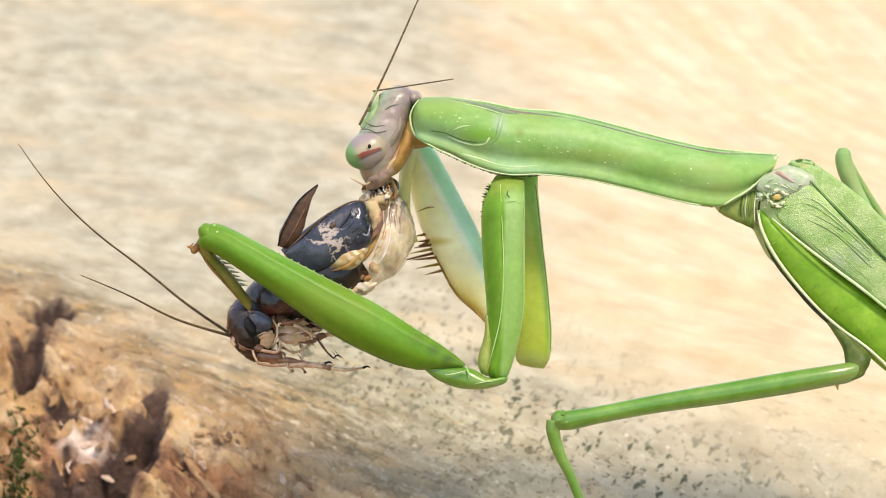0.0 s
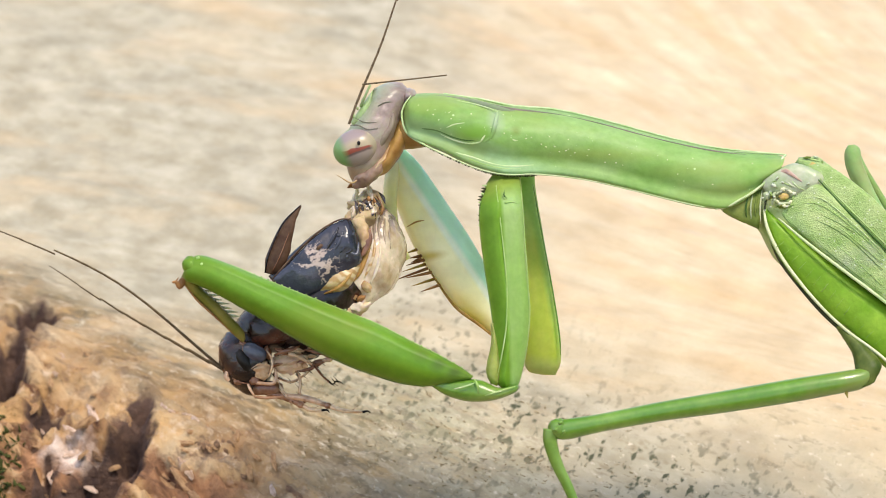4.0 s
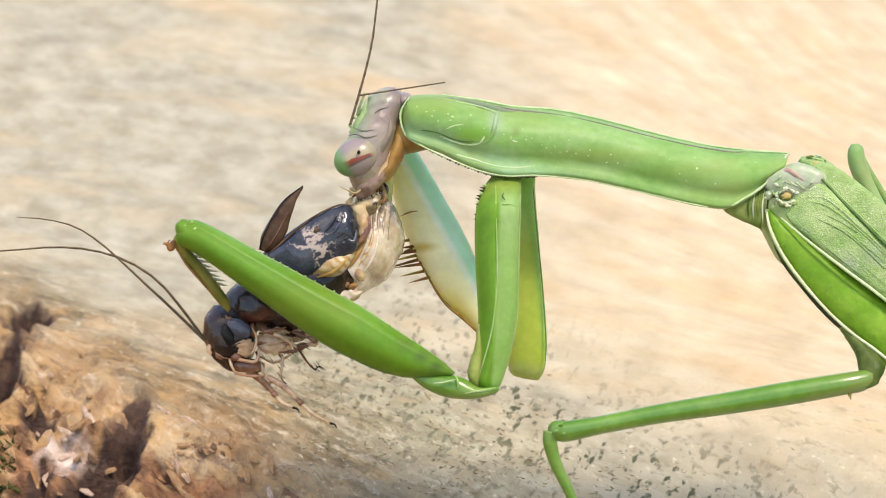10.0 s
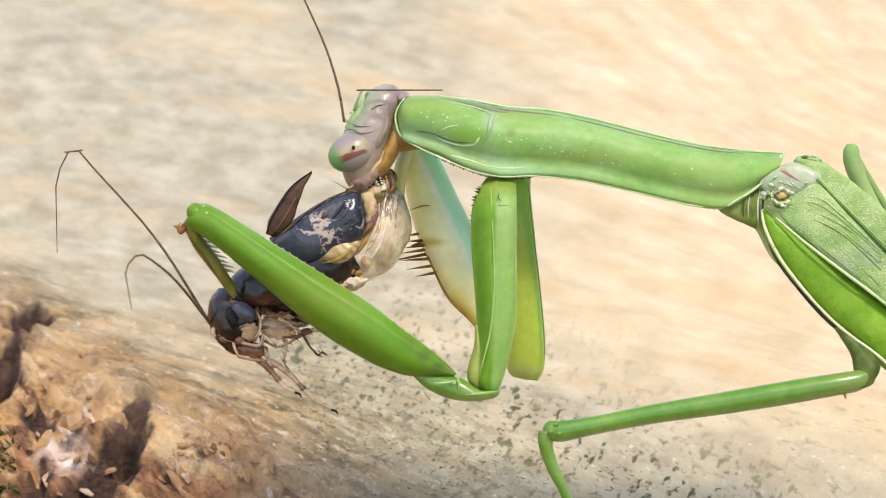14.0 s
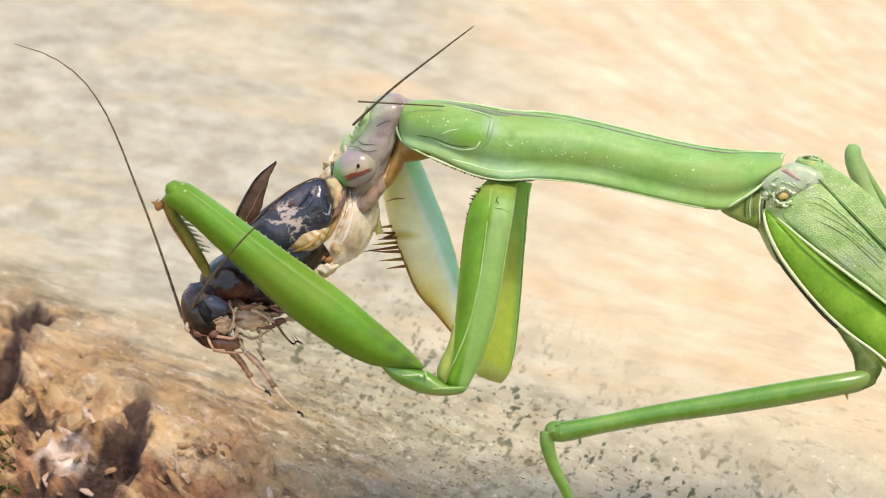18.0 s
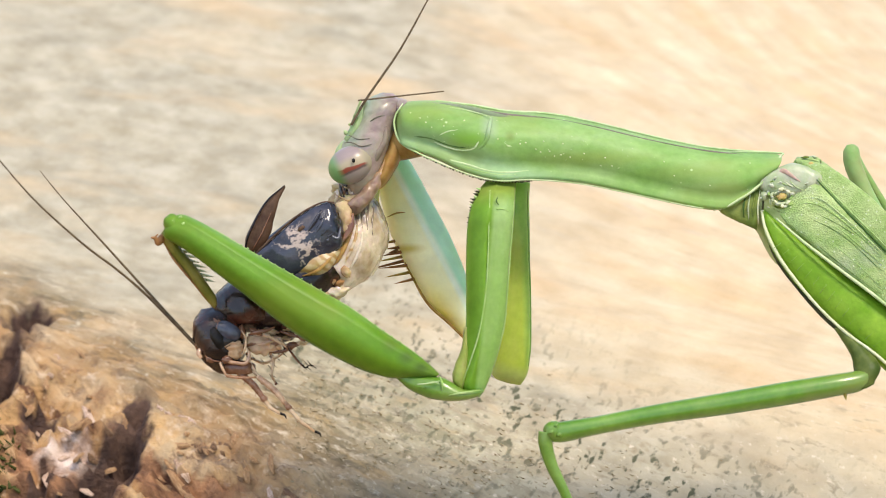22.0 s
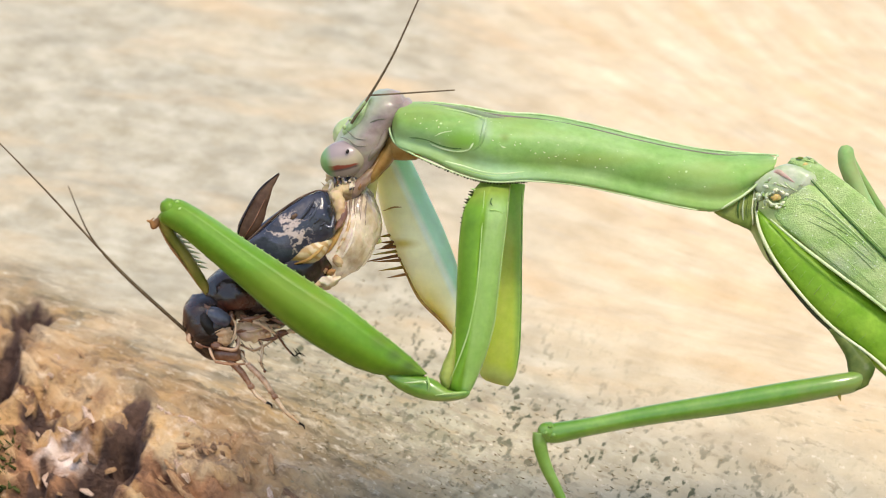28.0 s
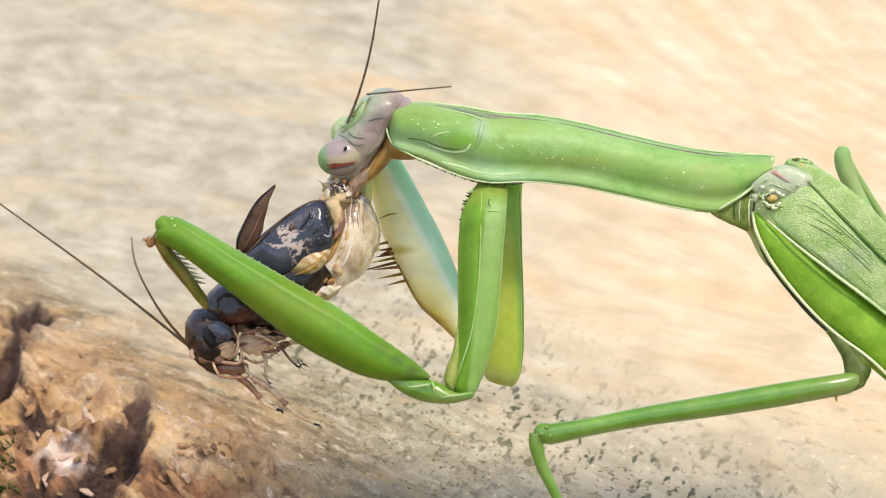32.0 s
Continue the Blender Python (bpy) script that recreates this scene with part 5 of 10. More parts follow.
    part("tibia_line", tube([(-19.26, -5.50, 1.47), (-18.55, -5.20, 0.08), (-17.50, -4.90, -1.31), (-16.24, -4.20, -2.99)], [0.05, 0.09, 0.08, 0.04], 7, 4), spine_brown, femur)
    part("tarsus", tube([(-18.87, -5.20, 1.76), (-19.33, -5.60, 1.47), (-19.56, -5.80, 1.18), (-19.72, -5.90, 1.51), (-20.04, -6.00, 1.59)], [0.3, 0.3, 0.22, 0.16, 0.06], 8, 4), spine_brown, femur, "brown tarsus with a small claw")
    part("claw", tube([(-19.65, -5.80, 1.18), (-19.72, -5.90, 1.34), (-19.68, -5.90, 1.67), (-19.52, -5.90, 1.83)], [0.1, 0.09, 0.06, 0.03], 6, 3), spine_brown, femur)
    for i in range(8):
        f = i / 7
        x, y = 338 + 46 * f, 418 + 60 * f
        part("spine", thorn(uw_point(x, y, -4.9 + f), uw_point(x + 24 - 5 * (i % 2), y + 5, -4.8 + f), 0.13), cream_edge, femur, "cream grasping spine")
    for i in range(9):
        f = i / 8
        x, y = 470 + 170 * f, 492 + 95 * f
        part("spine", thorn(uw_point(x, y, -4.9), uw_point(x - 10, y + 20, -4.0), 0.12), spine_brown, femur)
    return coxa, femur


def build_far_foreleg():
    at = (5.96, 4.00, 5.20)
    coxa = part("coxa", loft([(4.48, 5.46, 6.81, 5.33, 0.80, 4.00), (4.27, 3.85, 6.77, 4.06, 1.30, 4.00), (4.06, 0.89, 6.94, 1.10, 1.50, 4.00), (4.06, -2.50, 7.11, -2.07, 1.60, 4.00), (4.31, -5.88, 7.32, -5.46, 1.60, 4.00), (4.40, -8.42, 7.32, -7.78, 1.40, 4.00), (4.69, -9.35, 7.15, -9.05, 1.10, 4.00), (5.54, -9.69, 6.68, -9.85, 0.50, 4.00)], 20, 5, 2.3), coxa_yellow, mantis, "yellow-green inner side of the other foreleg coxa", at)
    part("edge_line", tube([(6.57, 2.90, 4.68), (6.82, 2.70, 0.88), (7.11, 2.70, -2.90), (7.28, 2.70, -6.69), (7.20, 2.80, -8.38)], [0.03, 0.06, 0.06, 0.06, 0.03], 7, 5), leg_green, coxa)
    at = (5.68, 4.50, -8.77)
    femur = part("femur", loft([(6.19, -8.43, 5.55, -9.49, 0.70, 4.50), (4.49, -6.10, 3.31, -7.25, 1.00, 4.60), (3.31, -3.35, 1.61, -5.26, 1.30, 4.70), (2.59, -0.89, -0.17, -3.56, 1.50, 4.80), (1.53, 1.74, -1.95, -0.38, 1.60, 4.90), (0.47, 3.86, -2.97, 2.16, 1.60, 5.00), (-0.59, 5.99, -3.57, 4.50, 1.50, 5.00), (-1.66, 7.90, -3.99, 6.62, 1.30, 5.00), (-2.72, 9.17, -3.99, 8.32, 0.80, 5.00)], 26, 7, 2.2), inner_femur, mantis, "cream and yellow inner face of the other foreleg femur", at)
    part("stain", tube([(-3.04, 3.20, 2.91), (-2.28, 3.15, 3.20), (-1.64, 3.20, 3.25)], [0.02, 0.07, 0.02], 7, 4, flatten=0.4), amber, femur)
    part("dark_edge", tube([(-1.78, 4.00, -0.47), (-0.25, 3.90, -3.42), (1.44, 3.90, -5.12), (3.13, 4.10, -6.94)], [0.05, 0.12, 0.12, 0.05], 7, 5), amber, femur)
    for i, (x, y, x2, y2) in enumerate(((726, 414, 706, 418), (732, 426, 708, 428), (736, 434, 702, 440), (738, 442, 694, 450), (740, 450, 676, 464), (746, 458, 696, 462), (752, 470, 706, 478), (758, 482, 722, 490), (730, 430, 712, 436))):
        part("spine", thorn(uw_point(x, y, 4.4 - 0.2 * (i % 3)), uw_point(x2, y2, 3.6 - 0.3 * (i % 2)), 0.13), spine_brown if i % 3 else amber, femur)
    part("tibia", loft([(-3.56, 8.51, -2.88, 7.58, 0.60, 4.20), (-4.22, 6.80, -3.21, 6.38, 0.80, 3.60), (-4.55, 4.68, -3.54, 4.47, 0.80, 3.20), (-4.38, 2.36, -3.54, 2.36, 0.70, 3.00), (-3.54, 0.38, -3.03, 0.55, 0.30, 2.80)], 14, 5), inner_cream, femur)
    return coxa, femur


def build_walking_legs():
    leg = part("femur", loft([(31.34, -8.63, 31.26, -9.62, 0.50, -4.80), (30.58, -8.71, 30.42, -10.26, 0.90, -5.00), (28.82, -8.94, 28.82, -10.57, 0.95, -5.40), (25.13, -9.50, 25.21, -11.22, 0.95, -5.60), (20.22, -10.35, 20.42, -11.94, 0.90, -5.80), (15.31, -11.20, 15.56, -12.58, 0.80, -6.00), (11.23, -12.01, 11.48, -13.31, 0.75, -6.20), (8.79, -12.37, 8.95, -13.87, 0.75, -6.30), (7.65, -12.65, 7.89, -13.79, 0.50, -6.30)], 20, 5), walk_leg_green, mantis, "slender green walking leg femur")
    part("knee", egg((8.18, -6.30, -13.06), (0.75, 0.8, 0.72), 0, lump=0.15), leg_green, leg)
    for p in ((8.36, -7.00, -12.62), (8.03, -7.10, -13.10), (8.60, -7.00, -13.27)):
        part("knee_bump", egg(p, (0.2, 0.12, 0.14), 30, rings=6, n=9), leg_green, leg)
    part("tibia", tube([(7.73, -6.30, -13.14), (7.65, -6.30, -14.03), (8.14, -6.10, -15.67), (9.29, -5.80, -18.14), (10.87, -5.20, -22.84), (12.32, -4.60, -28.21), (12.95, -4.30, -30.91)], [0.62, 0.52, 0.44, 0.36, 0.32, 0.3, 0.3], 12, 5), leg_green, leg, "thin green tibia reaching down to the wood")
    part("tarsus", tube([(12.95, -4.30, -30.91), (12.88, -4.20, -32.03), (11.33, -4.00, -32.30), (9.69, -3.80, -32.08)], [0.28, 0.26, 0.2, 0.12], 8, 4), tibia_olive, leg)
    part("hip", loft([(29.45, -5.47, 28.71, -5.72, 0.50, -3.40), (30.39, -6.61, 29.57, -7.11, 0.70, -3.80), (31.41, -7.59, 29.98, -8.16, 0.85, -4.20), (31.93, -8.55, 30.00, -9.05, 0.85, -4.70), (31.48, -9.69, 29.68, -10.43, 0.60, -5.00)], 18, 6, rough=0.06), hip_olive, mantis, "dark olive hip of the walking leg")
    part("hip_spur", thorn((29.21, -5.60, -10.16), (29.36, -5.70, -10.89), 0.2), tibia_olive, leg)
    far = part("femur", loft([(36.20, -1.23, 34.51, -1.65, 0.80, 4.00), (34.56, 0.89, 33.21, 0.38, 0.90, 4.40), (32.75, 4.07, 31.47, 3.78, 0.85, 4.80), (31.75, 6.41, 30.48, 5.99, 0.80, 5.00), (31.51, 7.60, 30.32, 7.26, 0.70, 5.10), (31.08, 7.94, 30.58, 7.86, 0.30, 5.10)], 16, 5), far_leg_green, mantis, "raised green walking leg femur on the other side")
    part("tibia", tube([(30.93, 5.20, 7.52), (31.74, 5.60, 6.00), (33.17, 6.20, 3.88), (36.67, 7.50, -1.67), (40.32, 9.00, -11.16), (42.27, 10.50, -21.61), (42.53, 10.80, -23.59)], [0.45, 0.42, 0.36, 0.34, 0.3, 0.3, 0.3], 10, 5), far_leg_green, far)
    part("tarsus", tube([(42.53, 10.80, -23.59), (41.90, 10.90, -24.68), (40.38, 10.90, -24.90)], [0.26, 0.22, 0.12], 8, 4), tibia_olive, far)


build_thorax()
build_wings()
pronotum = build_pronotum()
head, pupil, labium = build_head()
near_coxa, near_femur = build_near_foreleg()
far_coxa, far_femur = build_far_foreleg()
build_walking_legs()
LONG_ANTENNA_R, LONG_ANTENNA_STEP = (0.105, 0.10, 0.092, 0.084, 0.075, 0.065, 0.045), 2.068
long_antenna = build_antenna(head, (-6.95, -2.00, 9.06), LONG_ANTENNA_STEP, LONG_ANTENNA_R, antenna_brown)
long_antenna_bends = bent(long_antenna, LONG_ANTENNA_STEP, LONG_ANTENNA_R, antenna_brown)
stub_antenna = build_antenna(head, (-5.87, -2.30, 11.28), 6.3, (0.07, 0.05), antenna_brown)

# ---- the cricket ----
CRICKET_AT = (-10.96, -1.00, -0.37)
cricket = thing("cricket", "dark brown cricket, half eaten, held in the mantis forelegs", "cricket", stand(*CRICKET_AT))
ORIGIN[cricket] = Vector(CRICKET_AT)


def build_cricket():
    c = cricket
    rnd = random.Random(3)
    head = part("head", loft([(-17.06, -3.11, -15.99, -2.94, 0.70, -1.60), (-17.64, -3.85, -14.74, -3.27, 1.80, -1.70), (-17.84, -4.76, -14.07, -4.10, 2.20, -1.80), (-17.67, -5.75, -13.91, -5.17, 2.30, -1.80), (-17.21, -6.74, -14.07, -6.25, 2.00, -1.90), (-16.46, -7.57, -14.47, -7.24, 1.30, -2.00), (-15.80, -7.90, -14.97, -7.82, 0.50, -2.00)], 30, 8, 2.3, rough=0.09), chitin_black, c, "glossy black-brown head")
    part("eye", egg((-15.12, -3.75, -4.72), (1.05, 0.45, 0.66), -32, lump=0.08), slate, head, "slate dark oval eye")
    part("brow", egg((-15.89, -3.85, -5.22), (0.5, 0.4, 0.95), 18, lump=0.1), black, head, "black shiny ridge before the eye")
    part("eye", egg((-17.01, 0.20, -4.13), (0.5, 0.4, 0.8), 22), black, head)
    part("cheek", egg((-14.67, -3.70, -5.96), (0.62, 0.35, 0.5), -10, lump=0.5, rings=16, n=20), chitin_tan, head, "pinkish tan cheek plate")
    for p, s, a in (((-16.62, -3.40, -4.40), (0.5, 0.25, 0.22), 35), ((-15.70, -3.70, -4.07), (0.45, 0.25, 0.2), -30), ((-16.97, -3.00, -5.15), (0.3, 0.3, 0.5), 15), ((-14.16, -3.20, -4.90), (0.3, 0.4, 0.45), 0), ((-16.45, -3.40, -6.62), (0.4, 0.3, 0.3), 20), ((-15.36, -3.80, -6.78), (0.4, 0.25, 0.3), 0)):
        part("face_patch", egg(p, s, a, lump=0.5, rings=14, n=16), chitin_brown, head, "red-brown patch")
    part("slate_plate", egg(uw_point(384, 540, -3.35), (0.75, 0.3, 0.45), 35, rings=12, n=16, lump=0.15), chitin_black, head)
    for row, r, material in ((((402, 534), (397, 552), (402, 572), (410, 586)), 0.05, chitin_brown), (((440, 556), (447, 572), (444, 590), (436, 604)), 0.09, chitin_tan), (((408, 584), (424, 578), (438, 584)), 0.06, chitin_tan), (((372, 596), (386, 606), (402, 610)), 0.06, chitin_brown)):
        part("face_seam", tube([uw_point(x, y, -4.0 if x > 395 else -3.7) for x, y in row], [0.02] + [r] * (len(row) - 2) + [0.02], 7, 5), material, head, "red-brown seam of the face")
    part("face_plate", egg(uw_point(424, 597, -3.6), (0.62, 0.35, 0.42), -15, lump=0.3, rings=14, n=18), chitin_tan, head, "pinkish tan lower face")
    part("lip", loft([(-15.58, -6.96, -15.58, -7.79, 0.50, -2.90), (-15.00, -6.96, -15.17, -7.95, 0.80, -2.90), (-13.93, -7.05, -14.01, -8.04, 0.80, -2.90), (-13.36, -7.30, -13.36, -7.87, 0.40, -2.80)], 16, 5, 3.0, rough=0.06), chitin_brown, head, "red-brown lip")
    for pts, r in (([(-15.87, -3.50, -6.78), (-14.94, -3.90, -7.02), (-14.04, -4.00, -7.18), (-13.71, -3.90, -6.77), (-13.72, -3.70, -6.12)], 0.14), ([(-15.87, -3.50, -6.78), (-15.73, -3.80, -7.35), (-15.48, -3.80, -7.93)], 0.11), ([(-15.49, -3.70, -7.97), (-14.53, -3.90, -8.17), (-13.31, -3.80, -8.26)], 0.11), ([(-17.21, -3.10, -5.89), (-17.37, -3.30, -6.21), (-17.20, -3.30, -6.54)], 0.2)):
        part("palp", tube(pts, [r * 0.95] * (len(pts) - 1) + [r * 0.6], 8, 4), leg_tan, head, "pinkish brown jointed palp")
    for p in ((-17.41, -2.60, -5.65), (-17.14, -2.90, -6.06)):
        part("antenna_socket", egg(p, (0.26, 0.26, 0.3), 0, rings=7, n=10), chitin_brown, head)
    part("pronotum", loft([(-16.41, -3.44, -14.88, -4.93, 1.40, -1.40), (-16.17, -2.36, -13.93, -5.02, 2.20, -1.30), (-15.43, -1.53, -13.02, -5.02, 2.60, -1.20), (-14.27, -0.87, -11.95, -4.77, 2.60, -1.10), (-13.53, -0.71, -11.37, -4.32, 2.00, -1.00)], 30, 8, rough=0.1), chitin_black, c, "black shield behind the head")
    part("shield_edge", tube([(-13.66, -3.40, -5.14), (-12.90, -3.75, -4.97), (-12.24, -3.70, -4.89), (-11.68, -3.50, -4.73)], [0.06, 0.16, 0.14, 0.05], 8, 4), chitin_brown, c)
    thorax = part("thorax", loft([(-14.28, -2.03, -12.62, -5.77, 2.00, -0.90), (-12.62, -0.79, -10.55, -5.69, 2.50, -0.90), (-10.13, 0.66, -8.06, -3.70, 2.70, -0.90), (-8.06, 1.70, -6.39, -2.03, 2.30, -0.90)], 30, 8, rough=0.18), chitin_black, c, "dark brown thorax")
    for i in range(36):
        x, y = rnd.uniform(455, 550), rnd.uniform(552, 592)
        part("leg_base", egg(uw_point(x, y, rnd.uniform(-3.3, -2.4)), (rnd.uniform(0.25, 0.6), 0.25, rnd.uniform(0.12, 0.25)), rnd.uniform(-40, 20), lump=0.4), rnd.choice((chitin_tan, chitin_brown, joint_beige)), thorax)
    abdomen = part("abdomen", loft([(-9.47, 0.04, -8.68, -2.78, 1.80, -0.60), (-7.64, 1.91, -6.31, -2.45, 2.50, -0.20), (-6.61, 3.28, -4.65, -1.54, 2.60, 0.30), (-5.78, 4.20, -3.41, 0.04, 2.40, 1.00), (-5.17, 4.83, -3.00, 1.79, 2.00, 1.60), (-4.68, 5.14, -3.51, 3.72, 1.20, 2.00)], 64, 16, rough=0.12, rings_of=0.13), belly_folds, c, "pale cream belly with dark folds, wet and torn", (-5.15, -1.00, 1.70))
    belly_at = skin_of(abdomen)
    for x, y, r in ((655, 342, 0.08), (664, 336, 0.10), (673, 334, 0.11), (682, 338, 0.10), (690, 348, 0.07)):
        part("belly_fold", tube([belly_at(x + dx, y + dy, 0.02) for dx, dy in ((2, 6), (-1, 20), (-4, 38), (-5, 60))], [0.03, r, r, 0.02], 9, 6, flatten=0.35), belly_stripe, abdomen, "dark fold between the belly plates")
    flesh = part("torn_flesh", loft([(-7.55, 3.53, -6.31, 2.70, 0.60, -1.00), (-6.99, 4.53, -4.83, 3.62, 1.30, -0.40), (-6.34, 5.30, -4.17, 4.46, 1.40, 0.20), (-5.76, 5.80, -4.17, 5.30, 0.90, 0.40), (-5.34, 6.05, -4.51, 5.80, 0.40, 0.50)], 40, 10, rough=0.24), mouth_flesh, c, "torn pale flesh at the bitten end")
    for pts, r in (([(-6.72, 3.77, -5.97, 3.69, 0.40, -1.30), (-6.65, 4.82, -6.15, 4.78, 0.30, -0.80), (-6.33, 5.62, -5.91, 5.54, 0.25, -0.30), (-6.08, 6.21, -5.83, 6.21, 0.15, 0.00)], 0.2), ([(-5.39, 4.19, -4.73, 4.19, 0.40, -1.20), (-5.16, 5.28, -4.74, 5.24, 0.30, -0.60), (-5.25, 5.96, -4.91, 5.96, 0.25, -0.10), (-5.34, 6.46, -5.13, 6.46, 0.15, 0.20)], 0.2)):
        part("flesh_strand", loft(pts, 16, 8, rough=r), strand_cream, flesh, "stretched translucent strand of flesh")
    for i in range(8):
        x, y = rnd.uniform(622, 680), rnd.uniform(312, 345)
        part("wet_shred", egg(uw_point(x, y, -1.0 - rnd.uniform(0, 0.4)), (rnd.uniform(0.2, 0.5), 0.2, rnd.uniform(0.08, 0.2)), rnd.uniform(40, 100), lump=0.6), rnd.choice((mouth_flesh, mouth_flesh, spine_brown, strand_cream)), flesh)
    part("bitten_end", egg(uw_point(650, 326, 0.2), (1.15, 1.5, 0.85), -20, lump=0.35, rings=22, n=26), mouth_flesh, c, "bitten end, wet and tan")
    part("bitten_core", egg(uw_point(653, 326, -0.95), (0.72, 0.5, 0.55), -25, lump=0.5, rings=16, n=20), wet_black, flesh, "black shiny gut")
    for i in range(11):
        f = i / 10
        x, y = 634 + 44 * f, 312 + 10 * math.sin(4 * f) + rnd.uniform(-4, 4)
        run = rnd.uniform(14, 30)
        part("gut_streak", tube([uw_point(x, y, -1.2 + 0.9 * f * f), uw_point(x + 2 + 5 * f, y + run * 0.5, -1.55 + 0.9 * f * f), uw_point(x + 9 * f, y + run, -1.5 + 0.7 * f)], [0.03, rnd.uniform(0.08, 0.15), 0.03], 8, 5), (wet_black, tear_red, wet_black, strand_cream)[i % 4], flesh, "dark shiny strand of gut")
    # Small dark and cream beads added for the wet highlights on the gut.
    for i in range(10):
        part("glint_bead", egg(uw_point(rnd.uniform(636, 674), rnd.uniform(310, 344), rnd.uniform(-1.75, -1.45)), (rnd.uniform(0.07, 0.14), 0.1, rnd.uniform(0.06, 0.11)), rnd.uniform(-40, 40), rings=7, n=9), (wet_black, strand_cream)[i % 2], flesh)
    near = part("forewing", loft([(-13.02, 0.37, -11.70, -1.69, 0.40, -2.90), (-11.28, 1.77, -10.05, -1.19, 0.90, -3.10), (-9.22, 3.25, -7.99, -0.37, 1.00, -3.20), (-7.57, 3.95, -6.42, 0.66, 0.90, -3.20), (-6.67, 3.95, -6.26, 1.90, 0.40, -3.00)], 30, 9, rough=0.1), torn_tegmen, c, "glossy blue-black forewing, torn and streaked with pink", (-9.68, -4.10, 1.03))
    part("wing_margin", tube([(-13.02, -3.00, 0.41), (-11.28, -3.20, 1.85), (-9.22, -3.30, 3.33), (-7.57, -3.30, 4.03), (-6.67, -3.10, 3.99)], [0.05, 0.08, 0.08, 0.07, 0.04], 7, 5), wing_brown, near, "brown wing margin")
    for i in range(5):
        part("wing_ridge", tube([uw_point(568 + 11 * i, 398 + 5 * i - i * i, -4.05), uw_point(584 + 10 * i, 376 + 8 * i, -4.25 + 0.08 * i), uw_point(598 + 8 * i, 356 + 8 * i, -4.0 + 0.1 * i)], [0.05, 0.13, 0.06], 8, 5), (tegmen_black, slate, tegmen_black)[i % 3], near, "shiny dark wing ridge")
    # Glossy bumps added only so that the wing shows its glints.
    for x, y in ((588, 384), (600, 396), (612, 386), (596, 370), (583, 402), (606, 410), (622, 372)):
        part("wing_glint_bump", egg(uw_point(x, y, -4.08), (0.15, 0.14, 0.10), 55, rings=6, n=9, lump=0.3), slate, near, "glossy bump added to catch a glint")
    part("wing_hole", egg(uw_point(560, 386, -4.02), (0.30, 0.10, 0.16), 40, rings=8, n=12, lump=0.5), wing_brown, near)
    part("side_field", loft([(-10.38, -0.29, -9.97, -1.28, 0.30, -3.00), (-8.97, 0.53, -8.39, -1.19, 0.60, -3.30), (-7.49, 0.86, -7.32, -0.86, 0.60, -3.30), (-6.51, 1.52, -6.43, 0.45, 0.30, -3.00)], 24, 7, rough=0.10), membrane_tan, c, "yellowish membrane under the wing")
    part("forewing", loft([(-13.45, 0.67, -12.28, -1.21, 0.40, 0.60), (-11.66, 2.05, -10.41, -0.79, 0.80, 0.90), (-9.37, 3.47, -8.32, 0.04, 0.90, 1.00), (-7.49, 4.02, -6.86, 1.30, 0.50, 1.00)], 18, 5), tegmen_black, c)
    part("raised_wing", loft([(-13.61, 0.96, -13.07, 0.71, 0.25, -0.20), (-13.49, 1.87, -12.24, 1.12, 0.30, -0.20), (-12.78, 3.12, -11.57, 2.21, 0.28, -0.20), (-11.82, 4.37, -11.24, 3.29, 0.22, -0.20), (-10.91, 5.20, -10.83, 4.37, 0.15, -0.20), (-10.28, 5.62, -10.24, 5.45, 0.05, -0.20)], 16, 6, rough=0.05), wing_brown, c, "brown hindwing sticking up")
    part("wing_rib", tube([(-13.60, -0.50, 0.96), (-13.14, -0.60, 2.29), (-11.81, -0.50, 4.37), (-10.28, -0.30, 5.58)], [0.06, 0.09, 0.07, 0.03], 6, 5), chitin_black, c)
    part("wing_rib", tube([(-13.06, -0.50, 0.96), (-12.22, -0.55, 2.20), (-11.40, -0.45, 3.70)], [0.04, 0.06, 0.03], 6, 5), chitin_brown, c)
    legs = (([(-13.56, -2.90, -5.52), (-12.68, -3.20, -5.15), (-11.48, -3.40, -5.80), (-10.86, -3.40, -6.29)], chitin_tan, 0.21), ([(-10.86, -3.40, -6.29), (-10.61, -3.40, -6.70), (-10.37, -3.30, -7.12), (-10.00, -3.20, -7.62)], chitin_brown, 0.12), ([(-10.00, -3.20, -7.62), (-9.72, -3.10, -7.87), (-9.39, -3.00, -7.70), (-9.10, -3.00, -7.79)], black, 0.07),
            ([(-12.97, -2.40, -6.15), (-11.79, -2.80, -6.56), (-10.72, -2.90, -6.39), (-10.14, -2.90, -6.14)], chitin_brown, 0.16), ([(-13.85, -2.90, -6.55), (-13.67, -3.20, -7.37), (-13.25, -3.40, -8.19), (-12.92, -3.40, -8.68)], chitin_tan, 0.2),
            ([(-12.72, -2.30, -5.74), (-12.05, -2.60, -7.06), (-12.21, -2.70, -8.21), (-11.96, -2.70, -8.87)], chitin_tan, 0.15), ([(-11.73, -2.40, -4.91), (-10.06, -2.80, -5.52), (-8.74, -2.90, -5.23), (-8.00, -2.60, -4.74)], chitin_brown, 0.18), ([(-13.61, -2.00, -6.91), (-12.72, -2.30, -7.31), (-11.81, -2.40, -6.98), (-11.07, -2.40, -6.57)], chitin_tan, 0.13))
    for pts, material, r in legs:
        leg = part("leg", tube(pts, [r * 0.62, r * 0.8, r * 0.68, r * 0.45], 8, 5), material, c, "thin jointed tan leg")
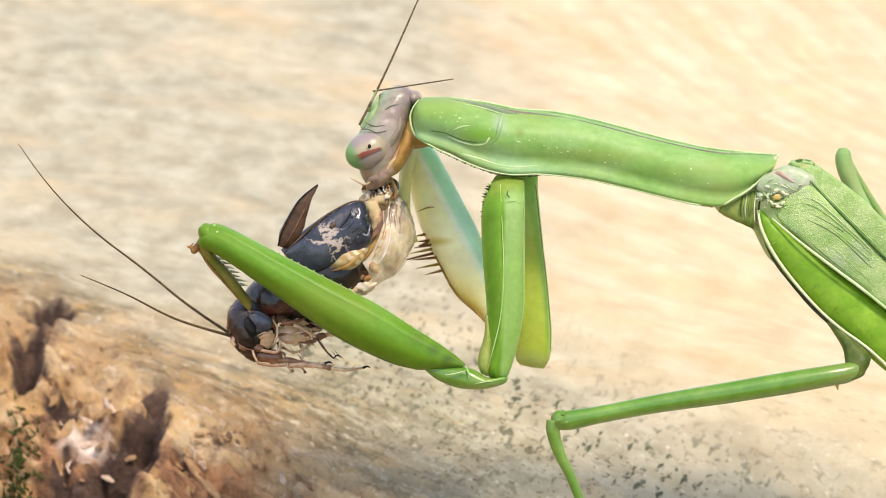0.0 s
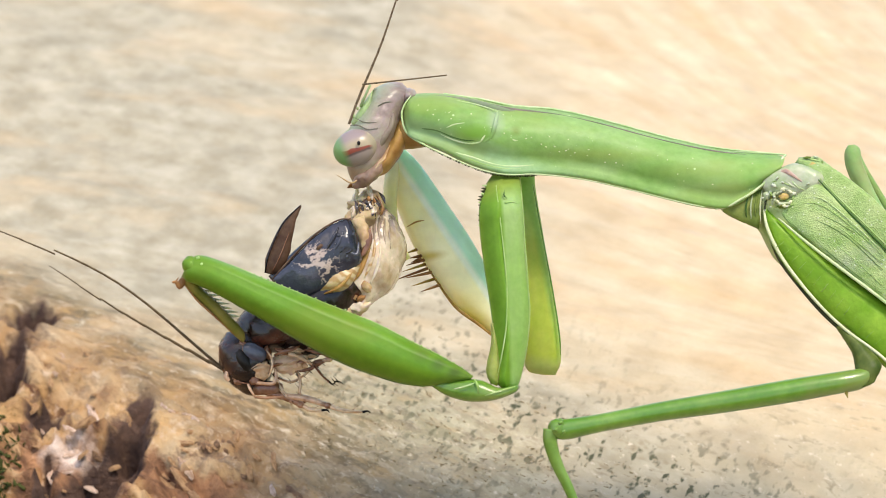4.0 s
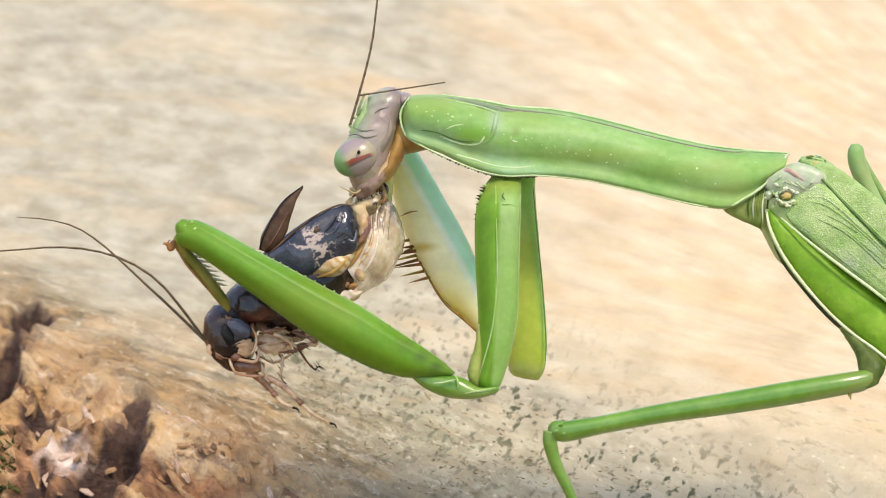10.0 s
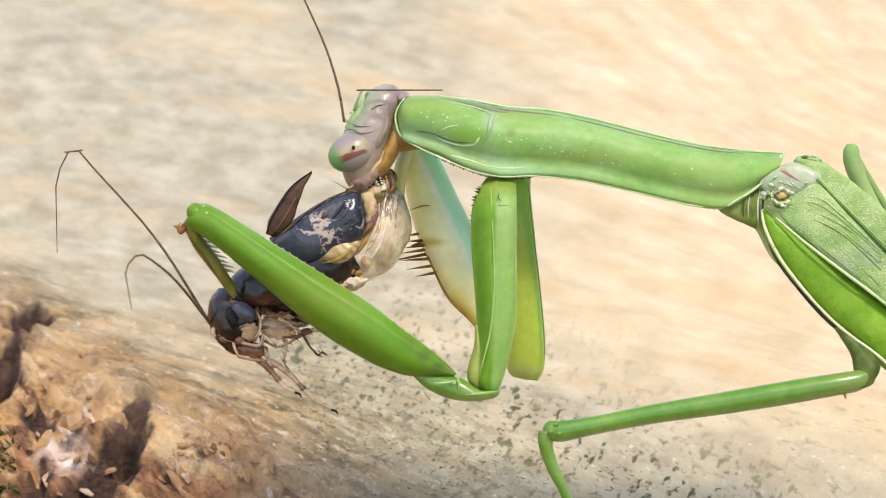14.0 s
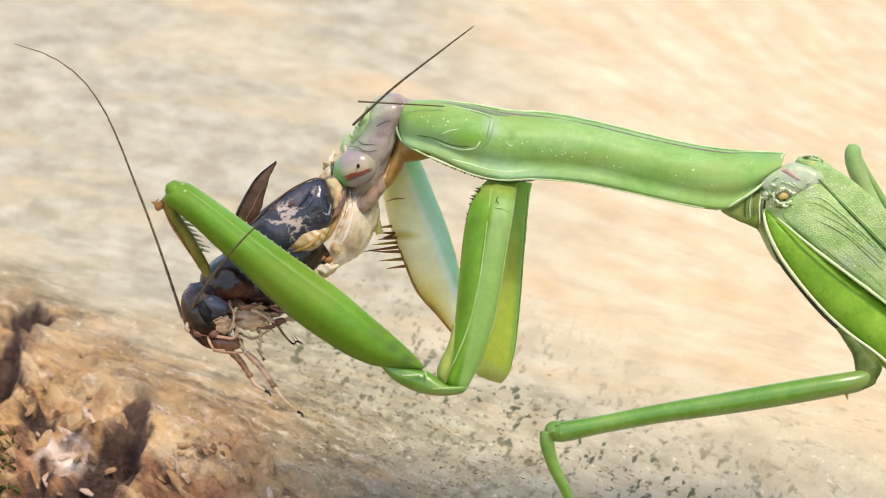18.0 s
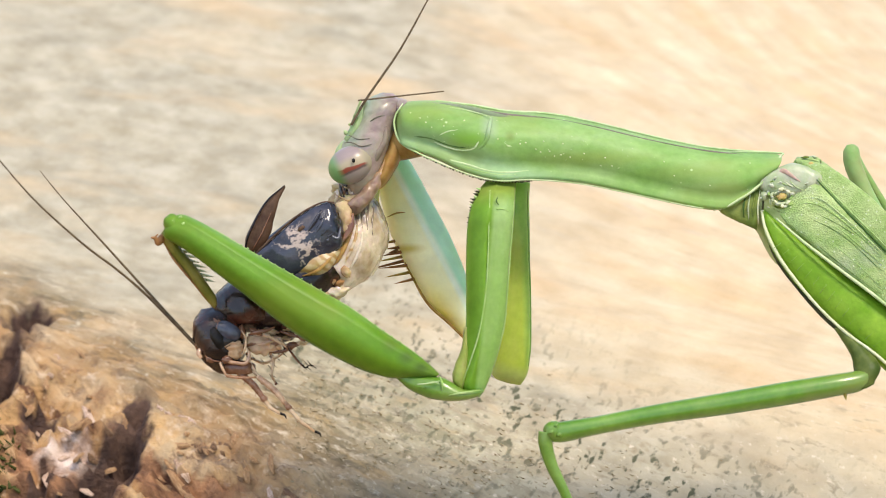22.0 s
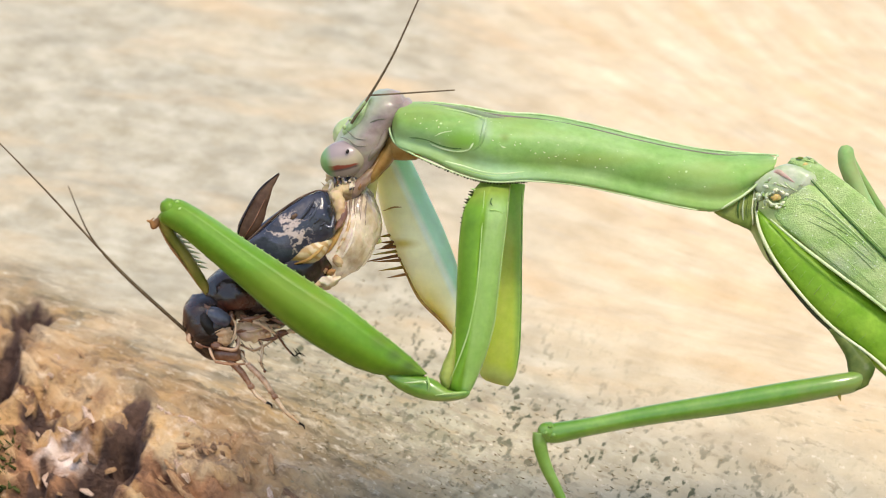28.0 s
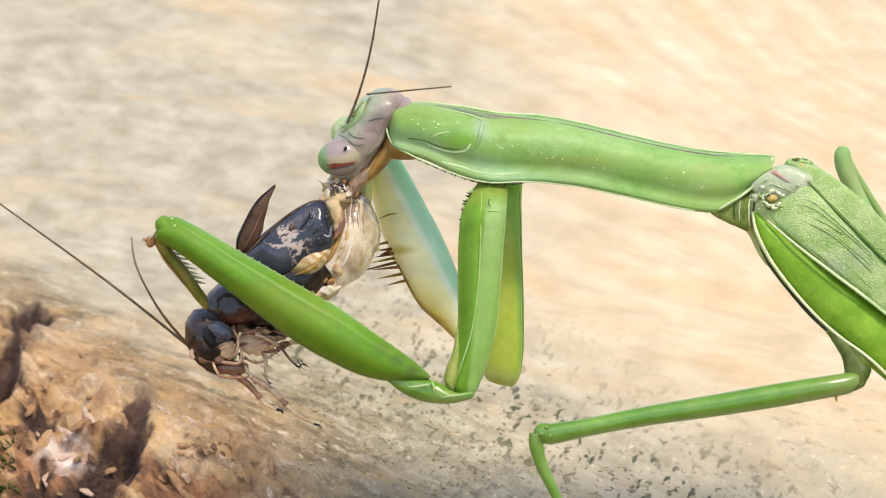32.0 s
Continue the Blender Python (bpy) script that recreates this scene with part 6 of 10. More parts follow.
        for p in (pts[0], pts[-1]):
            part("leg_joint", egg(p, (r * 0.8, r * 0.8, r * 0.8), 0, rings=7, n=9), chitin_brown, leg)
        for i, p in enumerate(spline(pts, 3)[1:-1]):
            sgn = 1 if i % 2 else -1
            part("bristle", thorn(tuple(p), (p[0] + 0.3 * sgn, p[1] - 0.2, p[2] - 0.35 * sgn + 0.1), 0.04, n=5), black, leg)
    part("wing_fold", tube([uw_point(556, 470, -3.7), uw_point(580, 464, -3.95), uw_point(602, 448, -3.95), uw_point(614, 432, -3.6)], [0.05, 0.13, 0.12, 0.04], 9, 6, flatten=0.6), amber, c, "amber torn wing base")
    part("flesh_fold", loft([(*side(645, 340, -3.5), *side(624, 346, -3.5), 0.3, -1.8), (*side(651, 362, -3.5), *side(627, 366, -3.5), 0.4, -2.3), (*side(651, 386, -3.5), *side(631, 388, -3.5), 0.35, -2.6), (*side(646, 406, -3.5), *side(636, 408, -3.5), 0.2, -2.7)], 22, 8, rough=0.16), mouth_flesh, c, "torn tan flesh")
    part("dark_tear", tube([uw_point(654, 366, -2.6), uw_point(649, 386, -2.8), uw_point(640, 402, -2.95), uw_point(628, 416, -3.1)], [0.06, 0.24, 0.22, 0.06], 9, 6, flatten=0.5), tear_red, c, "red-brown wet tear beside the wing")
    for x, y, sz, material in ((632, 468, (0.32, 0.2, 0.5), mouth_flesh), (607, 482, (0.3, 0.3, 0.3), mouth_flesh), (620, 488, (0.35, 0.3, 0.22), spine_brown)):
        part("flesh_lump", egg(uw_point(x, y, -2.55), sz, 30, lump=0.3, rings=16, n=20), material, c)
    for row, r, material in ((((652, 372), (646, 396), (636, 420), (622, 442), (606, 460)), 0.20, amber), (((660, 384), (655, 408), (645, 430), (632, 452)), 0.13, membrane_tan), (((668, 400), (662, 424), (652, 446), (640, 464)), 0.10, strand_cream)):
        part("flesh_ribbon", tube([belly_at(x, y, 0.04) for x, y in row], [0.04] + [r] * (len(row) - 2) + [0.04], 9, 6, flatten=0.5), material, c, "wet ribbon of torn flesh")
    part("joint_skin", egg(uw_point(472, 584, -2.9), (1.15, 0.5, 0.8), -15, lump=0.35, rings=16, n=20), joint_beige, c, "soft beige skin between the legs")
    part("hip_flesh", egg((-7.11, -2.20, -2.56), (0.85, 0.6, 0.55), 10, lump=0.6, rings=16, n=20), belly_cream, c)
    part("hip_flesh", egg((-8.09, -2.40, -2.68), (0.6, 0.5, 0.4), -10, lump=0.6, rings=16, n=20), mouth_flesh, c)


def build_swinging_leg(at, lengths, r, material):
    """A long thin leg that swings about its root; laid along x."""
    x, y, z = at
    a, b = lengths
    leg = part("foreleg", tube([(x, y, z), (x + a * 0.5, y - 0.1, z + 0.15), (x + a, y - 0.1, z)], [r * 0.9, r, r * 0.7], 9, 5), material, cricket, "long thin tan leg dangling", at)
    part("shin", tube([(x + a, y - 0.1, z), (x + a + b * 0.5, y - 0.15, z - 0.1), (x + a + b, y - 0.1, z + 0.1)], [r * 0.7, r * 0.58, r * 0.36], 8, 5), chitin_tan, leg)
    part("knee", egg((x + a, y - 0.1, z), (r * 1.3, r, r), 0, rings=7, n=9), chitin_brown, leg)
    part("foot", tube([(x + a + b, y - 0.1, z + 0.1), (x + a + b + 0.35, y - 0.1, z + 0.25), (x + a + b + 0.6, y - 0.1, z + 0.15)], [r * 0.4, r * 0.3, r * 0.12], 7, 3), black, leg)
    for i in range(6):
        f = (i + 1) / 7 * (a + b)
        part("bristle", thorn((x + f, y - 0.1, z), (x + f + 0.3, y - 0.2, z + (0.35 if i % 2 else -0.35)), 0.04, n=5), chitin_brown, leg)
    return leg


swinging_leg = build_swinging_leg((-13.16, -3.40, -8.27), (3.1, 2.6), 0.24, leg_tan)
short_leg = build_swinging_leg((-14.57, -3.20, -7.86), (2.6, 1.6), 0.26, chitin_brown)
build_cricket()
UPPER_ANTENNA_R, UPPER_ANTENNA_STEP = (0.12, 0.11, 0.10, 0.092, 0.084, 0.075, 0.065, 0.052, 0.04, 0.025), 2.762
upper_antenna = build_antenna(cricket, (-17.73, -1.50, -5.55), UPPER_ANTENNA_STEP, UPPER_ANTENNA_R, antenna_brown)
upper_antenna_bends = bent(upper_antenna, UPPER_ANTENNA_STEP, UPPER_ANTENNA_R, antenna_brown)
LOWER_ANTENNA_R, LOWER_ANTENNA_STEP = (0.125, 0.115, 0.105, 0.095, 0.085, 0.075, 0.06, 0.045, 0.03), 2.167
lower_antenna = build_antenna(cricket, (-17.42, -2.50, -5.82), LOWER_ANTENNA_STEP, LOWER_ANTENNA_R, antenna_brown)
lower_antenna_bends = bent(lower_antenna, LOWER_ANTENNA_STEP, LOWER_ANTENNA_R, antenna_brown)

# ---- bark chips and moss at the broken edge ----
def chip_mesh(seed):
    rnd = random.Random(seed)
    n = 7
    ring = [(math.cos(2 * math.pi * k / n) * rnd.uniform(0.6, 1.1), math.sin(2 * math.pi * k / n) * rnd.uniform(0.5, 1.0)) for k in range(n)]
    bm = bmesh.new()
    top = [bm.verts.new((x * 0.85, y * 0.85, 0.28 + rnd.uniform(-0.12, 0.15))) for x, y in ring]
    low = [bm.verts.new((x, y, -0.3)) for x, y in ring]
    c = bm.verts.new((0, 0, 0.42))
    for k in range(n):
        bm.faces.new((top[k], top[(k + 1) % n], c))
        bm.faces.new((low[k], low[(k + 1) % n], top[(k + 1) % n], top[k]))
    me = bpy.data.meshes.new("bark_chip")
    for f in bm.faces:
        f.smooth = True
    bm.to_mesh(me)
    bm.free()
    return me


def flake_mesh(seed, material):
    """A jagged, slightly curled scale of bark, about one unit long."""
    rnd = random.Random(seed)
    n, bm = 11, bmesh.new()
    ring = []
    for k in range(n):
        a = 2 * math.pi * k / n
        r = rnd.uniform(0.62, 1.12)
        ring.append((math.cos(a) * r, math.sin(a) * r * 0.55))
    curl = rnd.uniform(-0.25, 0.35)
    top = [bm.verts.new((x * 0.9, y * 0.9, 0.16 + curl * x * x + rnd.uniform(-0.07, 0.07))) for x, y in ring]
    low = [bm.verts.new((x, y, -0.22 + curl * x * x)) for x, y in ring]
    mid = [bm.verts.new((x * 0.45, y * 0.45, 0.24 + curl * x * x * 0.2 + rnd.uniform(-0.1, 0.12))) for x, y in ring]
    c = bm.verts.new((0, 0, 0.24))
    for k in range(n):
        j = (k + 1) % n
        bm.faces.new((mid[k], mid[j], c))
        bm.faces.new((top[k], top[j], mid[j], mid[k]))
        bm.faces.new((low[k], low[j], top[j], top[k]))
    me = bpy.data.meshes.new("bark_flake")
    for f in bm.faces:
        f.smooth = True
    bm.to_mesh(me)
    bm.free()
    me.materials.append(material)
    return me


def build_chips():
    rnd = random.Random(21)
    shapes = [[chip_mesh(s) for s in range(6)], [flake_mesh(s + 50, pale_flake) for s in range(7)]]
    for me in shapes[0]:
        me.materials.append(bark_flake)
    for i in range(96):
        flake = i < 14
        if flake:
            x, t = rnd.gauss(-30.6, 2.0), rnd.gauss(28.6, 1.5)
        else:
            x = rnd.uniform(-46, 10)
            t = edge_of_wood(x) - (abs(rnd.gauss(0, 8)) + 0.8) / 0.76
        pale = flake and rnd.random() < 0.6
        ob = new("bark_chip", rnd.choice(shapes[1 if pale else 0]))
        ob.parent = log
        size = rnd.uniform(0.4, 0.9) if flake else rnd.uniform(0.25, 0.7)
        ob.matrix_basis = Matrix.Translation(on_log(x, t, 0.1 if flake else -0.05)) @ pose(0, 0, 0, rnd.uniform(-40, 40), rnd.uniform(-40, 40), rnd.uniform(-90, 60)) @ Matrix.Diagonal((size * 1.4 / 1000, size * 0.85 / 1000, size * (0.45 if flake else 0.8) / 1000, 1))


build_chips()


def build_flakes():
    rnd = random.Random(77)
    shapes = [flake_mesh(s, bark_flake) for s in range(9)]
    placed = 0
    for i in range(900):
        x = rnd.uniform(-46, 6)
        deep = abs(rnd.gauss(0, 9)) + 0.5
        t = edge_of_wood(x) - deep / 0.76
        if t < 4 or placed >= 150:
            continue
        if any(math.hypot(x - x1 - k * (x2 - x1), t - t1 - k * (t2 - t1)) < 2.2 * w + 0.6 for x1, t1, x2, t2, w in SHADED_ROT for k in (0.0, 0.33, 0.66, 1.0)):
            continue
        placed += 1
        ob = new("bark_flake", rnd.choice(shapes))
        ob.parent = log
        size = rnd.uniform(0.6, 1.5) * min(1.0, 0.4 + deep / 9)
        ob.matrix_basis = Matrix.Translation(on_log(x, t, -0.1)) @ pose(0, 0, 0, rnd.gauss(0, 12), rnd.gauss(0, 10), rnd.gauss(-42, 16)) @ Matrix.Diagonal((size * 1.5 / 1000, size * rnd.uniform(0.5, 0.9) / 1000, size * 0.6 / 1000, 1))


build_flakes()


def build_fibres():
    """Loose wood fibres lying on the weathered stretch beside the broken edge."""
    rnd = random.Random(31)
    for name, material, count in (("pale_fibres", pale_chip, 90), ("dark_fibres", fibre_dark, 800), ("tan_fibres", fibre_tan, 1300)):
        verts, faces = [], []
        for i in range(count):
            x = rnd.uniform(-12, 34)
            reach = 1.0 if x > -8 else max(0.3, 1 + (x + 8) / 22)
            t = edge_of_wood(x) + rnd.gauss(6, 6.0) * 1.3 * reach
            if t < 6 or t > 62:
                continue
            a = radians(rnd.gauss(-34, 22))
            length, wide, high = rnd.uniform(0.10, 0.38), rnd.uniform(0.03, 0.08), rnd.uniform(0.02, 0.08)
            way, side = Vector((math.cos(a), math.sin(a), 0)) * length, Vector((-math.sin(a), math.cos(a), 0)) * wide
            p = on_log(x, t, 0.02) * 1000
            k = len(verts)
            for q in (p - way, p + side, p + way + Vector((0, 0, rnd.uniform(0, 0.2))), p - side, p + Vector((0, 0, high)), p - Vector((0, 0, 0.1))):
                verts.append(tuple(q / 1000))
            for f in ((0, 1, 4), (1, 2, 4), (2, 3, 4), (3, 0, 4), (1, 0, 5), (2, 1, 5), (3, 2, 5), (0, 3, 5)):
                faces.append(tuple(k + j for j in f))
        me = bpy.data.meshes.new(name)
        me.from_pydata(verts, [], faces)
        me.materials.append(material)
        ob = tagged(new(name, me), "loose frayed wood fibres on the weathered log", "wood fibres", kind="stuff")
        ob.matrix_basis = LOG


build_fibres()


def build_moss():
    rnd = random.Random(8)
    clump = thing("moss", "small green moss tuft in the bark", "moss", LOG)
    bm = bmesh.new()
    for i in range(260):
        x, t = rnd.gauss(-36.2, 0.8), rnd.gauss(26, 3.0)
        p = on_log(x, t, -0.2) * 1000
        q = p + Vector((rnd.uniform(-0.8, 0.8), rnd.uniform(-0.9, 0.5), rnd.uniform(0.3, 0.9)))
        thorn(tuple(p), tuple(q), rnd.uniform(0.1, 0.22), bm, 5)
    part("moss_shoots", bm, moss_green, clump)
    tagged(clump, kind="stuff")


build_moss()


# ---- what moves ----
def keyed_pose(ob, f):
    """The pose of a keyed part at a frame number, in its thing's space."""
    keys = ob.animation_data
    value = {(c.data_path, c.array_index): c.evaluate(f) for c in keys.action.layers[0].strips[0].channelbag(keys.action_slot).fcurves}
    turn = mathutils.Quaternion([value["rotation_quaternion", i] for i in range(4)]).normalized()
    return Matrix.LocRotScale(Vector([value["location", i] for i in range(3)]), turn, None)


def bend_rows(a, b, step):
    """Rows for the piece that rounds the joint between two sections: from three quarters of one to a quarter of the next."""
    keys = a.animation_data
    curve = keys.action.layers[0].strips[0].channelbag(keys.action_slot).fcurves[0]
    rows = []
    for f in [k.co[0] for k in curve.keyframe_points]:
        p, q = keyed_pose(a, f), keyed_pose(b, f)
        u, v = p @ Vector((0.75 * step, 0, 0)), q @ Vector((0.25 * step, 0, 0))
        way = (v - u).normalized()
        turn = (p.to_3x3() @ Vector((1, 0, 0))).rotation_difference(way) @ p.to_quaternion()
        rows.append(((f - 1) / FPS, Matrix.LocRotScale((u + v) / 2, turn, None)))
    return rows


def motions():
    walk(mantis, [
        (0, stand(0.361, 0, -0.059, 0.00)), (0.5, stand(0.208, 0, -0.078, 0.00)), (1, stand(0.303, 0, -0.046, 0.00)), (1.5, stand(0.183, 0, -0.097, 0.00)),
        (2, stand(0.244, 0, -0.082, 0.00)), (2.5, stand(0.187, 0, -0.065, 0.00)), (3, stand(0.181, 0, -0.033, 0.00)), (3.5, stand(0.139, 0, -0.034, 0.00)),
        (5.5, stand(-0.081, 0, -0.016, 0.00)), (6, stand(-0.143, 0, -0.079, 0.00)), (6.5, stand(-0.016, 0, 0.000, 0.00)), (7, stand(0.063, 0, 0.064, 0.00)),
        (7.5, stand(0.047, 0, 0.016, 0.00)), (8, stand(-0.081, 0, 0.000, 0.00)), (8.5, stand(0.063, 0, 0.000, 0.00)), (9, stand(0.000, 0, 0.000, 0.00)),
        (9.5, stand(0.111, 0, 0.064, 0.00)), (10, stand(0.079, 0, 0.000, 0.00)), (10.5, stand(0.079, 0, 0.000, 0.00)), (11, stand(0.095, 0, -0.017, 0.00)),
        (11.5, stand(0.079, 0, -0.032, 0.00)), (12, stand(0.048, 0, -0.017, 0.00)), (12.5, stand(0.000, 0, -0.048, 0.00)), (13, stand(-0.222, 0, -0.047, 0.00)),
        (13.5, stand(-0.223, 0, 0.000, 0.00)), (14, stand(-0.271, 0, 0.000, 0.00)), (14.5, stand(-0.271, 0, -0.016, 0.00)), (16.5, stand(-0.239, 0, -0.063, 0.00)),
        (17, stand(-0.128, 0, -0.016, 0.00)), (17.5, stand(-0.143, 0, -0.047, 0.00)), (18, stand(-0.143, 0, -0.016, 0.00)), (18.5, stand(-0.190, 0, -0.016, 0.00)),
        (19, stand(-0.190, 0, -0.016, 0.00)), (19.5, stand(-0.190, 0, -0.016, 0.00)), (20, stand(-0.190, 0, -0.016, 0.00)), (20.5, stand(-0.222, 0, -0.047, 0.00)),
        (21, stand(-0.222, 0, -0.047, 0.00)), (21.5, stand(-0.255, 0, -0.047, 0.00)), (22, stand(-0.255, 0, -0.047, 0.00)), (22.5, stand(-0.319, 0, -0.047, 0.00)),
        (23, stand(-0.319, 0, -0.062, 0.00)), (23.5, stand(-0.350, 0, -0.062, 0.00)), (24, stand(-0.396, 0, -0.078, 0.00)), (24.5, stand(-0.396, 0, -0.062, 0.00)),
        (25, stand(-0.350, 0, -0.031, 0.00)), (25.5, stand(-0.620, 0, -0.111, 0.00)), (27.5, stand(-0.620, 0, -0.110, 0.00)), (28, stand(-0.666, 0, -0.110, 0.00)),
        (28.5, stand(-0.715, 0, -0.174, 0.00)), (29, stand(-0.715, 0, -0.142, 0.00)), (29.5, stand(-0.666, 0, -0.159, 0.00)), (30, stand(-0.715, 0, -0.159, 0.00)),
        (30.5, stand(-0.666, 0, -0.159, 0.00)), (31, stand(-0.747, 0, -0.175, 0.00)), (31.5, stand(-0.923, 0, -0.191, 0.00)), (32, stand(-0.923, 0, -0.174, 0.00))])
    walk(pronotum, [
        (0, flat(24.443, 0, 4.984, -0.39)), (0.5, flat(24.433, 0, 4.915, -0.62)), (1, flat(24.402, 0, 4.930, -0.55)), (1.5, flat(24.405, 0, 4.892, -0.54)),
        (2, flat(24.393, 0, 4.923, -0.52)), (2.5, flat(24.477, 0, 4.887, -0.50)), (3, flat(24.460, 0, 4.834, -0.58)), (3.5, flat(24.472, 0, 4.813, -0.56)),
        (5.5, flat(24.470, 0, 4.794, -0.51)), (6, flat(24.470, 0, 4.794, -0.46)), (6.5, flat(24.502, 0, 4.838, -0.47)), (7, flat(24.496, 0, 4.837, -0.09)),
        (7.5, flat(24.507, 0, 4.820, -0.19)), (8, flat(24.459, 0, 4.832, 0.14)), (8.5, flat(24.498, 0, 4.834, -0.05)), (9, flat(24.500, 0, 4.833, 0.00)),
        (9.5, flat(24.537, 0, 4.835, -0.05)), (10, flat(24.539, 0, 4.834, 0.01)), (10.5, flat(24.552, 0, 4.833, 0.05)), (11, flat(24.531, 0, 4.851, -0.05)),
        (11.5, flat(24.552, 0, 4.865, 0.05)), (12, flat(24.513, 0, 4.850, -0.05)), (12.5, flat(24.514, 0, 4.815, 0.28)), (13, flat(24.522, 0, 4.816, 0.24)),
        (13.5, flat(24.538, 0, 4.832, 0.14)), (14, flat(24.534, 0, 4.831, 0.14)), (14.5, flat(24.529, 0, 4.848, 0.04)), (16.5, flat(24.502, 0, 4.832, 0.14)),
        (17, flat(24.495, 0, 4.844, 0.57)), (17.5, flat(24.512, 0, 4.868, 1.03)), (18, flat(24.503, 0, 4.839, 0.84)), (18.5, flat(24.538, 0, 4.836, 1.02)),
        (19, flat(24.533, 0, 4.837, 0.93)), (19.5, flat(24.518, 0, 4.838, 0.83)), (20, flat(24.518, 0, 4.838, 0.83)), (20.5, flat(24.533, 0, 4.869, 0.93)),
        (21, flat(24.501, 0, 4.868, 0.92)), (21.5, flat(24.533, 0, 4.806, 0.88)), (22, flat(24.493, 0, 4.867, 0.97)), (22.5, flat(24.513, 0, 4.802, 1.16)),
        (23, flat(24.545, 0, 4.818, 1.17)), (23.5, flat(24.542, 0, 4.816, 1.36)), (24, flat(24.515, 0, 4.832, 1.35)), (24.5, flat(24.508, 0, 4.818, 1.21)),
        (25, flat(24.515, 0, 4.789, 0.97)), (25.5, flat(24.549, 0, 4.806, 0.93)), (27.5, flat(24.532, 0, 4.804, 0.83)), (28, flat(24.517, 0, 4.803, 0.87)),
        (28.5, flat(24.530, 0, 4.870, 0.79)), (29, flat(24.534, 0, 4.837, 0.88)), (29.5, flat(24.547, 0, 4.854, 0.83)), (30, flat(24.550, 0, 4.787, 0.77)),
        (30.5, flat(24.522, 0, 4.851, 0.97)), (31, flat(24.524, 0, 4.803, 0.87)), (31.5, flat(24.580, 0, 4.818, 0.82)), (32, flat(24.580, 0, 4.802, 0.82))])
    walk(head, [
        (0, flat(-3.072, -1, 9.769, -1.20, 0.0)), (0.5, flat(-3.090, -1, 9.793, -1.84, 0.0)), (1, flat(-3.101, -1, 9.769, -2.42, 0.0)), (1.5, flat(-3.084, -1, 9.686, -3.28, 0.0)),
        (2, flat(-3.067, -1, 9.688, -3.69, 0.0)), (2.5, flat(-2.988, -1, 9.620, -4.20, 0.0)), (3, flat(-2.935, -1, 9.587, -3.87, 0.0)), (3.5, flat(-2.935, -1, 9.534, -4.41, 0.0)),
        (5.5, flat(-2.892, -1, 9.555, -6.48, 0.0)), (6, flat(-2.914, -1, 9.490, -5.66, 0.0)), (6.5, flat(-2.867, -1, 9.499, -5.36, 0.0)), (7, flat(-2.779, -1, 9.363, -3.28, 0.0)),
        (7.5, flat(-2.872, -1, 9.300, -3.28, 0.0)), (8, flat(-2.922, -1, 9.143, -1.98, 0.0)), (8.5, flat(-2.945, -1, 9.185, -1.42, 0.0)), (9, flat(-2.989, -1, 9.091, -0.00, 0.0)),
        (9.5, flat(-2.950, -1, 9.168, -0.67, 0.0)), (10, flat(-2.952, -1, 9.103, 0.24, 0.0)), (10.5, flat(-2.947, -1, 9.095, 0.15, 0.0)), (11, flat(-2.969, -1, 9.126, 0.30, 0.0)),
        (11.5, flat(-2.947, -1, 9.127, 0.15, 0.0)), (12, flat(-2.936, -1, 9.134, 0.46, 0.0)), (12.5, flat(-2.948, -1, 9.042, -1.31, 0.0)), (13, flat(-3.017, -1, 8.952, 0.07, 0.0)),
        (13.5, flat(-2.974, -1, 9.266, -4.85, 0.0)), (14, flat(-2.888, -1, 9.270, -2.67, 0.0)), (14.5, flat(-2.988, -1, 9.257, -1.22, 0.0)), (16.5, flat(-2.985, -1, 9.147, -2.28, 2.0)),
        (17, flat(-2.834, -1, 8.973, -1.57, 4.0)), (17.5, flat(-2.727, -1, 8.639, -4.07, 10.0)), (18, flat(-2.626, -1, 8.303, -3.71, 14.0)), (18.5, flat(-2.701, -1, 8.329, -3.41, 13.0)),
        (19, flat(-2.720, -1, 8.466, -4.50, 12.0)), (19.5, flat(-2.823, -1, 8.451, -4.71, 11.0)), (20, flat(-2.834, -1, 8.533, -6.02, 10.0)), (20.5, flat(-2.946, -1, 8.509, -3.69, 7.5)),
        (21, flat(-3.010, -1, 8.636, -2.07, 5.0)), (21.5, flat(-2.987, -1, 8.498, -0.14, 5.0)), (22, flat(-2.957, -1, 8.600, -1.19, 5.0)), (22.5, flat(-2.895, -1, 8.421, -2.99, 6.5)),
        (23, flat(-2.892, -1, 8.345, -4.44, 8.0)), (23.5, flat(-2.702, -1, 7.853, -1.34, 14.0)), (24, flat(-2.748, -1, 7.940, -9.69, 14.0)), (24.5, flat(-2.880, -1, 7.995, -13.93, 16.0)),
        (25, flat(-2.804, -1, 8.051, -13.65, 18.0)), (25.5, flat(-2.805, -1, 8.393, -12.91, 18.0)), (27.5, flat(-2.852, -1, 8.674, -6.67, 18.0)), (28, flat(-2.665, -1, 8.468, -13.24, 20.0)),
        (28.5, flat(-2.638, -1, 8.719, -12.76, 20.0)), (29, flat(-2.729, -1, 8.528, -13.31, 20.0)), (29.5, flat(-2.637, -1, 8.608, -15.74, 20.0)), (30, flat(-2.620, -1, 8.535, -14.92, 20.0)),
        (30.5, flat(-2.654, -1, 8.542, -13.59, 20.0)), (31, flat(-2.665, -1, 8.495, -14.45, 20.0)), (31.5, flat(-2.601, -1, 8.577, -13.20, 20.0)), (32, flat(-2.559, -1, 8.585, -14.47, 20.0))])
